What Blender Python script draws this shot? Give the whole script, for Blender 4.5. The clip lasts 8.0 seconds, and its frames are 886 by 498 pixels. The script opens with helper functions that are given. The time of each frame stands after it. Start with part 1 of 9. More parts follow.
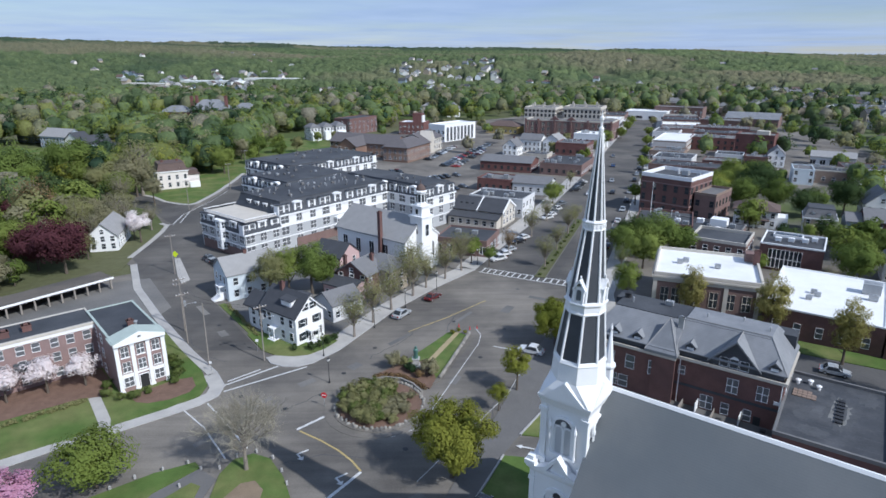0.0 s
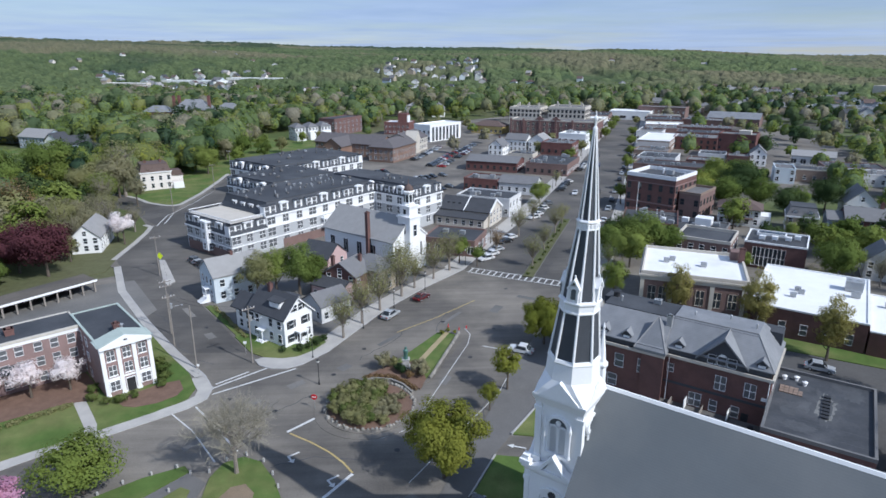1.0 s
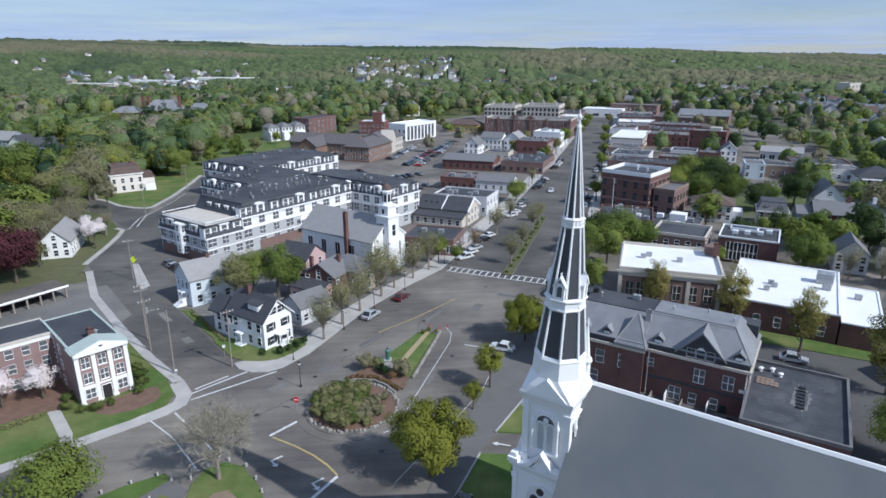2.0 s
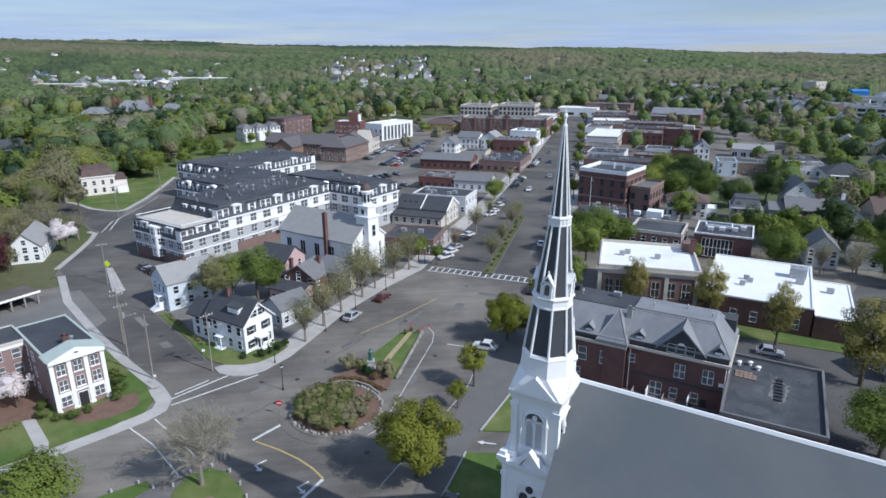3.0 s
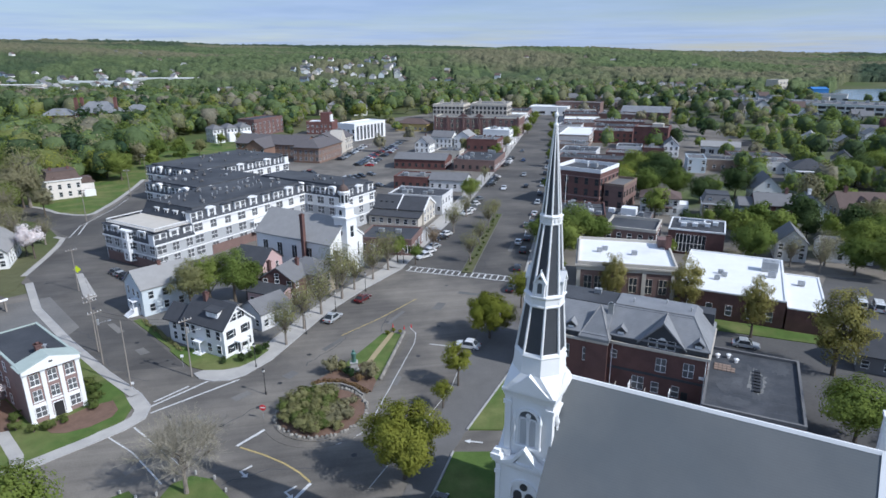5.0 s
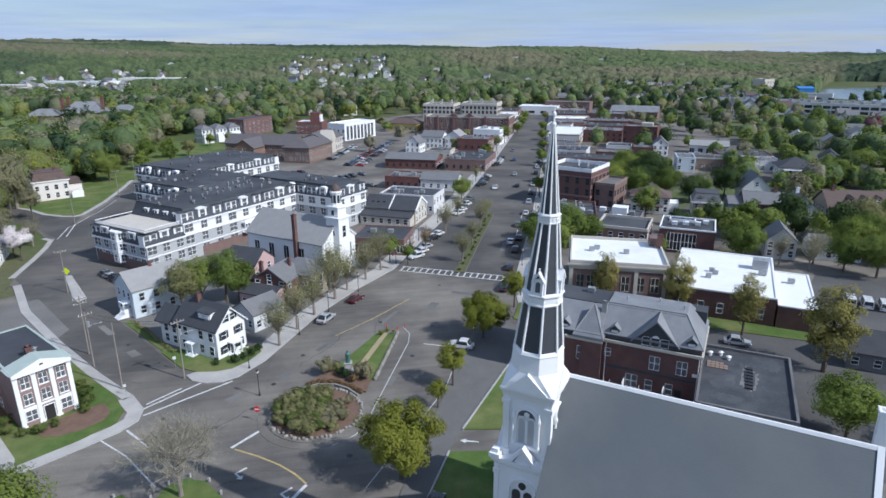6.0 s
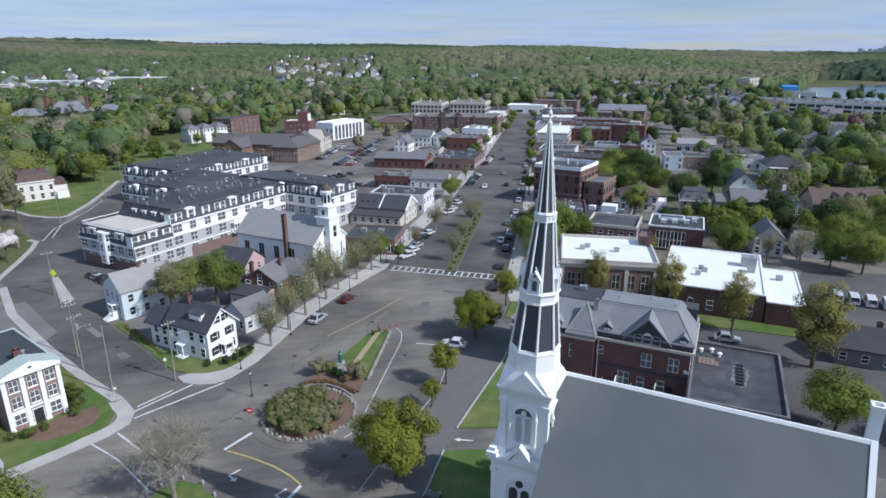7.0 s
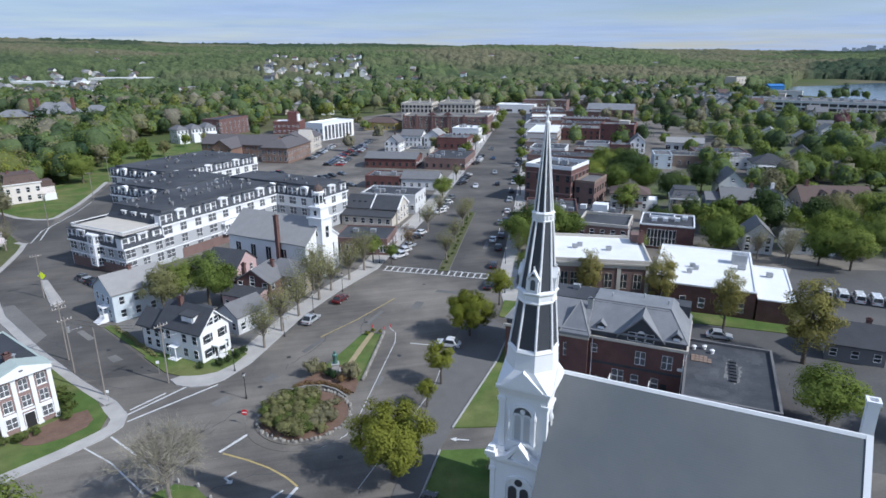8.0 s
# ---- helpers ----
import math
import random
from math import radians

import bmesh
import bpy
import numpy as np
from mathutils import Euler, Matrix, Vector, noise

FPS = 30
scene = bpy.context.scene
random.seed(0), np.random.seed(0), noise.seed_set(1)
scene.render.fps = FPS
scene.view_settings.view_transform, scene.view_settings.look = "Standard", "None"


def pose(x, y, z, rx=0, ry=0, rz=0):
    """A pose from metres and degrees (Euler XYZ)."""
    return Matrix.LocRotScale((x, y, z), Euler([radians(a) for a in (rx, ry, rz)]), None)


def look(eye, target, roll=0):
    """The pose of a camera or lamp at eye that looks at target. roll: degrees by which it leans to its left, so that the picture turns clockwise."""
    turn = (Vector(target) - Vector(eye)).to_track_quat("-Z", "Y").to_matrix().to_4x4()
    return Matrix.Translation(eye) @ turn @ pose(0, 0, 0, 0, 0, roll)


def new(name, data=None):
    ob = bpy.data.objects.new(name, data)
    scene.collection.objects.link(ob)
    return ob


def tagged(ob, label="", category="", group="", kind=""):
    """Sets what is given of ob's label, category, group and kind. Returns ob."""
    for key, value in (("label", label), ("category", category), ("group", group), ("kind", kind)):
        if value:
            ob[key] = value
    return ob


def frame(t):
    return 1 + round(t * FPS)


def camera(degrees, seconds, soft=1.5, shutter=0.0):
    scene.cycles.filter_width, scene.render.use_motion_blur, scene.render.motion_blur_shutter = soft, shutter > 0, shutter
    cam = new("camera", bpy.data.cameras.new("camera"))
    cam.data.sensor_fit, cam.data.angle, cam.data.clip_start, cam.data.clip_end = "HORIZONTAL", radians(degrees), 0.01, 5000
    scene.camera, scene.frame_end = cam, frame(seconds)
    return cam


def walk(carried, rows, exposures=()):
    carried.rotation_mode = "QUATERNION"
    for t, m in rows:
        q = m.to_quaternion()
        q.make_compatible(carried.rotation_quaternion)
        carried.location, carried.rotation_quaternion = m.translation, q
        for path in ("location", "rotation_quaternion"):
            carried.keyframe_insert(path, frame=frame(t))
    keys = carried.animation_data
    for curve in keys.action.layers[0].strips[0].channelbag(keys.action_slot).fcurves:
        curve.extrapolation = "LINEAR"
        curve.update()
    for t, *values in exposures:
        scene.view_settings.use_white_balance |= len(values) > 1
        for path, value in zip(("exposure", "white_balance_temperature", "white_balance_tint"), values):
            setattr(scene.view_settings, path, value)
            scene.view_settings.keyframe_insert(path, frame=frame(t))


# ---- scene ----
cam = camera(71.6, 8.0, soft=1.6)
PATH = [
    (0, (-0.256, -0.77, 52.376), (-0.19, 1.138, 51.778), -0.1),
    (0.5, (-0.655, -0.758, 52.394), (-0.569, 1.148, 51.796), -0.1),
    (1, (-1.034, -0.631, 52.378), (-0.919, 1.274, 51.78), -0.0),
    (1.5, (-1.432, -0.527, 52.386), (-1.279, 1.375, 51.786), -0.1),
    (3, (-2.697, -0.24, 52.398), (-2.429, 1.648, 51.795), -0.2),
    (3.5, (-3.113, -0.14, 52.409), (-2.816, 1.743, 51.805), -0.3),
    (4, (-3.511, -0.035, 52.431), (-3.191, 1.844, 51.827), -0.3),
    (4.5, (-3.931, 0.036, 52.431), (-3.591, 1.912, 51.826), -0.3),
    (6, (-4.958, 0.3, 52.391), (-4.569, 2.166, 51.785), -0.3),
    (6.5, (-5.289, 0.373, 52.408), (-4.881, 2.234, 51.8), -0.3),
    (7, (-5.623, 0.46, 52.404), (-5.197, 2.317, 51.795), -0.3),
    (7.5, (-5.932, 0.529, 52.427), (-5.488, 2.382, 51.817), -0.4),
    (8, (-6.304, 0.603, 52.429), (-5.846, 2.452, 51.819), -0.4),
]
walk(cam, [(t, look(e, a, r)) for t, e, a, r in PATH], exposures=[(0.0, -0.03, 5780, 10), (8.0, -0.03, 5780, 10)])

# ---- light: afternoon sun from behind, thin high cloud ----
SUN_AZ, SUN_EL = 129.0, 41.0
world = bpy.data.worlds.new("sky")
scene.world = world
world.use_nodes = True
wt = world.node_tree
wt.nodes.clear()


def node(tree, kind, **kw):
    n = tree.nodes.new(kind)
    for k, v in kw.items():
        if k in n.inputs:
            n.inputs[k].default_value = v
    return n


sky = wt.nodes.new("ShaderNodeTexSky")
sky.sky_type, sky.sun_disc = "NISHITA", False
sky.sun_elevation, sky.sun_rotation = radians(SUN_EL), radians(SUN_AZ)
sky.air_density, sky.dust_density, sky.ozone_density = 1.0, 0.15, 1.8
wco = wt.nodes.new("ShaderNodeTexCoord")
wsep = wt.nodes.new("ShaderNodeSeparateXYZ")
wt.links.new(wco.outputs["Generated"], wsep.inputs[0])


def wmath(op, a, b=None):
    n = wt.nodes.new("ShaderNodeMath")
    n.operation = op
    for i, v in enumerate((a, b)):
        if v is None:
            continue
        if isinstance(v, (int, float)):
            n.inputs[i].default_value = v
        else:
            wt.links.new(v, n.inputs[i])
    return n.outputs[0]


zz = wmath("ADD", wmath("MAXIMUM", wsep.outputs[2], 0.0), 0.03)
comb = wt.nodes.new("ShaderNodeCombineXYZ")
wt.links.new(wmath("DIVIDE", wsep.outputs[0], zz), comb.inputs[0])
wt.links.new(wmath("DIVIDE", wsep.outputs[1], zz), comb.inputs[1])
cn = node(wt, "ShaderNodeTexNoise", Scale=0.16, Detail=7.0, Roughness=0.58)
wt.links.new(comb.outputs[0], cn.inputs["Vector"])
cr = wt.nodes.new("ShaderNodeValToRGB")
cr.color_ramp.elements[0].position, cr.color_ramp.elements[1].position = 0.20, 0.56
wt.links.new(cn.outputs[0], cr.inputs[0])
cn2 = node(wt, "ShaderNodeTexNoise", Scale=0.4, Detail=5.0, Roughness=0.6)
wt.links.new(comb.outputs[0], cn2.inputs["Vector"])
cc = wt.nodes.new("ShaderNodeMix")
cc.data_type = "RGBA"
cc.inputs["A"].default_value = (3.2, 4.5, 7.3, 1)
cc.inputs["B"].default_value = (6.6, 7.8, 10.0, 1)
wt.links.new(cn2.outputs[0], cc.inputs["Factor"])
cm = wt.nodes.new("ShaderNodeMix")
cm.data_type = "RGBA"
wt.links.new(wmath("MULTIPLY", cr.outputs[0], 0.85), cm.inputs["Factor"])
wt.links.new(sky.outputs[0], cm.inputs["A"])
wt.links.new(cc.outputs["Result"], cm.inputs["B"])
bg = node(wt, "ShaderNodeBackground", Strength=0.086)
wt.links.new(cm.outputs["Result"], bg.inputs["Color"])
wout = wt.nodes.new("ShaderNodeOutputWorld")
wt.links.new(bg.outputs[0], wout.inputs["Surface"])

sun = new("sun", bpy.data.lights.new("sun", "SUN"))
sun.data.energy, sun.data.angle, sun.data.color = 4.6, radians(0.6), (1.0, 0.95, 0.87)
sa, se = radians(SUN_AZ), radians(SUN_EL)
sun.matrix_world = look(Vector((math.sin(sa) * math.cos(se), math.cos(sa) * math.cos(se), math.sin(se))) * 200, (0, 0, 0))

# ---- materials ----
MATS = {}


def surf(name, col, rough=0.85, var=0.25, scale=0.5, fine=6.0, bump=0.15, metal=0.0, alt=None, island=0.0, rnd=0.0,
         lines=0.0, pitch=0.15, spec=0.4, altmix=0.5, streak=0.0, along=0.0):
    """A matt surface: broad stains, fine grain, relief; lines: courses of boards or shingles, one every pitch metres of height."""
    m = bpy.data.materials.new(name)
    m.use_nodes = True
    nt = m.node_tree
    bs = nt.nodes["Principled BSDF"]
    bs.inputs["Roughness"].default_value, bs.inputs["Metallic"].default_value = rough, metal
    bs.inputs["Specular IOR Level"].default_value = spec
    geo = nt.nodes.new("ShaderNodeNewGeometry")
    n1 = node(nt, "ShaderNodeTexNoise", Scale=scale, Detail=6.0, Roughness=0.6)
    n2 = node(nt, "ShaderNodeTexNoise", Scale=fine, Detail=4.0, Roughness=0.65)
    for n in (n1, n2):
        nt.links.new(geo.outputs["Position"], n.inputs["Vector"])

    def mth(op, a, b):
        n = nt.nodes.new("ShaderNodeMath")
        n.operation = op
        for i, v in enumerate((a, b)):
            if isinstance(v, (int, float)):
                n.inputs[i].default_value = v
            else:
                nt.links.new(v, n.inputs[i])
        return n.outputs[0]
    v = mth("ADD", mth("MULTIPLY", n1.outputs[0], 1.1), mth("MULTIPLY", n2.outputs[0], 0.9))
    v = mth("MULTIPLY", mth("SUBTRACT", v, 1.0), var * 2)
    if island:
        v = mth("ADD", v, mth("MULTIPLY", mth("SUBTRACT", geo.outputs["Random Per Island"], 0.5), island))
    if rnd:
        oi = nt.nodes.new("ShaderNodeObjectInfo")
        v = mth("ADD", v, mth("MULTIPLY", mth("SUBTRACT", oi.outputs["Random"], 0.5), rnd))
    if streak:
        mp = nt.nodes.new("ShaderNodeMapping")
        mp.inputs["Rotation"].default_value = (0, 0, -radians(along))
        mp.inputs["Scale"].default_value = (0.03, 0.75, 1.0)
        nt.links.new(geo.outputs["Position"], mp.inputs["Vector"])
        ns = node(nt, "ShaderNodeTexNoise", Scale=1.0, Detail=4.0, Roughness=0.6)
        nt.links.new(mp.outputs[0], ns.inputs["Vector"])
        v = mth("ADD", v, mth("MULTIPLY", mth("SUBTRACT", ns.outputs[0], 0.5), streak))
    if lines:
        wv = node(nt, "ShaderNodeTexWave", Scale=1.0 / pitch / 6.2832 * 3.1416 / 1.0, Distortion=0.6)
        wv.bands_direction = "Z"
        nt.links.new(geo.outputs["Position"], wv.inputs["Vector"])
        v = mth("ADD", v, mth("MULTIPLY", mth("SUBTRACT", wv.outputs["Fac"], 0.5), lines))
    f = mth("ADD", v, 1.0)
    base = nt.nodes.new("ShaderNodeMix")
    base.data_type = "RGBA"
    base.inputs["A"].default_value = (*col, 1)
    base.inputs["B"].default_value = (*(alt or col), 1)
    n3 = node(nt, "ShaderNodeTexNoise", Scale=scale * 0.37, Detail=5.0, Roughness=0.55)
    nt.links.new(geo.outputs["Position"], n3.inputs["Vector"])
    rp = nt.nodes.new("ShaderNodeValToRGB")
    rp.color_ramp.elements[0].position, rp.color_ramp.elements[1].position = altmix - 0.1, altmix + 0.12
    nt.links.new(n3.outputs[0], rp.inputs[0])
    nt.links.new(rp.outputs[0], base.inputs["Factor"])
    vm = nt.nodes.new("ShaderNodeVectorMath")
    vm.operation = "SCALE"
    nt.links.new(base.outputs["Result"], vm.inputs[0])
    nt.links.new(f, vm.inputs["Scale"])
    nt.links.new(vm.outputs[0], bs.inputs["Base Color"])
    if bump:
        bp = node(nt, "ShaderNodeBump", Strength=bump, Distance=0.05)
        nt.links.new(n2.outputs[0], bp.inputs["Height"])
        nt.links.new(bp.outputs[0], bs.inputs["Normal"])
    MATS[name] = m
    return m


def leafy(name, col, col2, rough=0.7, trans=0.38):
    """Leaves: colour from clump to clump and tree to tree, light shining through."""
    m = bpy.data.materials.new(name)
    m.use_nodes = True
    nt = m.node_tree
    nt.nodes.clear()
    geo = nt.nodes.new("ShaderNodeNewGeometry")
    oi = nt.nodes.new("ShaderNodeObjectInfo")
    nz = node(nt, "ShaderNodeTexNoise", Scale=0.11, Detail=4.0, Roughness=0.6)
    nt.links.new(geo.outputs["Position"], nz.inputs["Vector"])
    ad = nt.nodes.new("ShaderNodeMath")
    ad.operation = "MULTIPLY_ADD"
    ad.inputs[1].default_value = 0.16
    nt.links.new(geo.outputs["Random Per Island"], ad.inputs[0])
    ad2 = nt.nodes.new("ShaderNodeMath")
    ad2.operation = "MULTIPLY_ADD"
    ad2.inputs[1].default_value = 0.5
    nt.links.new(oi.outputs["Random"], ad2.inputs[0])
    sb = nt.nodes.new("ShaderNodeMath")
    sb.operation = "SUBTRACT"
    sb.inputs[1].default_value = 0.36
    nt.links.new(nz.outputs[0], sb.inputs[0])
    nt.links.new(sb.outputs[0], ad2.inputs[2])
    nt.links.new(ad2.outputs[0], ad.inputs[2])
    mx = nt.nodes.new("ShaderNodeMix")
    mx.data_type = "RGBA"
    mx.inputs["A"].default_value, mx.inputs["B"].default_value = (*col, 1), (*col2, 1)
    nt.links.new(ad.outputs[0], mx.inputs["Factor"])
    d = node(nt, "ShaderNodeBsdfDiffuse")
    t = node(nt, "ShaderNodeBsdfTranslucent")
    for s in (d, t):
        nt.links.new(mx.outputs["Result"], s.inputs["Color"])
    ms = node(nt, "ShaderNodeMixShader", Fac=trans)
    nt.links.new(d.outputs[0], ms.inputs[1])
    nt.links.new(t.outputs[0], ms.inputs[2])
    o = nt.nodes.new("ShaderNodeOutputMaterial")
    nt.links.new(ms.outputs[0], o.inputs["Surface"])
    MATS[name] = m
    return m


asphalt = surf("asphalt", (0.108, 0.099, 0.089), 0.9, 0.34, 0.12, 4.0, 0.15, alt=(0.198, 0.179, 0.153), streak=0.7, along=63)
street_asphalt = surf("newer street asphalt", (0.074, 0.070, 0.066), 0.9, 0.32, 0.12, 4.0, 0.15, alt=(0.128, 0.118, 0.106), streak=0.6, along=65)
lot_asphalt = surf("worn lot asphalt", (0.12, 0.118, 0.115), 0.9, 0.3, 0.08, 2.0, 0.1, alt=(0.19, 0.18, 0.165))
lot_dark = surf("dark lot asphalt", (0.078, 0.076, 0.075), 0.9, 0.3, 0.1, 2.0, 0.1, alt=(0.115, 0.11, 0.105))
# Toned darker to carry some spire and tree shadow of the church footway.
path_asphalt = surf("footpath asphalt", (0.135, 0.13, 0.125), 0.9, 0.2, 0.3, 4.0, 0.1)
concrete = surf("pavement concrete", (0.36, 0.345, 0.325), 0.9, 0.18, 0.4, 5.0, 0.1, alt=(0.42, 0.40, 0.37))
granite = surf("granite kerb", (0.38, 0.37, 0.36), 0.8, 0.25, 1.5, 14.0, 0.2)
grass = surf("mown grass", (0.084, 0.132, 0.036), 0.95, 0.4, 0.3, 7.0, 0.4, alt=(0.148, 0.163, 0.062), spec=0.1)
field = surf("town ground", (0.075, 0.10, 0.035), 0.95, 0.35, 0.02, 0.5, 0.4, alt=(0.13, 0.12, 0.075), spec=0.1)
mulch = surf("bark mulch", (0.165, 0.108, 0.082), 0.95, 0.35, 0.7, 9.0, 0.4, spec=0.1)
straw = surf("straw covered earth", (0.34, 0.28, 0.17), 0.95, 0.3, 0.8, 9.0, 0.3, spec=0.1)
yard_ground = surf("yards and drives", (0.115, 0.11, 0.10), 0.95, 0.3, 0.06, 1.5, 0.2, alt=(0.11, 0.135, 0.055), spec=0.1)
earth = surf("dry earth", (0.22, 0.17, 0.12), 0.95, 0.3, 0.5, 8.0, 0.3, spec=0.1)
line_white = surf("white road paint", (0.56, 0.56, 0.55), 0.8, 0.45, 0.9, 8.0, 0.05)
line_yellow = surf("yellow road paint", (0.40, 0.31, 0.13), 0.8, 0.5, 0.9, 8.0, 0.05)
white_paint = surf("white paint", (0.80, 0.80, 0.80), 0.55, 0.06, 0.4, 6.0, 0.05)
white_clap = surf("white clapboard", (0.78, 0.78, 0.77), 0.6, 0.05, 0.4, 6.0, 0.1, lines=0.05, pitch=0.24)
cream_clap = surf("cream stucco", (0.70, 0.65, 0.61), 0.8, 0.08, 0.4, 6.0, 0.1)
grey_clap = surf("grey clapboard", (0.42, 0.43, 0.44), 0.7, 0.08, 0.4, 6.0, 0.1, lines=0.08, pitch=0.24)
pale_clap = surf("pale grey clapboard", (0.62, 0.62, 0.62), 0.7, 0.07, 0.4, 6.0, 0.1, lines=0.05, pitch=0.24)
blue_clap = surf("pale blue clapboard", (0.56, 0.62, 0.66), 0.7, 0.07, 0.4, 6.0, 0.1, lines=0.05, pitch=0.24)
grey_blue = surf("grey blue clapboard", (0.36, 0.42, 0.50), 0.7, 0.07, 0.4, 6.0, 0.1, lines=0.05, pitch=0.24)
deep_blue = surf("slate blue clapboard", (0.24, 0.30, 0.37), 0.7, 0.07, 0.4, 6.0, 0.1, lines=0.05, pitch=0.24)
tan_clap = surf("tan shingle siding", (0.36, 0.31, 0.24), 0.8, 0.12, 0.5, 6.0, 0.15, lines=0.08, pitch=0.24)
yellow_clap = surf("yellow clapboard", (0.55, 0.42, 0.16), 0.7, 0.08, 0.4, 6.0, 0.1)
pink_clap = surf("faded pink clapboard", (0.52, 0.37, 0.36), 0.7, 0.08, 0.4, 6.0, 0.1, lines=0.05, pitch=0.24)
brick_red = surf("red brick", (0.125, 0.070, 0.064), 0.9, 0.28, 0.6, 9.0, 0.2, alt=(0.15, 0.08, 0.07))
brick_brown = surf("brown brick", (0.175, 0.118, 0.106), 0.9, 0.22, 0.6, 9.0, 0.2, alt=(0.20, 0.13, 0.115))
brick_bright = surf("bright red brick", (0.140, 0.064, 0.058), 0.9, 0.25, 0.6, 9.0, 0.2, alt=(0.165, 0.08, 0.07))
dark_trim = surf("dark window trim", (0.075, 0.06, 0.055), 0.7, 0.15, 1.0, 9.0, 0.1)
brick_pink = surf("faded pink brown brick", (0.235, 0.165, 0.155), 0.9, 0.2, 0.6, 9.0, 0.2, alt=(0.27, 0.185, 0.17))
brick_tan = surf("tan brick", (0.235, 0.175, 0.14), 0.9, 0.2, 0.6, 9.0, 0.2)
brick_orange = surf("orange tan brick", (0.20, 0.125, 0.095), 0.9, 0.2, 0.6, 9.0, 0.2, alt=(0.23, 0.15, 0.115))
brick_school = surf("plum brick", (0.155, 0.092, 0.086), 0.9, 0.22, 0.6, 9.0, 0.2, alt=(0.18, 0.105, 0.095))
limestone = surf("pale limestone", (0.52, 0.48, 0.42), 0.8, 0.12, 0.5, 8.0, 0.15)
slate = surf("grey slate", (0.185, 0.192, 0.204), 0.6, 0.2, 0.6, 8.0, 0.25, lines=0.12, pitch=0.3, alt=(0.225, 0.23, 0.24))
slate_dark = surf("dark slate", (0.055, 0.06, 0.07), 0.6, 0.25, 0.6, 8.0, 0.3, lines=0.15, pitch=0.3)
church_slate = surf("church roof slate", (0.122, 0.134, 0.142), 0.75, 0.10, 0.35, 9.0, 0.12, lines=0.05, pitch=0.26, alt=(0.14, 0.148, 0.152))
shingle_dark = surf("charcoal shingles", (0.055, 0.058, 0.066), 0.85, 0.25, 0.6, 8.0, 0.3, lines=0.12, pitch=0.3)
shingle_grey = surf("grey shingles", (0.16, 0.16, 0.165), 0.85, 0.2, 0.6, 8.0, 0.3, lines=0.1, pitch=0.3)
shingle_pale = surf("weathered pale shingles", (0.28, 0.275, 0.27), 0.85, 0.15, 0.6, 8.0, 0.2, lines=0.08, pitch=0.3)
shingle_plum = surf("plum grey shingles", (0.115, 0.105, 0.108), 0.85, 0.2, 0.6, 8.0, 0.3, lines=0.1, pitch=0.3)
shingle_brown = surf("red brown shingles", (0.115, 0.082, 0.072), 0.85, 0.2, 0.6, 8.0, 0.3, lines=0.1, pitch=0.3)
tar = surf("tar roof", (0.045, 0.049, 0.057), 0.85, 0.3, 0.2, 3.0, 0.2, alt=(0.072, 0.076, 0.084))
tar_stain = surf("stained tar roof", (0.050, 0.054, 0.062), 0.8, 0.35, 0.5, 3.0, 0.2, alt=(0.085, 0.088, 0.095), altmix=0.56)
tar_brown = surf("brown felt roof", (0.085, 0.078, 0.070), 0.9, 0.35, 0.3, 4.0, 0.2, alt=(0.12, 0.105, 0.09))
tar_pale = surf("weathered tar", (0.072, 0.076, 0.083), 0.85, 0.35, 0.6, 3.0, 0.2)
tar_halo = surf("chalky tar stain", (0.17, 0.17, 0.165), 0.9, 0.45, 1.2, 5.0, 0.2)
tar_grey = surf("grey gravel roof", (0.13, 0.13, 0.135), 0.9, 0.25, 0.2, 5.0, 0.2, alt=(0.18, 0.175, 0.17))
membrane = surf("white roof membrane", (0.78, 0.78, 0.77), 0.6, 0.08, 0.25, 3.0, 0.05, alt=(0.66, 0.66, 0.66), altmix=0.62)
blue_roof = surf("blue metal roof", (0.05, 0.20, 0.50), 0.5, 0.1, 0.4, 6.0, 0.1)
copper = surf("green copper", (0.40, 0.46, 0.42), 0.6, 0.15, 0.5, 5.0, 0.1)
steel = surf("galvanised steel", (0.42, 0.43, 0.44), 0.45, 0.15, 0.8, 9.0, 0.1, metal=0.5)
dark_metal = surf("black iron", (0.03, 0.03, 0.032), 0.5, 0.15, 2.0, 12.0, 0.1)
wood_pole = surf("weathered pole wood", (0.25, 0.225, 0.20), 0.9, 0.25, 1.0, 12.0, 0.3)
bark = surf("bark", (0.12, 0.10, 0.08), 0.95, 0.3, 1.5, 12.0, 0.4, spec=0.1)
twig_pale = surf("pale budding twig bark", (0.30, 0.275, 0.215), 0.95, 0.25, 1.5, 12.0, 0.0, spec=0.1)
bark_pale = surf("grey twigs", (0.24, 0.21, 0.18), 0.95, 0.25, 1.5, 12.0, 0.2, spec=0.1)
stone = surf("field stone", (0.27, 0.255, 0.23), 0.9, 0.35, 0.8, 7.0, 0.4, rnd=0.4)
red_paint = surf("red sign paint", (0.55, 0.03, 0.04), 0.5, 0.06, 1.0, 9.0, 0.0)
yellow_paint = surf("yellow green sign", (0.62, 0.75, 0.02), 0.5, 0.06, 1.0, 9.0, 0.0)
awning_mat = surf("dark awning", (0.05, 0.055, 0.06), 0.8, 0.15, 1.0, 9.0, 0.1)
rubber = surf("tyre rubber", (0.02, 0.02, 0.02), 0.8, 0.1, 2.0, 12.0, 0.1)
bronze = surf("green bronze", (0.10, 0.20, 0.17), 0.5, 0.2, 1.5, 9.0, 0.1, metal=0.4)


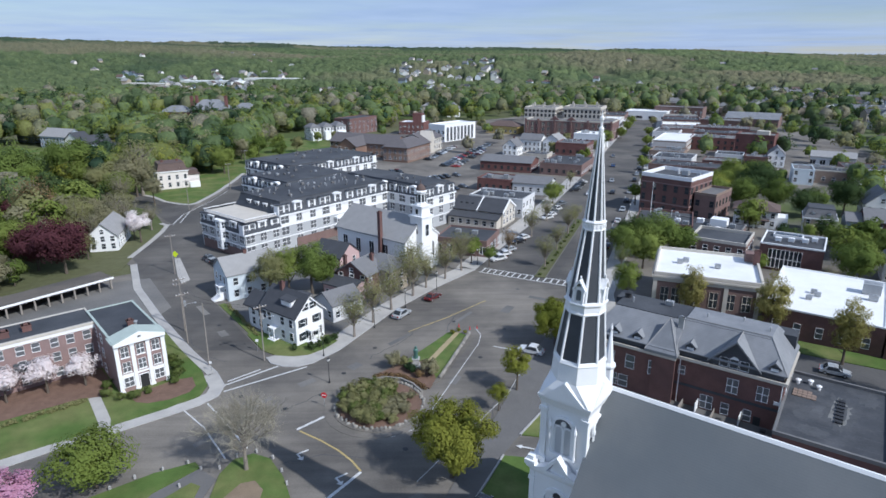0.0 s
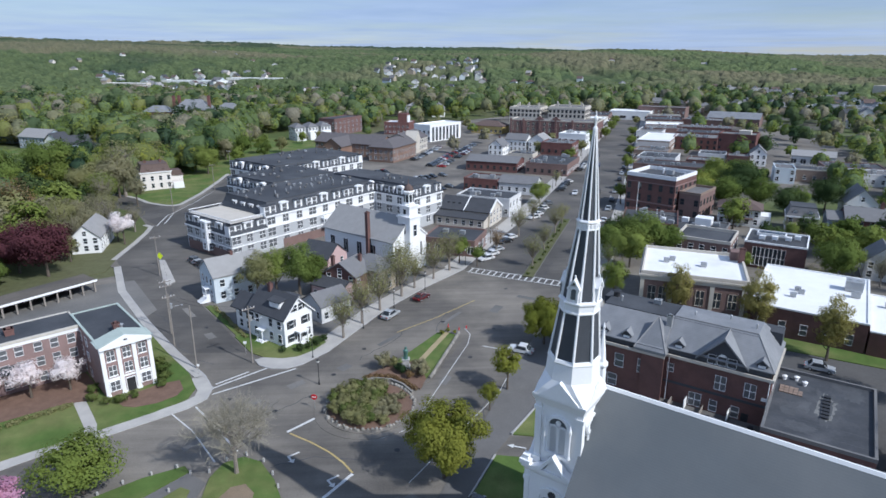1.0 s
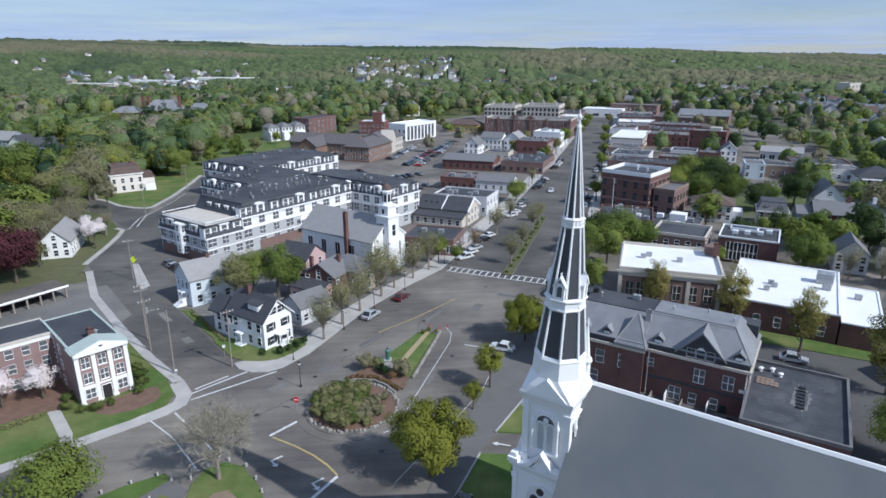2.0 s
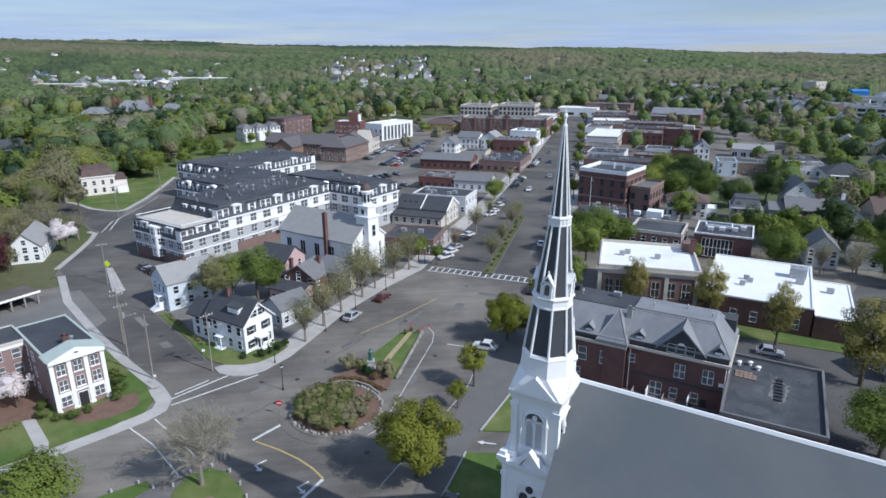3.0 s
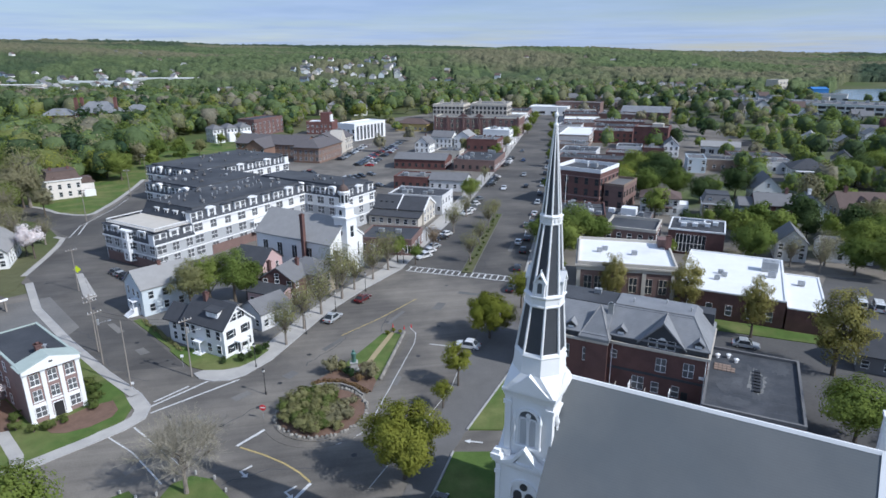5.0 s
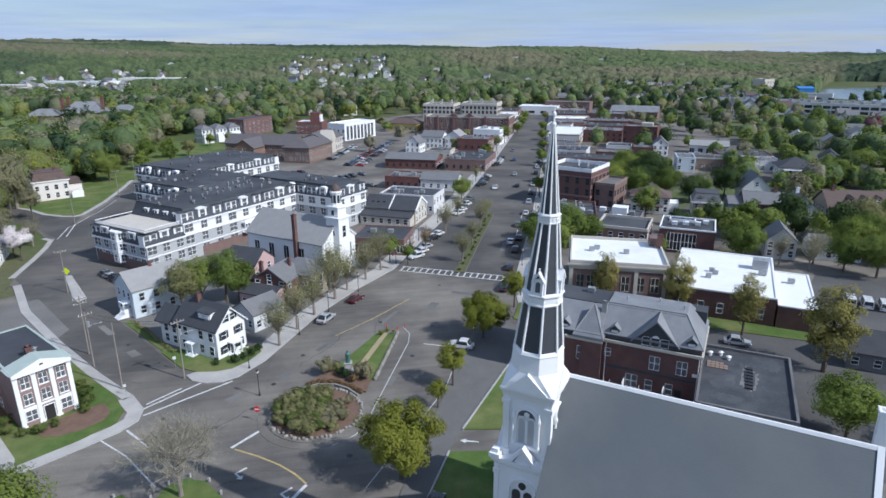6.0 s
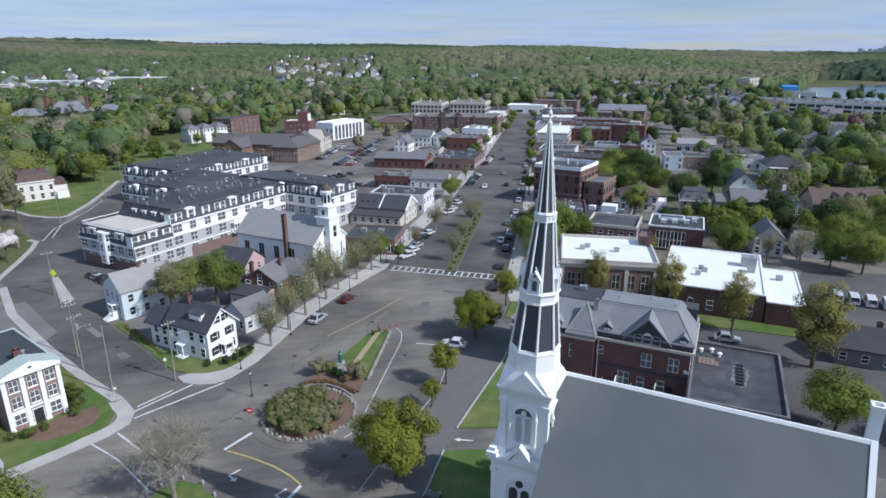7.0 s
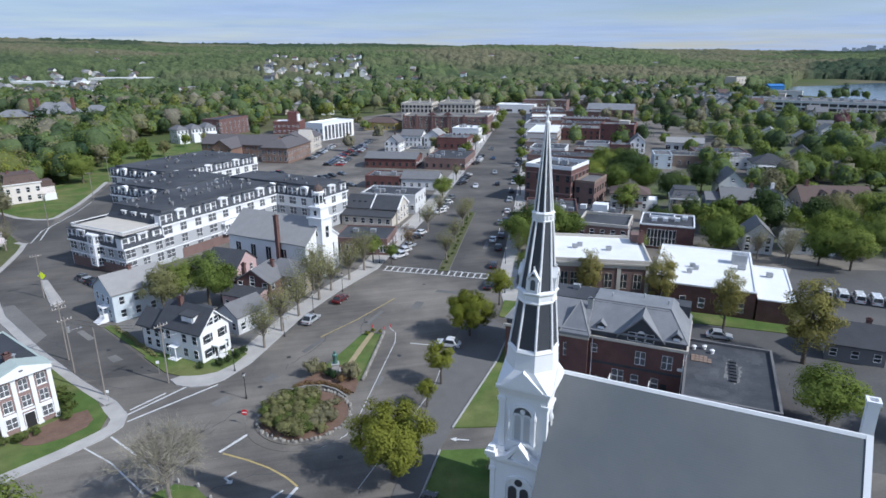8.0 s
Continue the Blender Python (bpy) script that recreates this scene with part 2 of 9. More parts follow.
def gloss(name, col, rough=0.15, metal=0.0, coat=0.0):
    m = bpy.data.materials.new(name)
    m.use_nodes = True
    nt = m.node_tree
    bs = nt.nodes["Principled BSDF"]
    bs.inputs["Base Color"].default_value = (*col, 1)
    bs.inputs["Roughness"].default_value, bs.inputs["Metallic"].default_value = rough, metal
    bs.inputs["Coat Weight"].default_value = coat
    nz = node(nt, "ShaderNodeTexNoise", Scale=3.0, Detail=4.0)
    rr = nt.nodes.new("ShaderNodeMapRange")
    rr.inputs["To Min"].default_value, rr.inputs["To Max"].default_value = rough * 0.7, rough * 1.4
    nt.links.new(nz.outputs[0], rr.inputs["Value"])
    nt.links.new(rr.outputs[0], bs.inputs["Roughness"])
    MATS[name] = m
    return m


half_blinds = gloss("window glass before pale blinds", (0.115, 0.12, 0.128), 0.15)
glass = gloss("window glass", (0.035, 0.042, 0.05), 0.12)
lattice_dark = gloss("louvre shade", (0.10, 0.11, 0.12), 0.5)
water_mat = gloss("lake water", (0.06, 0.10, 0.14), 0.12)
PAINTS = [gloss("car paint " + n, c, 0.25, 0.2, 0.6) for n, c in (
    ("white", (0.75, 0.75, 0.75)), ("silver", (0.45, 0.47, 0.49)), ("dark red", (0.11, 0.018, 0.022)), ("black", (0.02, 0.02, 0.024)),
    ("blue", (0.05, 0.09, 0.2)), ("grey", (0.16, 0.17, 0.18)), ("red", (0.45, 0.03, 0.03)), ("navy", (0.03, 0.045, 0.09)))]
lamp_red = gloss("tail lamp", (0.4, 0.02, 0.02), 0.2)
lamp_clear = gloss("head lamp", (0.7, 0.7, 0.68), 0.15)

LEAF = {
    "green": leafy("green leaves", (0.098, 0.140, 0.034), (0.190, 0.245, 0.068)),
    "deep": leafy("deep green leaves", (0.050, 0.080, 0.032), (0.105, 0.145, 0.058)),
    "yellow": leafy("yellow green leaves", (0.160, 0.185, 0.034), (0.290, 0.295, 0.060)),
    "lime": leafy("fresh spring leaves", (0.148, 0.195, 0.042), (0.255, 0.302, 0.084)),
    "olive": leafy("budding olive leaves", (0.195, 0.200, 0.088), (0.300, 0.290, 0.138)),
    "bud": leafy("pale budding twigs", (0.215, 0.205, 0.125), (0.320, 0.300, 0.180)),
    "conifer": leafy("dark conifer needles", (0.022, 0.045, 0.020), (0.05, 0.08, 0.036), trans=0.1),
    "red": leafy("dark red leaves", (0.075, 0.030, 0.038), (0.15, 0.06, 0.07)),
    "blossom": leafy("white pink blossom", (0.76, 0.68, 0.68), (0.90, 0.85, 0.83)),
    "pink": leafy("pink blossom", (0.48, 0.24, 0.36), (0.68, 0.42, 0.52)),
    "rust": leafy("rust brown leaves", (0.190, 0.122, 0.070), (0.300, 0.215, 0.105)),
    "rust_green": leafy("bronze green leaves", (0.235, 0.225, 0.070), (0.350, 0.310, 0.120)),
    "hedge": leafy("clipped hedge leaves", (0.073, 0.104, 0.030), (0.150, 0.176, 0.058), trans=0.2),
}


def canopy(name, col, col2):
    """Whole crowns of far trees: tone from crown to crown, leaf grain and deep relief."""
    m = bpy.data.materials.new(name)
    m.use_nodes = True
    nt = m.node_tree
    bs = nt.nodes["Principled BSDF"]
    bs.inputs["Roughness"].default_value, bs.inputs["Specular IOR Level"].default_value = 0.95, 0.05
    geo = nt.nodes.new("ShaderNodeNewGeometry")
    n1 = node(nt, "ShaderNodeTexNoise", Scale=0.006, Detail=3.0, Roughness=0.6)
    n2 = node(nt, "ShaderNodeTexNoise", Scale=0.75, Detail=4.0, Roughness=0.65)
    for n in (n1, n2):
        nt.links.new(geo.outputs["Position"], n.inputs["Vector"])
    a = node(nt, "ShaderNodeMath")
    a.operation = "MULTIPLY_ADD"
    a.inputs[1].default_value = 0.55
    nt.links.new(geo.outputs["Random Per Island"], a.inputs[0])
    b = node(nt, "ShaderNodeMath")
    b.operation = "MULTIPLY_ADD"
    b.inputs[1].default_value, b.inputs[2].default_value = 1.3, -0.45
    nt.links.new(n1.outputs[0], b.inputs[0])
    nt.links.new(b.outputs[0], a.inputs[2])
    mx = nt.nodes.new("ShaderNodeMix")
    mx.data_type = "RGBA"
    mx.inputs["A"].default_value, mx.inputs["B"].default_value = (*col, 1), (*col2, 1)
    nt.links.new(a.outputs[0], mx.inputs["Factor"])
    r = nt.nodes.new("ShaderNodeMapRange")
    r.inputs["From Min"].default_value, r.inputs["From Max"].default_value = 0.3, 0.7
    r.inputs["To Min"].default_value, r.inputs["To Max"].default_value = 0.72, 1.25
    nt.links.new(n2.outputs[0], r.inputs["Value"])
    vm = nt.nodes.new("ShaderNodeVectorMath")
    vm.operation = "SCALE"
    nt.links.new(mx.outputs["Result"], vm.inputs[0])
    nt.links.new(r.outputs[0], vm.inputs["Scale"])
    nt.links.new(vm.outputs[0], bs.inputs["Base Color"])
    bp = node(nt, "ShaderNodeBump", Strength=0.8, Distance=0.7)
    nt.links.new(n2.outputs[0], bp.inputs["Height"])
    nt.links.new(bp.outputs[0], bs.inputs["Normal"])
    MATS[name] = m
    return m


CANOPY = {
    "green": canopy("far green crowns", (0.058, 0.087, 0.038), (0.110, 0.144, 0.064)),
    "deep": canopy("far dark green crowns", (0.038, 0.060, 0.031), (0.072, 0.099, 0.048)),
    "yellow": canopy("far yellow green crowns", (0.110, 0.129, 0.042), (0.170, 0.180, 0.066)),
    "lime": canopy("far fresh green crowns", (0.080, 0.115, 0.047), (0.135, 0.173, 0.075)),
    "olive": canopy("far olive crowns", (0.105, 0.115, 0.064), (0.165, 0.165, 0.099)),
    "bud": canopy("far budding crowns", (0.130, 0.124, 0.091), (0.195, 0.183, 0.137)),
    "conifer": canopy("far conifer crowns", (0.028, 0.052, 0.031), (0.055, 0.082, 0.049)),
    "red": canopy("far copper crowns", (0.085, 0.046, 0.049), (0.14, 0.072, 0.077)),
}

def far_leaves(name):
    """Tree tops too far to tell leaves: each tree has its tone, its kind (fresh, budding or pine) and a fine grain. The
    paler budding colour also stands in for haze.
    """
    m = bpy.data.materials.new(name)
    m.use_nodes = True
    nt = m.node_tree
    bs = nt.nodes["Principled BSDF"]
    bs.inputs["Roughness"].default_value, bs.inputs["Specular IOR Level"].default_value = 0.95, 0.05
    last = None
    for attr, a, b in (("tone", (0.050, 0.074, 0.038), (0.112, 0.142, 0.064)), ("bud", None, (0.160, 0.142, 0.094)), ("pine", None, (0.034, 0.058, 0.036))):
        at = nt.nodes.new("ShaderNodeAttribute")
        at.attribute_name = attr
        mx = nt.nodes.new("ShaderNodeMix")
        mx.data_type = "RGBA"
        nt.links.new(at.outputs["Fac"], mx.inputs["Factor"])
        if last is None:
            mx.inputs["A"].default_value = (*a, 1)
        else:
            nt.links.new(last, mx.inputs["A"])
        mx.inputs["B"].default_value = (*b, 1)
        last = mx.outputs["Result"]
    geo = nt.nodes.new("ShaderNodeNewGeometry")
    nz = node(nt, "ShaderNodeTexNoise", Scale=0.3, Detail=4.0, Roughness=0.7)
    nt.links.new(geo.outputs["Position"], nz.inputs["Vector"])
    r = nt.nodes.new("ShaderNodeMapRange")
    r.inputs["From Min"].default_value, r.inputs["From Max"].default_value = 0.3, 0.7
    r.inputs["To Min"].default_value, r.inputs["To Max"].default_value = 0.6, 1.35
    nt.links.new(nz.outputs[0], r.inputs["Value"])
    vm = nt.nodes.new("ShaderNodeVectorMath")
    vm.operation = "SCALE"
    nt.links.new(last, vm.inputs[0])
    nt.links.new(r.outputs[0], vm.inputs["Scale"])
    nt.links.new(vm.outputs[0], bs.inputs["Base Color"])
    bp = node(nt, "ShaderNodeBump", Strength=0.9, Distance=1.6)
    nt.links.new(nz.outputs[0], bp.inputs["Height"])
    nt.links.new(bp.outputs[0], bs.inputs["Normal"])
    MATS[name] = m
    return m


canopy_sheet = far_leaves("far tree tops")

# ---- mesh helpers ----
FOOT = []  # ground plans of buildings: x, y, ang, w, d


def box(bm, x0, y0, z0, x1, y1, z1):
    v = [bm.verts.new(p) for p in ((x0, y0, z0), (x1, y0, z0), (x1, y1, z0), (x0, y1, z0), (x0, y0, z1), (x1, y0, z1), (x1, y1, z1), (x0, y1, z1))]
    for f in ((3, 2, 1, 0), (4, 5, 6, 7), (0, 1, 5, 4), (1, 2, 6, 5), (2, 3, 7, 6), (3, 0, 4, 7)):
        bm.faces.new([v[i] for i in f])


def prism(bm, pts, z0, z1):
    """An upright prism over the ground plan pts (counter-clockwise)."""
    a = [bm.verts.new((x, y, z0)) for x, y in pts]
    b = [bm.verts.new((x, y, z1)) for x, y in pts]
    bm.faces.new(a[::-1])
    bm.faces.new(b)
    n = len(pts)
    for i in range(n):
        bm.faces.new((a[i], a[(i + 1) % n], b[(i + 1) % n], b[i]))


def loft(bm, rings, cap=True):
    """Skin through rings of equal numbers of points."""
    vs = [[bm.verts.new(p) for p in r] for r in rings]
    n = len(vs[0])
    for a, b in zip(vs, vs[1:]):
        for i in range(n):
            bm.faces.new((a[i], a[(i + 1) % n], b[(i + 1) % n], b[i]))
    if cap:
        bm.faces.new(vs[0][::-1])
        bm.faces.new(vs[-1])


def ring(n, r, z, cx=0.0, cy=0.0, turn=0.0):
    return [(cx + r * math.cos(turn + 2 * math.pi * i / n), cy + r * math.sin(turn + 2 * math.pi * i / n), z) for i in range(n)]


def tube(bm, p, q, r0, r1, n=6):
    p, q = Vector(p), Vector(q)
    d = (q - p).normalized()
    u = d.orthogonal().normalized()
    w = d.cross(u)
    loft(bm, [[c + (u * math.cos(2 * math.pi * i / n) + w * math.sin(2 * math.pi * i / n)) * r for i in range(n)] for c, r in ((p, r0), (q, r1))])


def mesh_of(bm, name, *mats):
    me = bpy.data.meshes.new(name)
    bmesh.ops.recalc_face_normals(bm, faces=bm.faces)
    bm.to_mesh(me)
    bm.free()
    for m in mats:
        me.materials.append(m)
    return me


def part(name, bm, material, parent, label="", m=None):
    """One mesh object under a thing or a part."""
    me = bm if isinstance(bm, bpy.types.Mesh) else mesh_of(bm, name, material)
    ob = new(name, me)
    ob.parent = parent
    if m is not None:
        ob.matrix_basis = m
    return tagged(ob, label)


def thing(name, label, category, m, group="", kind=""):
    ob = new(name)
    ob.matrix_basis = m
    return tagged(ob, label, category, group, kind)


def bm_new():
    return bmesh.new()


def boxpart(name, mat, parent, *b, label=""):
    bm = bm_new()
    box(bm, *b)
    return part(name, bm, mat, parent, label)


# ---- windows ----
WIN = {}


def win_mesh(w, h, near, style):
    """Frame and pane meshes: one plate with sunk lights; near windows get panes of their own."""
    key = (round(w, 2), round(h, 2), near, style)
    if key in WIN:
        return WIN[key]
    t = 0.26 if style == "hood" else 0.13
    nx = 2 if (w > 1.3 or style in ("cross", "blindcross")) else 1
    nz = 1 if style == "plain" else 2
    X0, X1, Z0, Z1 = -w / 2 - t, w / 2 + t, -t, h + t
    bm = bm_new()
    g = [[bm.verts.new((X0 + (X1 - X0) * i / nx, -0.1, Z0 + (Z1 - Z0) * k / nz)) for i in range(nx + 1)] for k in range(nz + 1)]
    lights = [bm.faces.new((g[k][i], g[k][i + 1], g[k + 1][i + 1], g[k + 1][i])) for k in range(nz) for i in range(nx)]
    rim = [g[0][i] for i in range(nx + 1)] + [g[k][nx] for k in range(1, nz + 1)] + [g[nz][i] for i in range(nx - 1, -1, -1)] + [g[k][0] for k in range(nz - 1, 0, -1)]
    back = [bm.verts.new((v.co.x, 0.02, v.co.z)) for v in rim]
    n = len(rim)
    for i in range(n):
        bm.faces.new((rim[i], back[i], back[(i + 1) % n], rim[(i + 1) % n]))
    bm.faces.new(back)
    bm.normal_update()
    bmesh.ops.inset_individual(bm, faces=lights, thickness=0.09, depth=-0.07)
    if not near:
        for f in lights:
            f.material_index = 1
    cells = [(min(v.co.x for v in f.verts), max(v.co.x for v in f.verts), min(v.co.z for v in f.verts), max(v.co.z for v in f.verts)) for f in lights]
    if style in ("hood", "arch"):
        top = [f for f in bm.faces if f.normal.z > 0.9 or all(abs(v.co.z - Z1) < 1e-5 for v in f.verts)]
        r = bmesh.ops.extrude_face_region(bm, geom=top)
        vs = [v for v in r["geom"] if isinstance(v, bmesh.types.BMVert)]
        for v in vs:
            v.co.z += w * 0.38 if style == "arch" else 0.14
            v.co.x *= 0.35 if style == "arch" else 1.12
            v.co.y -= 0.0 if style == "arch" else 0.06
    bm.normal_update()
    fr = mesh_of(bm, "window", limestone if style == "stone" else dark_trim if style == "dark" else white_paint, half_blinds if style in ("hood", "blind", "blindcross") else glass)
    panes = []
    if near:
        x0, x1, z0, z1 = cells[0]
        bm = bm_new()
        box(bm, x0 - 0.01, -0.045, z0 - 0.01, x1 + 0.01, -0.025, z1 + 0.01)
        me = mesh_of(bm, "pane", half_blinds if style.startswith("blind") else glass)
        panes = [(me, c[0] - x0, c[2] - z0) for c in cells]
    WIN[key] = fr, panes
    return WIN[key]


def set_panes(o, panes):
    for me, dx, dz in panes:
        p = new("pane", me)
        p.parent = o
        p.matrix_basis = pose(dx, 0, dz)


TURN = {"f": 0, "r": 90, "b": 180, "l": -90}


def face_pose(ob, face, u, z, out=0.0):
    w, d = ob["w"], ob["d"]
    if face == "f":
        x, y = u, -out
    elif face == "r":
        x, y = w + out, u
    elif face == "b":
        x, y = w - u, d + out
    else:
        x, y = -out, d - u
    return pose(x, y, z, 0, 0, TURN[face])


def win(ob, face, u, z, w, h, near=False, style="", out=0.0, name="window"):
    fr, pn = win_mesh(w, h, near, style)
    o = new(name, fr)
    o.parent = ob
    o.matrix_basis = face_pose(ob, face, u, z, out)
    set_panes(o, pn)
    return o


def win_rows(ob, faces, floors, spacing, w=0.95, h=1.5, near=False, style="", margin=1.2, skip=()):
    """Even rows of windows: floors are sill heights."""
    for fc in faces:
        length = ob["w"] if fc in "fb" else ob["d"]
        n = max(1, int((length - 2 * margin) / spacing) + 1)
        step = (length - 2 * margin) / max(1, n - 1) if n > 1 else 0
        for z in floors:
            for i in range(n):
                if (fc, i) in skip:
                    continue
                win(ob, fc, margin + i * step if n > 1 else length / 2, z, w, h, near, style)


def door(ob, face, u, z=0.0, w=1.0, h=2.1, mat=None):
    bm = bm_new()
    box(bm, -w / 2 - 0.12, -0.1, 0, w / 2 + 0.12, 0.02, h + 0.14)
    o = part("door", bm, white_paint, ob, m=face_pose(ob, face, u, z))
    bm = bm_new()
    box(bm, -w / 2, -0.13, 0.02, w / 2, 0.0, h)
    part("door_leaf", bm, mat or dark_metal, o)
    return o


# ---- roofs ----
def gable_walls(bm, w, d, h, rise, axis):
    if axis == "x":
        prof = [(0, 0), (d, 0), (d, h), (d / 2, h + rise), (0, h)]
        loft(bm, [[(x, y, z) for y, z in prof] for x in (0, w)])
    else:
        prof = [(0, 0), (w, 0), (w, h), (w / 2, h + rise), (0, h)]
        loft(bm, [[(x, y, z) for x, z in prof] for y in (0, d)])


def gable_roof(bm, w, d, h, rise, axis, over=0.4, thick=0.22, x0=0.0, y0=0.0):
    span = d if axis == "x" else w
    length = w if axis == "x" else d
    k = rise / (span / 2)
    prof = [(-over, h - over * k), (span / 2, h + rise), (span + over, h - over * k), (span + over, h - over * k + thick), (span / 2, h + rise + thick * 1.2), (-over, h - over * k + thick)]
    loft(bm, [[((e, s, z) if axis == "x" else (s, e, z)) for s, z in prof] for e in (-over, length + over)])
    bmesh.ops.translate(bm, verts=bm.verts, vec=(x0, y0, 0))


def hip_roof(bm, w, d, h, rise, over=0.4, flat=0.0):
    """Hipped; flat: half-width of a level top."""
    o = over
    base = [(-o, -o), (w + o, -o), (w + o, d + o), (-o, d + o)]
    if w >= d:
        r = d / 2 - flat
        top = [(r, d / 2 - flat), (w - r, d / 2 - flat), (w - r, d / 2 + flat), (r, d / 2 + flat)]
    else:
        r = w / 2 - flat
        top = [(w / 2 - flat, r), (w / 2 + flat, r), (w / 2 + flat, d - r), (w / 2 - flat, d - r)]
    e = 0.02 if flat == 0 else 0
    if e:
        top = [(x + (e if i in (1, 2) else -e) * (w < d), y + (e if i in (2, 3) else -e) * (w >= d)) for i, (x, y) in enumerate(top)]
    loft(bm, [[(x, y, h - 0.12) for x, y in base], [(x, y, h + 0.1) for x, y in base], [(x, y, h + rise) for x, y in top]])


def mansard(bm, w, d, h, rise, inset=1.0, over=0.3):
    a = [(-over, -over), (w + over, -over), (w + over, d + over), (-over, d + over)]
    b = [(inset, inset), (w - inset, inset), (w - inset, d - inset), (inset, d - inset)]
    m = [(x0 * 0.45 + x1 * 0.55, y0 * 0.45 + y1 * 0.55) for (x0, y0), (x1, y1) in zip(a, b)]
    loft(bm, [[(x, y, h) for x, y in a], [(x, y, h + rise * 0.42) for x, y in m], [(x, y, h + rise) for x, y in b]])


def building(name, label, category, x, y, ang, w, d, h, wall, kind="flat", roof=None, rise=3.0, axis="x", group="", parapet=0.6, over=0.4, cap=None, inset=1.0,
             deck=None, z=0.0, foot=True, flat=0.0):
    """A house: an empty at its front left corner, with its wall and roof. The front looks along local -y."""
    ob = thing(name, label, category, pose(x, y, z, 0, 0, ang), group)
    ob["w"], ob["d"], ob["h"] = w, d, h
    if foot:
        FOOT.append((x, y, ang, w, d))
    roof = roof or tar
    bm = bm_new()
    if kind == "gable":
        gable_walls(bm, w, d, h, rise, axis)
    else:
        box(bm, 0, 0, -0.3, w, d, h)
    part("wall", bm, wall, ob)
    bm = bm_new()
    if kind == "gable":
        gable_roof(bm, w, d, h, rise, axis, over)
    elif kind == "hip":
        hip_roof(bm, w, d, h, rise, over, flat)
    elif kind == "mansard":
        mansard(bm, w, d, h, rise, inset)
    else:
        box(bm, 0.28, 0.28, h, w - 0.28, d - 0.28, h + 0.06)
    part("roof", bm, roof, ob)
    if kind == "flat":
        bm = bm_new()
        t = 0.3
        for b in ((-0.06, -0.06, w + 0.06, t), (-0.06, d - t, w + 0.06, d + 0.06), (-0.06, t, t, d - t), (w - t, t, w + 0.06, d - t)):
            box(bm, b[0], b[1], h, b[2], b[3], h + parapet)
        part("parapet", bm, cap or wall, ob)
    if kind == "mansard":
        bm = bm_new()
        box(bm, inset - 0.08, inset - 0.08, h + rise, w - inset + 0.08, d - inset + 0.08, h + rise + 0.15)
        part("roof_deck", bm, deck or tar, ob)
        bm = bm_new()
        for b in ((-0.4, -0.4, w + 0.4, 0.0), (-0.4, d, w + 0.4, d + 0.4), (-0.4, 0.0, 0.0, d), (w, 0.0, w + 0.4, d)):
            box(bm, b[0], b[1], h - 0.35, b[2], b[3], h + 0.05)
        part("cornice", bm, white_paint, ob)
    return ob


def chimney(ob, x, y, z0, z1, w=0.7, mat=None):
    bm = bm_new()
    box(bm, x - w / 2, y - w / 2, z0, x + w / 2, y + w / 2, z1)
    box(bm, x - w / 2 - 0.08, y - w / 2 - 0.08, z1 - 0.3, x + w / 2 + 0.08, y + w / 2 + 0.08, z1)
    box(bm, x - w / 4, y - w / 4, z1, x + w / 4, y + w / 4, z1 + 0.25)
    return part("chimney", bm, mat or brick_red, ob)


def dormer(ob, x, y, z, turn, w=1.5, h=1.7, deep=2.2, wall=None, roof=None, top="gable", near=False, n=1):
    """A dormer whose front foot is at x, y, z, looking along -y turned by turn degrees."""
    m = pose(x, y, z, 0, 0, turn)
    bm = bm_new()
    box(bm, -w / 2, 0, -0.3, w / 2, deep, h)
    if top == "gable":
        loft(bm, [[(-w / 2, y0, h), (w / 2, y0, h), (0, y0, h + w * 0.42)] for y0 in (0, deep)])
    o = part("dormer", bm, wall or white_paint, ob, m=m)
    bm = bm_new()
    if top == "gable":
        k = 0.84
        pr = [(-w / 2 - 0.25, h - 0.2), (0, h + w * 0.42), (w / 2 + 0.25, h - 0.2), (w / 2 + 0.25, h - 0.05), (0, h + w * 0.42 + 0.18), (-w / 2 - 0.25, h - 0.05)]
        loft(bm, [[(a, y0, b) for a, b in pr] for y0 in (-0.3, deep + 0.2)])
    elif top == "arch":
        pr = [(-(w / 2 + 0.15) * math.cos(math.pi * i / 8), h - 0.05 + 0.5 * math.sin(math.pi * i / 8)) for i in range(9)]
        loft(bm, [[(a, y0, b) for a, b in pr] for y0 in (-0.25, deep)])
    else:
        box(bm, -w / 2 - 0.2, -0.25, h, w / 2 + 0.2, deep, h + 0.18)
    part("dormer_roof", bm, roof or slate, o)
    for i in range(n):
        fr, pn = win_mesh(min(1.3 if w > 2.4 else 0.9, w * 0.55 if n == 1 else (w / n) * 0.62), h - 0.55, near, "blind" if w > 2.4 else "")
        q = new("window", fr)
        q.parent = o
        q.matrix_basis = pose((i - (n - 1) / 2) * w / n, 0, 0.2)
    return o


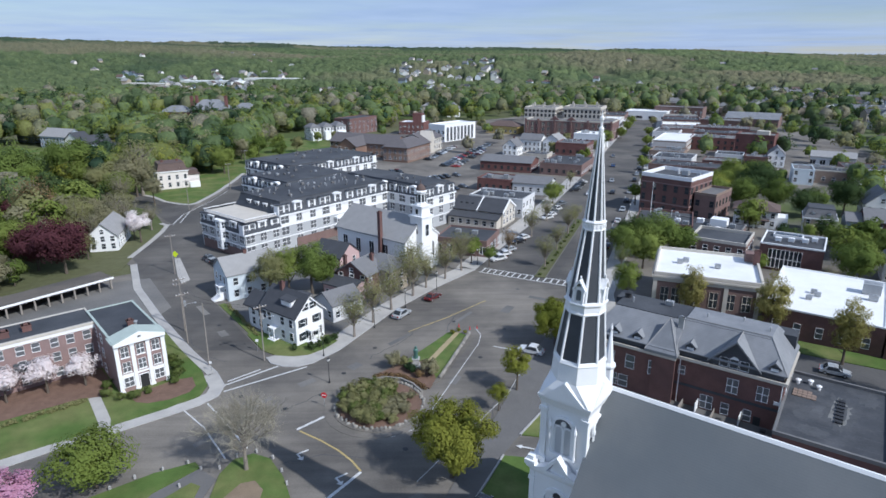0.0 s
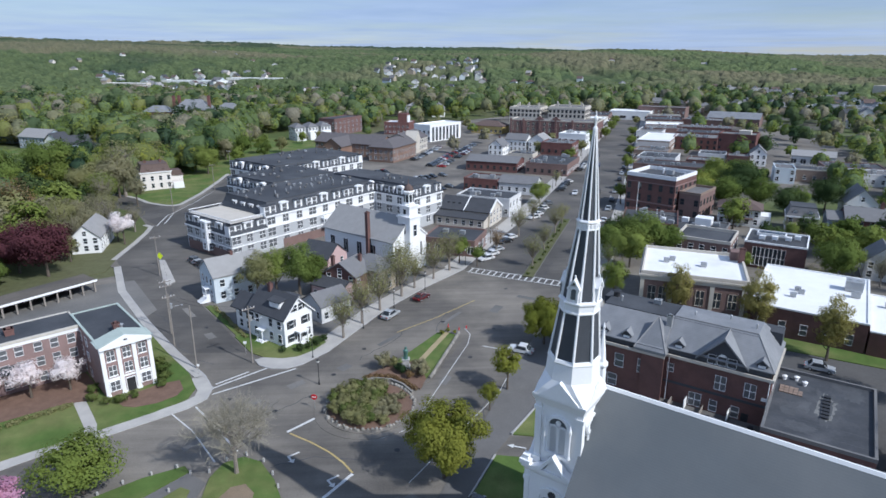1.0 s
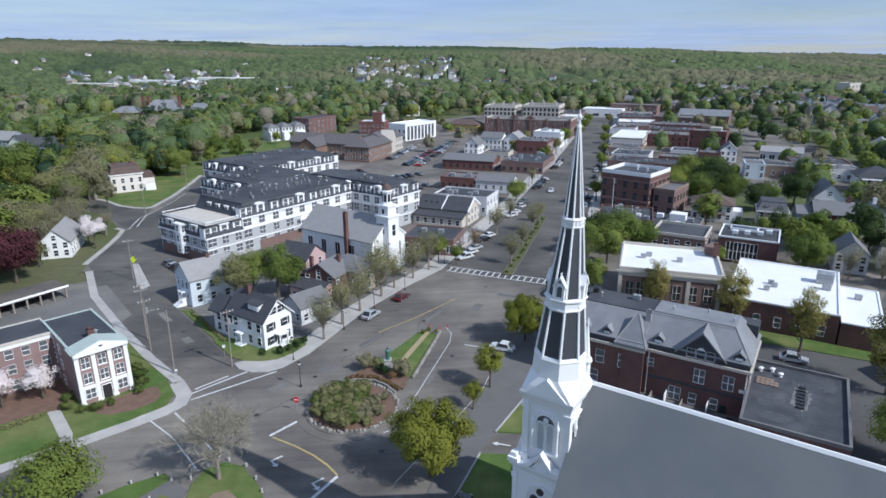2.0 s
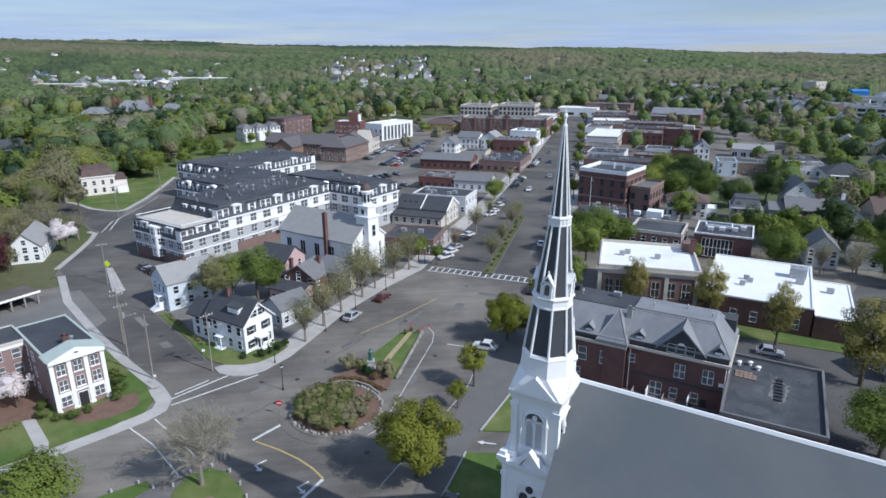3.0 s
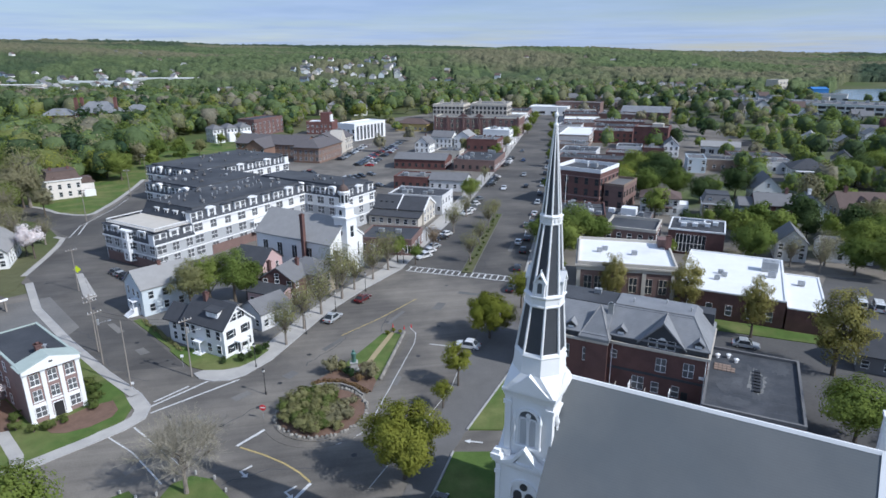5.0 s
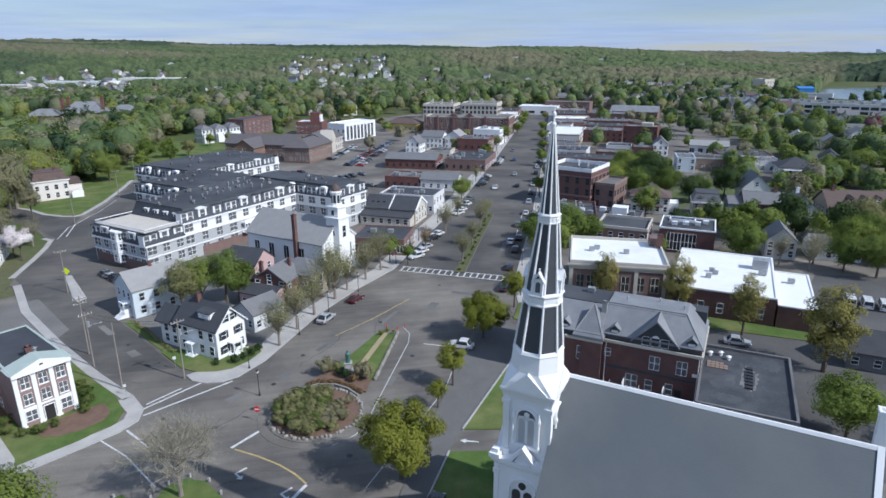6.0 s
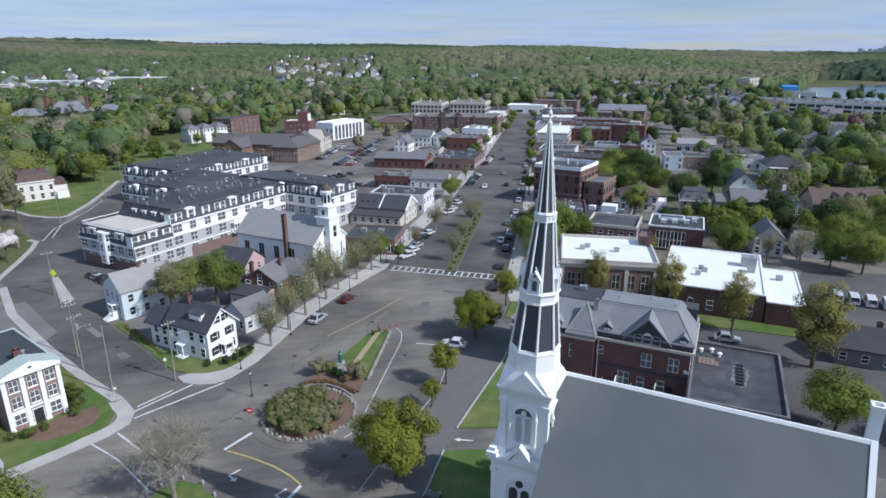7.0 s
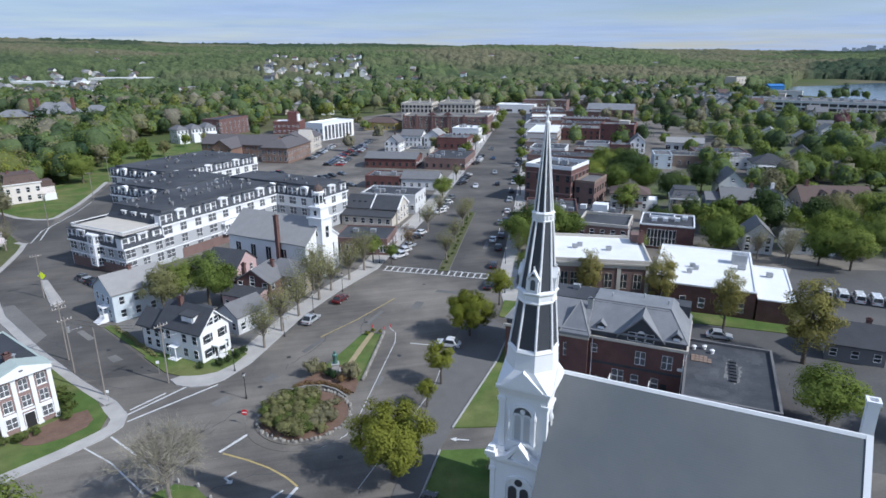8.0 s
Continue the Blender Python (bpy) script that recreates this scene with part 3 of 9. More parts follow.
def hvac(ob, x, y, z, s=1.6, mat=None):
    bm = bm_new()
    box(bm, x - s / 2, y - s * 0.4, z + 0.15, x + s / 2, y + s * 0.4, z + s * 0.7)
    box(bm, x - s / 2 - 0.05, y - s * 0.4 - 0.05, z + s * 0.7, x + s / 2 + 0.05, y + s * 0.4 + 0.05, z + s * 0.7 + 0.08)
    box(bm, x - s * 0.4, y - s * 0.3, z, x - s * 0.3, y + s * 0.3, z + 0.15)
    box(bm, x + s * 0.3, y - s * 0.3, z, x + s * 0.4, y + s * 0.3, z + 0.15)
    for k in (-0.22, 0.22):
        loft(bm, [ring(8, s * 0.16, z + s * 0.7 + 0.08, x + s * k, y), ring(8, s * 0.16, z + s * 0.7 + 0.22, x + s * k, y)])
    return part("rooftop_unit", bm, mat or steel, ob)


def vent_pipe(ob, x, y, z, h=0.7, r=0.12, mat=None):
    bm = bm_new()
    loft(bm, [ring(7, r, z, x, y), ring(7, r, z + h, x, y)])
    loft(bm, [ring(7, r * 1.8, z + h, x, y), ring(7, r * 0.5, z + h + 0.18, x, y)])
    return part("vent", bm, mat or steel, ob)


# ---- slabs on the ground ----
def slab(name, pts, z0, z1, mat, label, category, kind="structure"):
    bm = bm_new()
    a = sum(x0 * y1 - x1 * y0 for (x0, y0), (x1, y1) in zip(pts, pts[1:] + pts[:1]))
    prism(bm, pts if a > 0 else pts[::-1], z0, z1)
    ob = new(name, mesh_of(bm, name, mat))
    return tagged(ob, label, category, "", kind)


def strip_bm(bm, line, width, z0, z1, side=0.0):
    """A strip along a line; side shifts it to the left (+) or right (-) by that many metres."""
    L = [Vector((x, y)) for x, y in line]
    left, right = [], []
    for i, p in enumerate(L):
        d = (L[min(i + 1, len(L) - 1)] - L[max(i - 1, 0)]).normalized()
        n = Vector((-d.y, d.x))
        left.append(p + n * (side + width / 2))
        right.append(p + n * (side - width / 2))
    for i in range(len(L) - 1):
        q = (left[i], right[i], right[i + 1], left[i + 1])
        prism(bm, [tuple(v) for v in q], z0, z1)


def strip(name, line, width, z0, z1, mat, label, category, side=0.0, kind="structure"):
    bm = bm_new()
    strip_bm(bm, line, width, z0, z1, side)
    return tagged(new(name, mesh_of(bm, name, mat)), label, category, "", kind)


# ---- trees ----
def leaf_cloud(rng, centres, radii, per, size, flat=0.8, hearts=None):
    """Leaf sprays round clump centres: arrays of leaf corners."""
    c = np.repeat(np.asarray(centres, float), per, axis=0)
    r = np.repeat(np.asarray(radii, float), per)
    n = len(c)
    d = rng.normal(size=(n, 3))
    d /= np.linalg.norm(d, axis=1)[:, None]
    rad = r * rng.uniform(0.55, 1.08, n)
    p = c + d * rad[:, None] * np.array((1, 1, flat))
    nrm = d * 0.6 + rng.normal(size=(n, 3)) * 0.27 + np.array((0, 0, 0.3))
    o = p - (np.repeat(np.asarray(hearts, float), per, axis=0) if hearts is not None else c)
    nrm = nrm + o / (np.linalg.norm(o, axis=1)[:, None] + 1e-6) * 1.0
    nrm /= np.linalg.norm(nrm, axis=1)[:, None]
    u = np.cross(nrm, rng.normal(size=(n, 3)))
    u /= np.linalg.norm(u, axis=1)[:, None]
    v = np.cross(nrm, u)
    s = size * rng.uniform(0.55, 1.25, n)[:, None]
    a = rng.uniform(0.55, 1.0, n)[:, None]
    q = np.stack((p - u * s * 0.5, p + u * s * 0.5 - v * s * a * 0.15, p + v * s * a * 0.95), axis=1)
    return q.reshape(-1, 3)


def crown_mesh(name, rng, centres, radii, rings, segs, flat, jag, mat):
    """Lumpy leaf domes, one round each centre, all in one mesh."""
    pol = np.concatenate(([0.0], np.linspace(0, radians(125), rings + 1)[1:]))
    t = [(0, 0, 1.0)]
    for k in range(1, rings + 1):
        for i in range(segs):
            a = 2 * math.pi * (i + 0.5 * (k % 2)) / segs
            t.append((math.sin(pol[k]) * math.cos(a), math.sin(pol[k]) * math.sin(a), math.cos(pol[k])))
    t = np.array(t)
    f = [(0, 1 + i, 1 + (i + 1) % segs) for i in range(segs)]
    for k in range(rings - 1):
        for i in range(segs):
            a, b = 1 + k * segs + i, 1 + k * segs + (i + 1) % segs
            c, d = a + segs, b + segs
            f += [(a, c, b), (b, c, d)] if k % 2 else [(a, c, d), (a, d, b)]
    f = np.array(f)
    n, nv = len(centres), len(t)
    r = np.asarray(radii, float)[:, None] * (1 + rng.normal(size=(n, nv)) * jag)
    turn = rng.uniform(0, 6.283, n)
    co, si = np.cos(turn)[:, None], np.sin(turn)[:, None]
    x, y = t[None, :, 0] * co - t[None, :, 1] * si, t[None, :, 0] * si + t[None, :, 1] * co
    v = np.stack((x * r, y * r, t[None, :, 2] * r * flat), axis=2) + np.asarray(centres, float)[:, None, :]
    faces = (f[None] + (np.arange(n) * nv)[:, None, None]).reshape(-1, 3)
    me = bpy.data.meshes.new(name)
    me.vertices.add(n * nv)
    me.vertices.foreach_set("co", v.astype(np.float32).ravel())
    me.loops.add(len(faces) * 3)
    me.loops.foreach_set("vertex_index", faces.astype(np.int32).ravel())
    me.polygons.add(len(faces))
    me.polygons.foreach_set("loop_start", np.arange(0, len(faces) * 3, 3, dtype=np.int32))
    me.polygons.foreach_set("use_smooth", np.ones(len(faces), dtype=bool))
    me.update(calc_edges=True)
    me.materials.append(mat)
    return me


def leaf_mesh(name, verts, mat):
    n = len(verts) // 3
    me = bpy.data.meshes.new(name)
    me.vertices.add(len(verts))
    me.vertices.foreach_set("co", np.asarray(verts, np.float32).ravel())
    me.loops.add(n * 3)
    me.loops.foreach_set("vertex_index", np.arange(n * 3, dtype=np.int32))
    me.polygons.add(n)
    me.polygons.foreach_set("loop_start", np.arange(0, n * 3, 3, dtype=np.int32))
    me.update(calc_edges=True)
    if mat:
        me.materials.append(mat)
    return me


def tree_pair(seed, h, r, clear, clumps, per, leaf, shape="round", trunk=None, limbs=9):
    """Trunk and crown meshes of one tree."""
    rng = np.random.default_rng(seed)
    cs, rs = [], []
    mid, half = (clear + h) / 2, (h - clear) / 2
    for i in range(clumps):
        d = rng.normal(size=3)
        d /= np.linalg.norm(d)
        k = rng.uniform(0.12, 1.0) ** 0.45 * 0.78
        z = d[2] * k
        if shape == "cone":
            wide = max(0.08, 0.5 - z * 0.62)
        elif shape == "upright":
            wide = 0.85 * (1 - 0.35 * max(0, z))
        elif shape == "vase":
            wide = 0.75 + 0.35 * z
        elif shape == "broad":
            wide = 0.92 + 0.22 * rng.random()
        else:
            wide = 1.0 if z > -0.2 else 0.9
        wob = 1 + 0.16 * math.sin(3 * math.atan2(d[1], d[0]) + seed)
        cs.append((d[0] * k * r * wide * wob, d[1] * k * r * wide * wob, mid + z * half * (1.0 + 0.08 * math.cos(seed + i))))
        rs.append(r * rng.uniform(0.2, 0.36) * (0.6 if shape == "cone" else 0.75 if shape in ("upright", "broad") else 1))
    crown = leaf_mesh("crown", leaf_cloud(rng, cs, rs, per, leaf, hearts=[(0, 0, mid)] * len(cs)), None)
    bm = bm_new()
    tr = max(0.12, h * 0.022)
    top = Vector((rng.uniform(-0.3, 0.3), rng.uniform(-0.3, 0.3), h * 0.78))
    pts = [Vector((0, 0, -0.2)), Vector((0.05, 0.03, clear)), top * 0.75 + Vector((0, 0, 0)), top]
    pts[2].z = (clear + top.z) / 2
    for (a, b), (r0, r1) in zip(zip(pts, pts[1:]), ((tr * 1.25, tr * 0.9), (tr * 0.9, tr * 0.55), (tr * 0.55, tr * 0.12))):
        tube(bm, a, b, r0, r1, 7)
    for c in cs[:limbs]:
        s = pts[1].lerp(pts[3], rng.uniform(0, 0.7))
        c = Vector(c)
        m = s.lerp(c, 0.5) + Vector((0, 0, -0.05 * h * rng.uniform(0, 1)))
        tube(bm, s, m, tr * 0.4, tr * 0.25, 5)
        tube(bm, m, c, tr * 0.25, tr * 0.06, 5)
    return mesh_of(bm, "trunk", trunk or bark), crown


def bare_pair(seed, h, r, clear, twigs):
    """A tree before its leaves: trunk with limbs, and a crown of twigs."""
    rng = np.random.default_rng(seed)
    bm, tw = bm_new(), bm_new()
    tr = h * 0.024
    tube(bm, (0, 0, -0.2), (0, 0, clear), tr * 1.2, tr * 0.9, 8)
    tips = []
    for i in range(20):
        a = i * 2.4 + rng.uniform(-0.4, 0.4)
        k = 0.3 + 0.7 * ((i * 7) % 20) / 20
        s = Vector((0, 0, clear * 0.85 + (h - clear) * 0.5 * i / 20))
        e = Vector((math.cos(a) * r * 0.8 * k, math.sin(a) * r * 0.8 * k, clear + (h - clear) * (0.95 - 0.5 * k + rng.uniform(-0.08, 0.08))))
        m = s.lerp(e, 0.5) + Vector((0, 0, 0.06 * h * rng.uniform(-0.6, 0.6)))
        tube(bm, s, m, tr * 0.4, tr * 0.22, 6)
        tube(bm, m, e, tr * 0.22, tr * 0.06, 5)
        tips += [(m, e)]
    for i in range(twigs):
        m, e = tips[i % len(tips)]
        s = m.lerp(e, rng.uniform(0.0, 1.0))
        d = Vector(rng.normal(size=3)) * 0.8 + (e - m).normalized() * 0.6 + Vector((0, 0, 0.35))
        e2 = s + d.normalized() * r * rng.uniform(0.15, 0.42)
        tube(tw, s, e2, 0.024, 0.010, 3)
        for k in range(3):
            s3 = s.lerp(e2, rng.uniform(0.3, 1.0))
            d3 = Vector(rng.normal(size=3)) + d.normalized() * 0.8
            tube(tw, s3, s3 + d3.normalized() * r * rng.uniform(0.07, 0.2), 0.014, 0.008, 3)
    return mesh_of(bm, "trunk", bark_pale), mesh_of(tw, "crown", twig_pale)


TREES = {}


def tree(kind, form, x, y, label, s=1.0, turn=0.0, z=0.0, sz=None, group="", name="tree", category="tree"):
    """Plants one tree: form names a pair of shared meshes, kind its leaves."""
    tm, cmesh = TREES[form]
    ob = thing(name, label, category, pose(x, y, z, 0, 0, turn) @ Matrix.Diagonal((s, s, sz or s, 1)), group)
    t = new("trunk", tm)
    t.parent = ob
    c = new("crown", cmesh)
    c.parent = ob
    if kind:
        if not cmesh.materials:
            cmesh.materials.append(LEAF["green"])
        c.material_slots[0].link = "OBJECT"
        c.material_slots[0].material = LEAF[kind]
    return ob


for i in range(3):
    TREES["big%d" % i] = tree_pair(11 + i, 12.0, 6.2, 2.2, 64, 165, 0.40)
    TREES["fir%d" % i] = tree_pair(171 + i, 12.0, 4.4, 1.2, 72, 130, 0.26, "upright")
    TREES["street%d" % i] = tree_pair(31 + i, 7.5, 2.9, 2.2, 36, 105, 0.29)
    TREES["tall%d" % i] = tree_pair(51 + i, 11.5, 5.2, 2.2, 60, 105, 0.28, "upright")
    TREES["cone%d" % i] = tree_pair(71 + i, 15.0, 4.5, 1.0, 50, 80, 0.5, "cone")
for i in range(5):
    TREES["mid%d" % i] = tree_pair(91 + i, 12.0, 5.6, 1.8, 34, 56, 0.78)
for i in range(3):
    TREES["thin%d" % i] = tree_pair(131 + i, 11.0, 5.0, 2.2, 84, 25, 0.25, "vase", bark_pale, 60)
    TREES["bush%d" % i] = tree_pair(151 + i, 1.6, 1.1, 0.12, 26, 84, 0.13)
TREES["grand"] = tree_pair(14, 12.0, 6.4, 1.3, 84, 340, 0.29, "broad")
TREES["bare0"] = bare_pair(5, 10.5, 6.6, 2.8, 900)


# ---- cars ----
def car_meshes(length=4.6, width=1.82, height=1.48, van=False):
    hw = width / 2
    if van:
        side = [(-length / 2, 0.35), (-length / 2, 1.0), (-length / 2 + 0.15, height * 0.93), (-length / 2 + 0.35, height), (length / 2 - 1.75, height), (length / 2 - 0.95, 1.12), (length / 2 - 0.1, 0.95), (length / 2, 0.6), (length / 2, 0.32)]
    else:
        side = [(-length / 2, 0.4), (-length / 2 + 0.03, 0.85), (-length / 2 + 0.55, 0.98), (-length / 2 + 1.15, height - 0.03), (-0.1, height), (0.35, height - 0.05), (1.05, 0.98), (length / 2 - 0.15, 0.82), (length / 2, 0.6), (length / 2, 0.34)]
    bm = bm_new()
    rings = []
    for y, k, dz in ((-hw, 0.97, 0.0), (-hw * 0.98, 1.0, 0.0), (hw * 0.98, 1.0, 0.0), (hw, 0.97, 0.0)):
        rings.append([(x * k, (y * (0.84 if z > 1.05 else 1.0)), z + dz) for x, z in side])
    loft(bm, rings)
    body = mesh_of(bm, "body", PAINTS[0])
    bm = bm_new()
    # glazing: side lights and windscreens a little proud of the body
    gx0, gx1 = (-length / 2 + 0.5, length / 2 - 1.75) if van else (-length / 2 + 1.05, 0.55)
    for s in (-1, 1):
        y1, y0 = s * hw * 0.845, s * hw * 0.99
        lo, hi = 0.98, height - 0.13
        p = [(gx0 - 0.12, y0 + s * 0.012, lo), (gx1 + 0.38, y0 + s * 0.012, lo), (gx1 - 0.12, y1 + s * 0.035, hi), (gx0 + 0.2, y1 + s * 0.035, hi)]
        v = [bm.verts.new(q) for q in p] + [bm.verts.new((q[0], q[1] - s * 0.04, q[2])) for q in p]
        for f in ((0, 1, 2, 3), (7, 6, 5, 4), (0, 4, 5, 1), (1, 5, 6, 2), (2, 6, 7, 3), (3, 7, 4, 0)):
            bm.faces.new([v[i] for i in f])
    for (xa, za), (xb, zb) in (((side[5][0], side[5][1]), (side[6][0] if not van else side[5][0], side[6][1])) if not van else ((length / 2 - 1.7, height - 0.03), (length / 2 - 1.0, 1.16)),
                               ((side[3][0], side[3][1]), (side[2][0], side[2][1])) if not van else ((-length / 2 + 0.12, height * 0.9), (-length / 2 - 0.005, 1.05))):
        xs = 0.035 if xb > xa else -0.035
        ya, yb = hw * 0.74, hw * 0.84
        p = [(xa + xs, -ya, za + 0.02), (xa + xs, ya, za + 0.02), (xb + xs, yb, zb + 0.05), (xb + xs, -yb, zb + 0.05)]
        v = [bm.verts.new(q) for q in p] + [bm.verts.new((q[0] - xs, q[1], q[2] - 0.05)) for q in p]
        for f in ((0, 1, 2, 3), (7, 6, 5, 4), (0, 4, 5, 1), (1, 5, 6, 2), (2, 6, 7, 3), (3, 7, 4, 0)):
            bm.faces.new([v[i] for i in f])
    gl = mesh_of(bm, "glazing", glass)
    bm = bm_new()
    loft(bm, [[(x, y, z) for x, z, _ in ring(14, 0.33, 0)] for y in (-0.11, 0.11)])
    loft(bm, [[(x, y, z) for x, z, _ in ring(10, 0.19, 0)] for y in (-0.125, 0.125)])
    bm.faces.ensure_lookup_table()
    for f in bm.faces[16:]:
        f.material_index = 1
    wh = mesh_of(bm, "wheel", rubber, steel)
    bm = bm_new()
    box(bm, -0.05, -0.2, -0.08, 0.05, 0.2, 0.08)
    hl = mesh_of(bm, "headlight", lamp_clear)
    bm = bm_new()
    box(bm, -0.05, -0.16, -0.1, 0.05, 0.16, 0.1)
    tl = mesh_of(bm, "taillight", lamp_red)
    return body, gl, wh, hl, tl, length, width


CARS = {"sedan": car_meshes(), "suv": car_meshes(4.7, 1.88, 1.7), "van": car_meshes(5.3, 2.0, 2.1, True)}
CAR_WORDS = ("white", "silver", "dark red", "black", "blue", "grey", "red", "navy")


def car(kind, paint, x, y, ang, where, group="parked cars", z=0.0):
    body, gl, wh, hl, tl, ln, wd = CARS[kind]
    ob = thing("car" if kind != "van" else "van", "%s painted %s %s" % (CAR_WORDS[paint], {"sedan": "saloon car", "suv": "tall estate car", "van": "panel van"}[kind], where), "car" if kind != "van" else "van", pose(x, y, z, 0, 0, ang), group)
    b = part("body", body, None, ob)
    b.material_slots[0].link = "OBJECT"
    b.material_slots[0].material = PAINTS[paint]
    part("glazing", gl, None, ob)
    for sx in (-1, 1):
        for sy in (-1, 1):
            part("wheel", wh, None, ob, m=pose(sx * ln * 0.31, sy * (wd / 2 - 0.1), 0.33))
    for sy in (-1, 1) if y < 200 else ():
        part("headlight", hl, None, ob, m=pose(ln / 2 - 0.03, sy * wd * 0.36, 0.68))
        part("taillight", tl, None, ob, m=pose(-ln / 2 + 0.03, sy * wd * 0.37, 0.78))
    return ob

# ---- ground ----
HORIZON = ((-180, 120), (-60, 150), (-33, 134), (-20, 116), (-8, 98), (0, 88), (8, 90), (20, 62), (30, 42), (45, 22), (60, 40), (180, 120))


def lerp_table(table, v):
    for (a, fa), (b, fb) in zip(table, table[1:]):
        if a <= v <= b:
            return fa + (fb - fa) * (v - a) / (b - a)
    return table[-1][1]


# single hills: x, y, height, radius
HILLS = ((60, 1500, 20, 380), (-80, 1850, 12, 260), (420, 1650, 10, 420), (1190, 1130, 14, 120), (1330, 1010, 16, 150), (-900, 1900, 26, 500), (700, 1750, 18, 400), (900, 2300, 26, 500))


def terrain(x, y):
    """Height of the land: level in town, wooded hills beyond."""
    r = math.hypot(x, y)
    az = math.degrees(math.atan2(x, y))
    start = 1900 if 34 < az < 60 else 900
    rise = 0.0
    if r > 950:
        rise = sum(h * math.exp(-((x - hx) ** 2 + (y - hy) ** 2) / (rad * rad)) for hx, hy, h, rad in HILLS) * min(1.0, (r - 950) / 200)
    if r < start:
        return -0.12 + rise
    k = (r - start) / (4500 - start)
    k = k * k * (3 - 2 * min(k, 1.0))
    hill = noise.noise(Vector((x * 0.0011, y * 0.0011, 3.1))) * 26 + noise.noise(Vector((x * 0.0031, y * 0.0031, 7.7))) * 11
    return -0.12 + rise + lerp_table(HORIZON, az) * k + max(-0.2, hill * min(1.0, (r - start) / 700) * (0.35 + 0.65 * min(1, k * 1.5)))


radii = [0] + [12 * 1.088 ** i for i in range(72)]
radii = [r for r in radii if r < 4800] + [4800]
NA = 240
gv, gf = [(0, 0, -0.12)], []
for r in radii[1:]:
    for i in range(NA):
        a = 2 * math.pi * i / NA
        gv.append((r * math.sin(a), r * math.cos(a), terrain(r * math.sin(a), r * math.cos(a))))
for i in range(NA):
    gf.append((0, 1 + (i + 1) % NA, 1 + i))
for j in range(len(radii) - 2):
    for i in range(NA):
        a, b = 1 + j * NA + i, 1 + j * NA + (i + 1) % NA
        gf.append((a, b, b + NA, a + NA))
gm = bpy.data.meshes.new("ground")
gm.from_pydata(gv, [], gf)
gm.materials.append(field)
for p in gm.polygons:
    p.use_smooth = True
tagged(new("ground", gm), "rolling green land reaching to the wooded horizon", "ground", "", "structure")

slab("road", [(-120, 20), (140, 20), (158, 112), (124, 132), (104, 150), (106, 176), (124, 230), (215, 225), (250, 330), (330, 560), (150, 640), (80, 560), (10, 500), (-40, 420), (-30, 330), (-70, 310), (-93, 285), (-97, 215), (-88, 165), (-72, 150), (-106, 128)],
     -0.4, 0.0, asphalt, "worn grey asphalt of streets and parking lots", "road")

# pavements with granite kerbs
MK = [(-75, 58), (-64, 65.5), (-56.9, 70.6), (-51.8, 74.7), (-45.7, 78.3), (-39.3, 82.8), (-35.6, 85.6), (-33.6, 88.2), (-33.6, 91.5), (-36.2, 95.9), (-43.6, 104.8), (-54.6, 119.5), (-67.2, 138.0), (-76, 156)]
WK = [(-59.3, 145.6), (-46.9, 128.5), (-28.9, 101.2), (-27.6, 99.0), (-25.3, 97.8), (-22.6, 97.6), (-20.2, 98.9), (-16.1, 103.8), (-6.3, 122.8), (2.5, 135.4), (13.0, 147.9)]
LK = [(13.0, 147.9), (25, 172.5), (40.6, 203), (64, 255), (88, 309), (134, 417), (185, 535)]
RK = [(36.5, 118), (39.5, 131), (60, 178), (88.5, 246), (129, 345), (170, 447), (212, 552)]


def kerbed(line, width, side, label, mat=None, h=0.13):
    strip("pavement", line, width, -0.3, h, mat or concrete, label, "pavement", side)
    strip("kerb", line, 0.22, -0.3, h + 0.02, granite, "granite kerb along the road edge", "kerb", 0.0)


kerbed(MK[:10], 2.2, 1.2, "pale concrete footpath curving round the lawn corner")
kerbed(MK[9:], 1.5, 0.85, "pale concrete footpath curving round the lawn corner")
kerbed(WK[2:], 4.2, 2.2, "pale concrete footpath along the street houses")
kerbed(LK, 5.0, 2.6, "wide concrete footpath in front of the shops")
kerbed(RK, 4.2, -2.2, "concrete footpath along the main street")

# newer, darker surfacing of the main street and the side road
slab("main_street", LK + RK[:0:-1], -0.3, 0.005, street_asphalt, "newer dark asphalt of the main street", "road")
slab("side_road", [(-43.6, 104.8), (-54.6, 119.5), (-67.2, 138.0), (-76, 156), (-79.6, 161.5), (-80.4, 177), (-82.8, 195.6), (-81.5, 224), (-81.0, 289), (-40, 289), (-40, 160), (-46.9, 128.5), (-31.0, 104.4)], -0.3, 0.005, street_asphalt, "newer dark asphalt of the side road", "road")

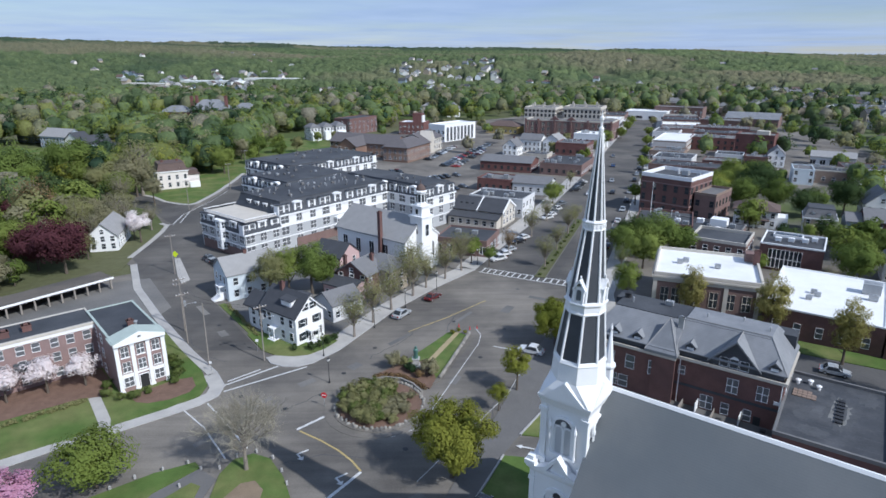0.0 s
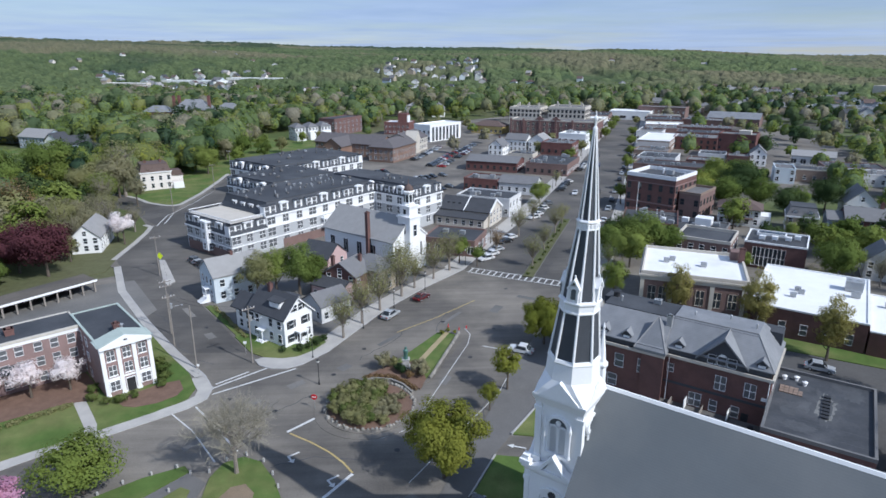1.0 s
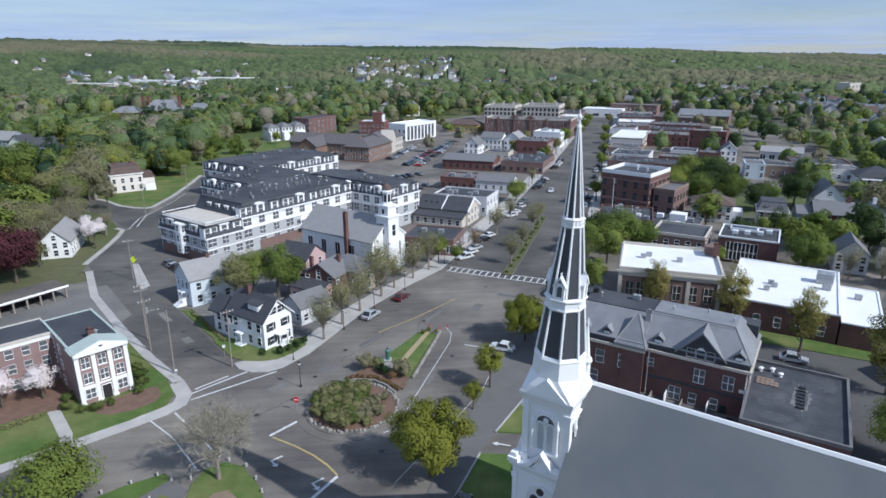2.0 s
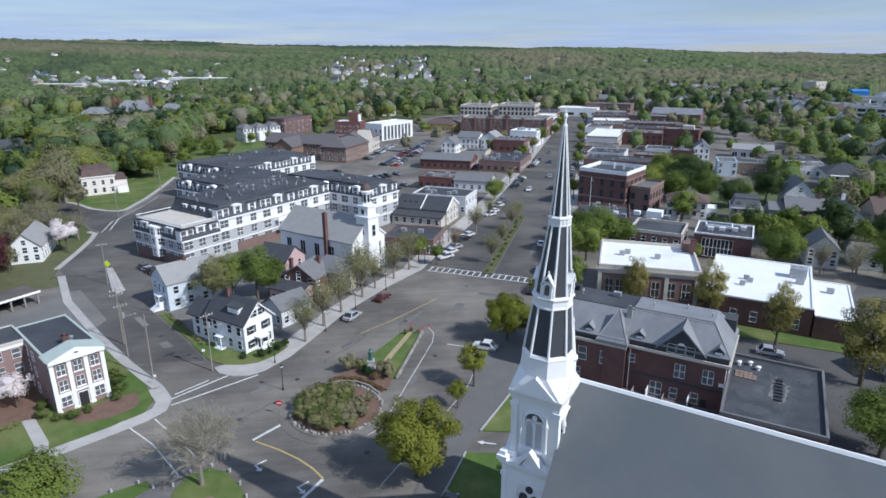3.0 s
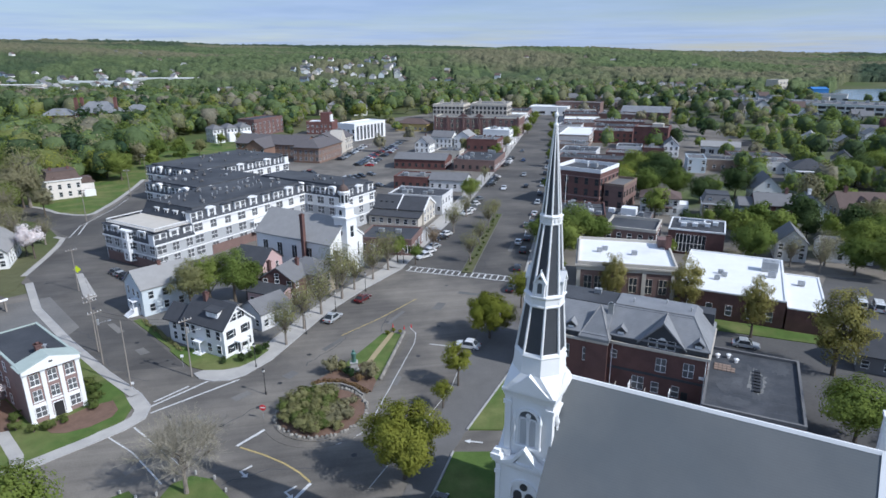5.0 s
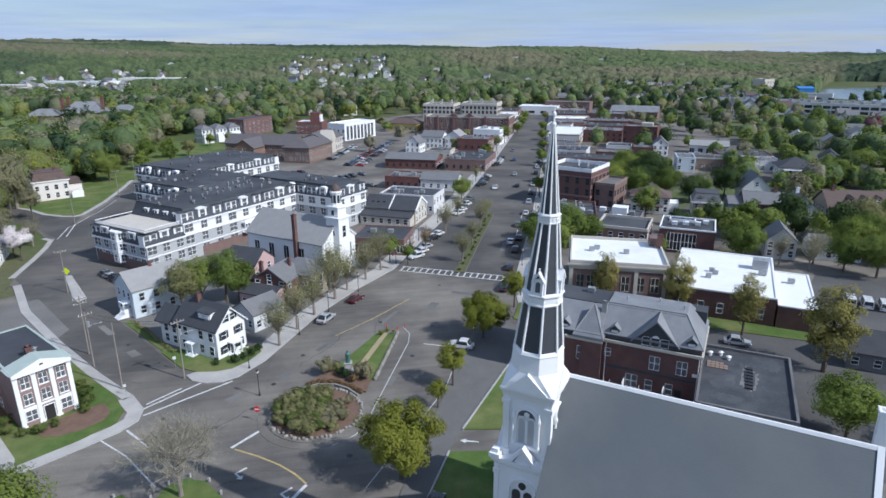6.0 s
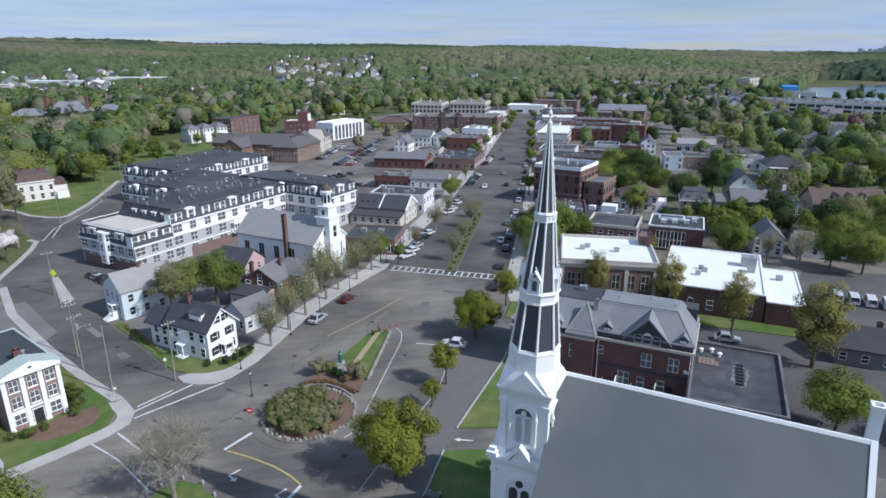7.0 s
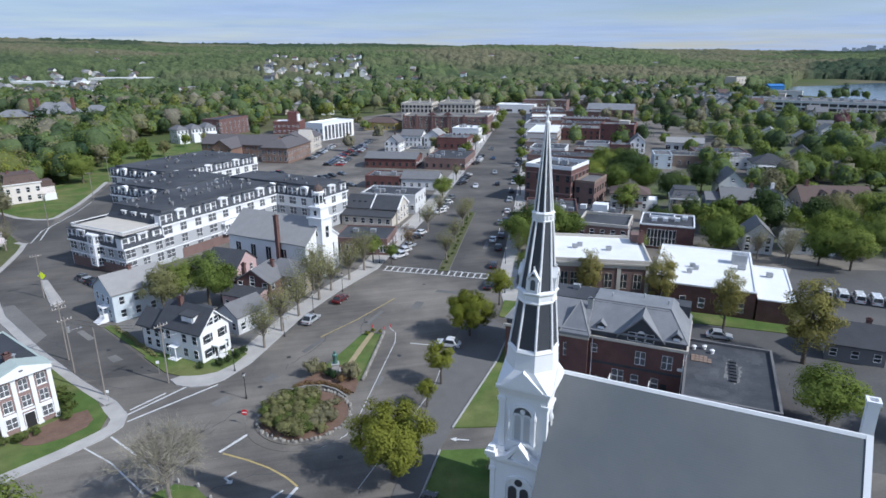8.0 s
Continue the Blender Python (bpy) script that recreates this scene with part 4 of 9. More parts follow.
# lawns
slab("pavement", [(-67.9, 160.6), (-66.3, 160.6), (-57.6, 143.4), (-58.8, 141.2), (-61.0, 144.6)], -0.3, 0.14, concrete, "pale concrete traffic wedge by the side road", "pavement")
LAWN_M = [(-78, 60), (-57.5, 72.8), (-46.6, 80.2), (-40.4, 84.6), (-36.6, 88.3), (-36.4, 91.6), (-39, 96.6), (-46.2, 105.6), (-53.5, 115.4), (-57, 112), (-50, 103), (-62, 108), (-80, 95), (-98, 80), (-92, 62)]
slab("lawn", LAWN_M, -0.3, 0.15, grass, "mown green lawn round the brick hall", "lawn")
slab("planting_bed", [(-46.0, 86.6), (-44.0, 86.2), (-41.0, 87.2), (-38.6, 89.4), (-38.3, 91.4), (-39.9, 94.4), (-40.8, 94.0), (-42.6, 93.4), (-48.0, 88.6)], -0.3, 0.19, mulch, "brown bark mulch bed beside the hall", "flower bed")
slab("planting_bed", [(-64.0, 93.0), (-57, 98.0), (-53.6, 94.0), (-51.5, 90.6), (-51.5, 88.6), (-55.5, 87.8), (-66, 80.5), (-72, 83), (-72, 88)], -0.3, 0.19, mulch, "brown bark mulch bed below flowering trees", "flower bed")
CREAM = [(-140, 262), (-106, 238.5), (-98, 229.8), (-91, 225.6), (-86.6, 224.6), (-84.2, 227.4), (-83.4, 236), (-82.6, 247), (-82.8, 272), (-83.6, 289)]
kerbed(CREAM, 1.3, 0.75, "pale footpath curving round the corner garden")
GARDEN = [(-79.6, 161.5), (-80.4, 177), (-81.4, 188), (-82.8, 195.6), (-86, 198.4), (-91, 207), (-97, 216), (-140, 247)]
kerbed(GARDEN[:5], 1.2, 0.7, "pale footpath along the cottage garden")
slab("side_street", [(-82, 197), (-97, 215), (-142, 247), (-142, 263), (-106, 239), (-98, 230), (-84, 224)], -0.3, 0.02, street_asphalt, "asphalt side street climbing the hill", "road")
strip("footpath", [(-47.4, 79.0), (-48.4, 81.4), (-53.4, 88.4)], 1.7, -0.3, 0.18, concrete, "pale concrete path across the lawn", "path")
slab("lawn", [(-30.3, 104.0), (-27.3, 101.9), (-24.2, 101.4), (-21.5, 101.9), (-18.9, 104.2), (-16.9, 107.6), (-19.0, 110.5), (-24.5, 107.8), (-34.0, 113.0), (-35.0, 111.0)], -0.3, 0.16, grass, "green corner lawn round the white house", "lawn")
slab("lawn", [(-31.0, 106.0), (-45.5, 127.0), (-44.4, 127.8), (-32.2, 109.5)], -0.3, 0.1, grass, "narrow grass verge along the side road", "lawn")
slab("yard", [(-44, 128), (-33, 112), (-18.0, 111), (-9.0, 127), (-1.0, 139), (4.5, 144), (-4, 152), (-24, 168), (-40, 150)], -0.3, 0.06, lot_asphalt, "worn asphalt yard between the houses", "yard")

# traffic island
IC = (-7.3, 84.6)
isl = [(IC[0] + 7.4 * math.cos(a), IC[1] + 7.6 * math.sin(a)) for a in (math.radians(150 + 11 * i) for i in range(23))]
ISLAND = isl + [(2.4, 91.6), (4.2, 95.8), (6.2, 100.8), (8.9, 107.0), (9.0, 109.6), (8.4, 111.2), (7.0, 112.4), (5.4, 112.4), (1.3, 106.8), (-2.1, 101.9), (-4.8, 98.0), (-8.6, 94.6), (-12.5, 90.4)]
slab("traffic_island", ISLAND, -0.3, 0.16, asphalt, "granite edged traffic island in the junction", "traffic island")
slab("apron", [(IC[0] + (x - IC[0]) * 1.14 - 0.3, IC[1] + (y - IC[1]) * 1.14 - 0.3) for x, y in isl], -0.3, 0.05, asphalt, "grey asphalt apron round the island", "apron")
slab("planting_bed", [(IC[0] + 6.6 * math.cos(2 * math.pi * i / 30), IC[1] + 6.6 * math.sin(2 * math.pi * i / 30)) for i in range(30)], -0.3, 0.3, mulch, "raised round bed full of shrubs", "flower bed")
slab("lawn", [(-4.2, 97.8), (-1.7, 101.4), (1.7, 106.2), (4.4, 110.2), (6.3, 111.0), (2.8, 104.0), (0.0, 98.0)], -0.3, 0.24, grass, "green grass wedge on the island", "lawn")
slab("lawn", [(0.7, 97.1), (3.5, 102.9), (6.9, 110.1), (8.1, 109.0), (5.5, 101.4), (3.5, 96.2), (1.7, 92.2)], -0.3, 0.24, grass, "green grass wedge on the island", "lawn")
slab("footpath", [(-0.6, 98.6), (2.3, 104.4), (6.0, 111.2), (7.3, 109.6), (3.9, 102.4), (1.0, 96.6)], -0.3, 0.22, straw, "straw coloured path down the island", "path")
slab("planting_bed", [(-8.6, 93.9), (-4.2, 97.8), (-0.6, 98.6), (1.0, 96.6), (1.7, 92.2), (0.6, 89.0), (-2.0, 91.9), (-5.0, 94.0)], -0.3, 0.26, mulch, "brown mulch bed with clipped shrubs", "flower bed")

# Asphalt darker than the road, the tree shade partly put into its colour.
slab("lot", [(38, 74), (30, 92), (40, 117), (66, 101), (88, 88), (104, 112), (114, 121), (150, 108), (158, 60), (90, 35), (60, 55)], -0.3, 0.02, lot_dark, "dark asphalt lane and car park behind the church", "parking lot")
# church lawns and paths
slab("footpath", [(-6.0, 48.0), (2.0, 62.5), (12.2, 84.2), (20.6, 102.5), (26.6, 113.4), (31, 112.0), (33.6, 105.2), (26.4, 93.6), (13.2, 75.2), (9.6, 69.8), (4.8, 60.5), (-1.5, 47.0)], -0.3, 0.1, path_asphalt, "grey asphalt footway beside the church", "path")
slab("lawn", [(13.6, 75.6), (26.7, 93.5), (33.2, 104.4), (36.0, 103.0), (31.5, 91.0), (27.0, 84.5), (23.6, 73.5)], -0.3, 0.2, grass, "green church lawn with a stone edge", "lawn")
strip("stone_edging", [(13.5, 75.5), (26.6, 93.6), (33.1, 104.6)], 0.3, -0.3, 0.32, granite, "low pale stone edging of the lawn", "edging")
slab("lawn", [(10.6, 70.8), (6.2, 62.4), (-2.0, 46.5), (6, 38), (14, 52), (22, 62), (22.5, 68.5)], -0.3, 0.2, grass, "shaded green lawn in front of the church", "lawn")
strip("stone_edging", [(10.5, 70.9), (6.0, 62.5), (-2.2, 46.5)], 0.25, -0.3, 0.3, granite, "low pale stone edging of the lawn", "edging")
slab("lawn", [(66.0, 101.0), (87.5, 87.6), (89.6, 91.6), (69.0, 106.0)], -0.3, 0.18, grass, "grass strip beside the post office wing", "lawn")
slab("lawn", [(40.0, 119.0), (48.0, 114.6), (65.5, 104.8), (67.6, 110.0), (49.0, 119.0), (42.0, 123.0)], -0.3, 0.18, grass, "grass strip in front of the brick post office", "lawn")
slab("lawn", [(33.0, 111.5), (37.8, 109.0), (42.0, 117.0), (37.0, 119.5)], -0.3, 0.18, grass, "small corner lawn by the main street", "lawn")

# the common in the foreground
slab("lawn", [(-50.0, 54.0), (-42.5, 64.0), (-36.0, 68.8), (-31.3, 71.0), (-30.3, 69.8), (-34.5, 65.0), (-36.0, 60.0), (-41, 52)], -0.3, 0.16, grass, "grass of the common edged with posts", "lawn")
slab("lawn", [(-27.3, 68.3), (-26.3, 71.3), (-24.0, 72.6), (-21.4, 71.4), (-18.8, 67.5), (-16.8, 62.8), (-16.0, 56), (-24, 56), (-27, 62)], -0.3, 0.16, grass, "grass of the common with a bare patch", "lawn")
slab("bare_patch", [(-25.4, 63.5), (-24.0, 66.3), (-22.3, 66.8), (-20.8, 65.0), (-20.8, 61), (-24.5, 60)], -0.3, 0.18, earth, "worn bare earth patch in the grass", "bare earth")
slab("footpath", [(-43.0, 55.5), (-34.2, 65.2), (-30.3, 69.6), (-27.4, 67.4), (-28.5, 60), (-36, 52)], -0.3, 0.1, path_asphalt, "grey path crossing the common", "path")
slab("lawn", [(-33.6, 62.8), (-30.4, 66.7), (-29.0, 66.0), (-29.0, 58), (-33, 56)], -0.3, 0.17, grass, "small grass corner of the common", "lawn")

# woodland floors and gardens over the town's edge
slab("lawn", CREAM + [(-62, 316), (-32, 335), (-60, 420), (-160, 420), (-330, 330), (-330, 262)], -0.3, 0.06, grass, "grass and gardens under the trees", "lawn")
slab("lawn", GARDEN + [(-330, 250), (-300, 150), (-160, 110), (-108, 130), (-92, 138), (-78, 152)], -0.3, 0.06, field, "rough grass round the white cottage under the trees", "lawn")
slab("lot", [(-106, 122), (-88, 138), (-68, 145), (-55.5, 126), (-58, 113), (-85, 98)], -0.3, 0.03, lot_asphalt, "pale worn parking lot behind the hall", "parking lot")
slab("yard", [(158, 112), (235, 120), (330, 250), (420, 420), (330, 560), (250, 330), (215, 225), (124, 230), (106, 176), (104, 150), (124, 132)], -0.3, -0.03, yard_ground, "drives, yards and thin grass between the houses", "yard")
LAKE = [(592, 660), (602, 600), (608, 528), (650, 470), (780, 500), (980, 690), (1030, 800), (985, 965), (925, 990), (760, 830)]
slab("water", LAKE, -0.5, 0.02, water_mat, "calm blue lake beyond the town", "lake")


# ---- road markings ----
def paint(pts, width, mat, label, z=0.012):
    return strip("road_marking", pts, width, z - 0.01, z, mat, label, "road marking")


paint([(-85.6, 196.2), (-82.0, 196.8), (-83.6, 210.5), (-82.8, 214.6), (-80.4, 199.0)], 0.3, line_white, "worn white lines at the side street mouth", 0.034)
paint([(-82.8, 214.6), (-80.4, 232.0), (-79.8, 250.0)], 0.2, line_white, "worn white line up the side road")
paint([(-33.6, 91.6), (-23.4, 100.4)], 0.32, line_white, "white crosswalk line across the side road")
paint([(-33.2, 89.6), (-21.0, 97.6)], 0.32, line_white, "white crosswalk line across the side road")
paint([(-33.5, 92.9), (-29.0, 96.9)], 0.3, line_white, "white stop line on the side road")
paint([(-19.1, 78.3), (-14.7, 82.4)], 0.45, line_white, "white stop line at the island")
paint([(-8.8, 68.2), (-13.5, 61.8)], 0.45, line_white, "white stop line at the island")
paint([(-18.6, 77.9), (-15.2, 75.5), (-12.3, 73.0), (-10.2, 70.6), (-8.8, 68.4)], 0.28, line_yellow, "curved yellow centre line")
paint([(-25.2, 74.0), (-30.2, 80.6), (-34.6, 86.0)], 0.3, line_white, "broken white line across the mouth of the road")
paint([(-27.6, 71.8), (-33.0, 79.4), (-37.5, 84.0)], 0.22, line_white, "worn white line across the mouth of the road")
paint([(-3.4, 111.4), (4.5, 118.0), (13.8, 127.2)], 0.2, line_yellow, "yellow centre line on the main road")
paint([(-13.0, 78.0), (-9.2, 76.3), (-5.0, 76.0), (-1.8, 77.8), (0.6, 82.2), (5.6, 94.4), (10.2, 105.6), (11.0, 109.6), (10.2, 112.6)], 0.12, line_white, "white edge line round the island")
paint([(-1.4, 66.0), (13.4, 87.3), (19.2, 100.5)], 0.1, line_white, "white line of the parking lane")
paint([(12.9, 104.4), (19.6, 101.2)], 0.25, line_white, "white parking bay line")
for k in (0.0, 3.0):
    paint([(14.0 + k * 0.45, 146.5 + k), (38.0 + k * 0.45, 133.5 + k)], 0.3, line_white, "white crosswalk edge line over the main street")
for i in range(17):
    q = i / 16
    x, y = 14.6 + 23 * q, 146.6 - 12.6 * q
    paint([(x, y), (x + 1.35, y + 2.6)], 0.35, line_white, "white crosswalk bar over the main street")
for k in range(12):
    a = Vector((53.0, 170.0)).lerp(Vector((150, 400)), k / 12)
    paint([tuple(a), tuple(a + Vector((2.4, 5.6)))], 0.2, line_white, "white lane dash on the main street")


def arrow(x, y, ang, s=1.0, hook=False):
    bm = bm_new()
    c, sn = math.cos(radians(ang)), math.sin(radians(ang))

    def pl(pts):
        prism(bm, [(x + (a * c - b * sn) * s, y + (a * sn + b * c) * s) for a, b in pts], 0.003, 0.013)
    pl([(-1.3, -0.14), (0.5, -0.14), (0.5, 0.14), (-1.3, 0.14)])
    if hook:
        pl([(0.22, 0.14), (0.5, 0.14), (0.5, 1.0), (0.22, 1.0)])
        pl([(-0.15, 1.0), (0.87, 1.0), (0.36, 1.7)])
    else:
        pl([(0.5, -0.5), (1.4, 0.0), (0.5, 0.5)])
    tagged(new("arrow_marking", mesh_of(bm, "arrow_marking", line_white)), "white painted direction arrow on the asphalt", "road marking", "lane arrows", "structure")


arrow(-17.6, 72.6, 215, 1.0, True)
arrow(-11.6, 67.3, 215, 1.0, True)
arrow(13.8, 72.6, 160, 1.0)
bpy.data.objects["arrow_marking.002"].location.z = 0.1

# repairs and iron covers in the road
for x, y, w, d, a in ((-20, 92, 3.0, 1.6, 40), (-12.5, 97.5, 2.4, 1.8, 48), (-27, 86, 5.0, 1.2, 30), (-5, 108, 6.0, 1.0, 50), (18, 122, 4.0, 2.0, 60), (26, 128, 5.0, 1.4, -30), (-48, 124, 6.0, 1.2, 125), (-40, 112, 3.0, 1.6, 125), (-31, 77, 6.0, 1.0, 50), (8, 118, 7.0, 0.9, 55), (46, 160, 8.0, 1.2, 66), (5, 92, 3.0, 1.4, 64), (-2, 62, 4.0, 2.0, 40)):
    c, s = math.cos(radians(a)), math.sin(radians(a))
    slab("road_patch", [(x + u * w / 2 * c - v * d / 2 * s, y + u * w / 2 * s + v * d / 2 * c) for u, v in ((-1, -1), (1, -0.9), (1.05, 1), (-0.95, 1.1))], -0.01, 0.006, lot_asphalt, "darker rectangular repair patch in the asphalt", "road patch")
rp_ = np.random.default_rng(12)
for i, (x, y) in enumerate(((-17.0, 88.0), (-14.2, 95.0), (-9.5, 104.5), (-22.0, 84.0), (-30.0, 88.0), (6.0, 116.0), (16.0, 112.0), (10.0, 100.0), (-3.0, 73.0), (22.0, 134.0), (-42.0, 116.0), (-56.0, 136.0))):
    bm = bm_new()
    loft(bm, [ring(14, 0.42, 0.0, x, y), ring(14, 0.42, 0.012, x, y)])
    tagged(new("manhole_cover", mesh_of(bm, "manhole_cover", dark_metal)), "round dark iron manhole cover in the road", "manhole cover", "manhole covers")
for i, (x, y, a, n) in enumerate(((-26, 80, 50, 9), (-10, 100, 60, 12), (-36, 100, 125, 12), (-14, 112, 50, 8), (2, 108, 62, 10), (8, 78, 62, 8), (30, 135, 66, 14), (-20, 70, 10, 9), (-50, 118, 130, 10))):
    pts, q = [], Vector((x, y))
    for k in range(n):
        pts.append(tuple(q))
        b = radians(a) + float(rp_.uniform(-0.5, 0.5))
        q = q + Vector((math.cos(b), math.sin(b))) * 1.6
    strip("tar_seam", pts, 0.1, -0.005, 0.007, tar, "thin black tar seam in the asphalt", "road seam")

# main street median with its soil bed
MED = [(28.6, 141.5), (41, 170.5), (52.5, 197)]
strip("median", MED, 3.0, -0.3, 0.16, path_asphalt, "granite edged median down the main street", "median")
strip("planting_bed", MED, 2.6, -0.2, 0.24, field, "grassy planted bed along the median", "flower bed")

# ---- the white church with its steeple ----
church = thing("church", "white wooden church with tall steeple and grey slate roof", "church", pose(12.9, 45.8, 0, 0, 0, -40))
FOOT.append((12.9 - 4, 45.8 - 4, -40, 34, 24))


def sq(r, z):
    return [(-r, -r, z), (r, -r, z), (r, r, z), (-r, r, z)]


def octa(r, z):
    """Octagon with flats facing the sides; r: half the distance across flats."""
    return ring(8, r / math.cos(math.pi / 8), z, turn=math.pi / 8)


bm = bm_new()
loft(bm, [sq(2.6, -0.3), sq(2.6, 17.2)])
tower = part("tower", bm, white_paint, church, "white panelled tower")
bm = bm_new()
for r0, r1, z0, z1 in ((2.7, 2.85, 17.2, 17.6), (2.95, 3.0, 17.6, 17.95)):
    loft(bm, [sq(r0, z0), sq(r1, z1)])
part("cornice", bm, white_paint, tower)
# gabled hoods over the tower faces below the belfry, and corner blocks
for k in range(4):
    bm = bm_new()
    pr = [(-2.0, 17.6), (-1.0, 18.0), (0, 19.3), (1.0, 18.0), (2.0, 17.6), (2.0, 17.95), (1.1, 18.35), (0, 19.7), (-1.1, 18.35), (-2.0, 17.95)]
    loft(bm, [[(a, y, z) for a, z in pr] for y in (-3.05, -2.2)])
    loft(bm, [[(-1.0, y, 17.6), (1.0, y, 17.6), (0, y, 19.4)] for y in (-2.75, -2.1)])
    part("hood", bm, white_paint, tower, m=pose(0, 0, 0, 0, 0, 90 * k))
    bm = bm_new()
    box(bm, 2.1, -3.1, 17.95, 3.1, -2.1, 18.35)
    box(bm, 2.3, -2.9, 18.35, 2.9, -2.3, 18.75)
    part("corner_block", bm, white_paint, tower, m=pose(0, 0, 0, 0, 0, 90 * k))
    bm = bm_new()
    box(bm, 2.28, -2.72, 0, 2.72, -2.28, 17.2)
    box(bm, 2.2, -2.8, 16.2, 2.8, -2.2, 16.6)
    part("pilaster", bm, white_paint, tower, m=pose(0, 0, 0, 0, 0, 90 * k))
bm = bm_new()
loft(bm, [sq(2.05, 17.9), sq(2.05, 24.6)])
belfry = part("belfry", bm, white_paint, church, "white belfry with louvred windows")
bm = bm_new()
loft(bm, [sq(2.2, 24.0), sq(2.3, 24.35), sq(2.45, 24.7), sq(2.45, 24.9)])
part("cornice", bm, white_paint, belfry)
for k in range(4):
    bm = bm_new()
    box(bm, 1.62, -2.2, 18.0, 2.2, -1.62, 24.2)
    box(bm, 1.52, -2.3, 23.3, 2.3, -1.52, 23.65)
    box(bm, 1.5, -2.32, 18.0, 2.32, -1.5, 18.7)
    part("pilaster", bm, white_paint, belfry, m=pose(0, 0, 0, 0, 0, 90 * k))


def arched(bm, w, z0, z1, y, deep, n=10):
    pts = [(-w / 2, z0), (w / 2, z0)] + [(w / 2 * math.cos(math.pi * i / n), z1 + w / 2 * math.sin(math.pi * i / n)) for i in range(n + 1)]
    loft(bm, [[(a, y, b) for a, b in pts] for b_, y in ((0, y), (1, y + deep))])


def arch_band(bm, w, t, z0, z1, y, deep, n=12):
    """A frame following an arched opening."""
    out, inn = [], []
    for i in range(n + 1):
        a = math.pi * i / n
        out.append(((w / 2 + t) * math.cos(a), z1 + (w / 2 + t) * math.sin(a)))
        inn.append((w / 2 * math.cos(a), z1 + w / 2 * math.sin(a)))
    out = [(w / 2 + t, z0)] + out + [(-w / 2 - t, z0)]
    inn = [(w / 2, z0)] + inn + [(-w / 2, z0)]
    for i in range(len(out) - 1):
        loft(bm, [[(p[0], yy, p[1]) for p in (out[i], out[i + 1], inn[i + 1], inn[i])] for yy in (y, y + deep)])


for k in range(4):
    m = pose(0, 0, 0, 0, 0, 90 * k)
    bm = bm_new()
    arch_band(bm, 1.7, 0.22, 19.6, 22.2, -2.28, 0.3)
    box(bm, -1.2, -2.4, 19.3, 1.2, -2.0, 19.6)
    fr = part("window", bm, white_paint, belfry, "tall arched louvred window", m)
    # Dark sheet painted in place of the dim belfry behind the lattice.
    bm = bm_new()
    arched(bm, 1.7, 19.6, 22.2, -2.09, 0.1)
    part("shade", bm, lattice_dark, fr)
    bm = bm_new()
    for sx in (-0.42, 0.42):
        arch_band(bm, 0.62, 0.1, 19.65, 21.9, -2.2, 0.12, 8)
        bmesh.ops.translate(bm, verts=[v for v in bm.verts if not v.tag], vec=(sx, 0, 0))
        for v in bm.verts:
            v.tag = True
    loft(bm, [[(x, y, z + 22.55) for x, z, _ in ring(12, 0.24, 0)] for y in (-2.2, -2.1)])
    part("tracery", bm, white_paint, fr)
    bm = bm_new()
    for s in (-1, 1):
        for j in range(-9, 12):
            z = 20.5 + j * 0.28
            a, b = Vector((-0.8, -2.13, z)), Vector((0.8, -2.13, z + 1.6 * s))
            za, zb = sorted((a.z, b.z))
            t0, t1 = 0.0, 1.0
            zlo, zhi = 19.65, 22.3
            if s > 0:
                t0, t1 = max(0, (zlo - z) / 1.6), min(1, (zhi - z) / 1.6)
            else:
                t0, t1 = max(0, (z - zhi) / 1.6), min(1, (z - zlo) / 1.6)
            if t1 - t0 > 0.05:
                tube(bm, a.lerp(b, t0), a.lerp(b, t1), 0.035, 0.035, 4)
    part("lattice", bm, white_paint, fr)
    for s in (-1, 1):
        bm = bm_new()
        loft(bm, [ring(8, r, z, s * 1.18, -2.32) for r, z in ((0.17, 19.6), (0.1, 19.9), (0.1, 21.9), (0.18, 22.1), (0.18, 22.3), (0.06, 22.7), (0.02, 23.0))])
        part("colonnette", bm, white_paint, fr)
    # lower tower window, larger, with a round light over paired lancets
    bm = bm_new()
    arch_band(bm, 2.3, 0.22, 11.0, 14.9, -2.82, 0.3)
    fr = part("window", bm, white_paint, tower, "large arched tower window", m)
    bm = bm_new()
    for sx in (-0.55, 0.55):
        pts = [(-0.4, 11.2), (0.4, 11.2)] + [(0.4 * math.cos(math.pi * i / 8), 14.6 + 0.4 * math.sin(math.pi * i / 8)) for i in range(9)]
        loft(bm, [[(a + sx, y, b) for a, b in pts] for y in (-2.68, -2.58)])
    loft(bm, [[(x, y, z + 15.5) for x, z, _ in ring(14, 0.36, 0)] for y in (-2.68, -2.58)])
    part("pane", bm, glass, fr)
    # gablets round the foot of the spire
    bm = bm_new()
    loft(bm, [[(-1.9, -2.5, 24.9), (1.9, -2.5, 24.9), (0, -2.42, 26.5)], [(-1.2, -1.6, 24.9), (1.2, -1.6, 24.9), (0, -1.4, 26.9)]])
    part("gablet", bm, white_paint, belfry, m=m)
    # corner pinnacles
bm = bm_new()
rr = []
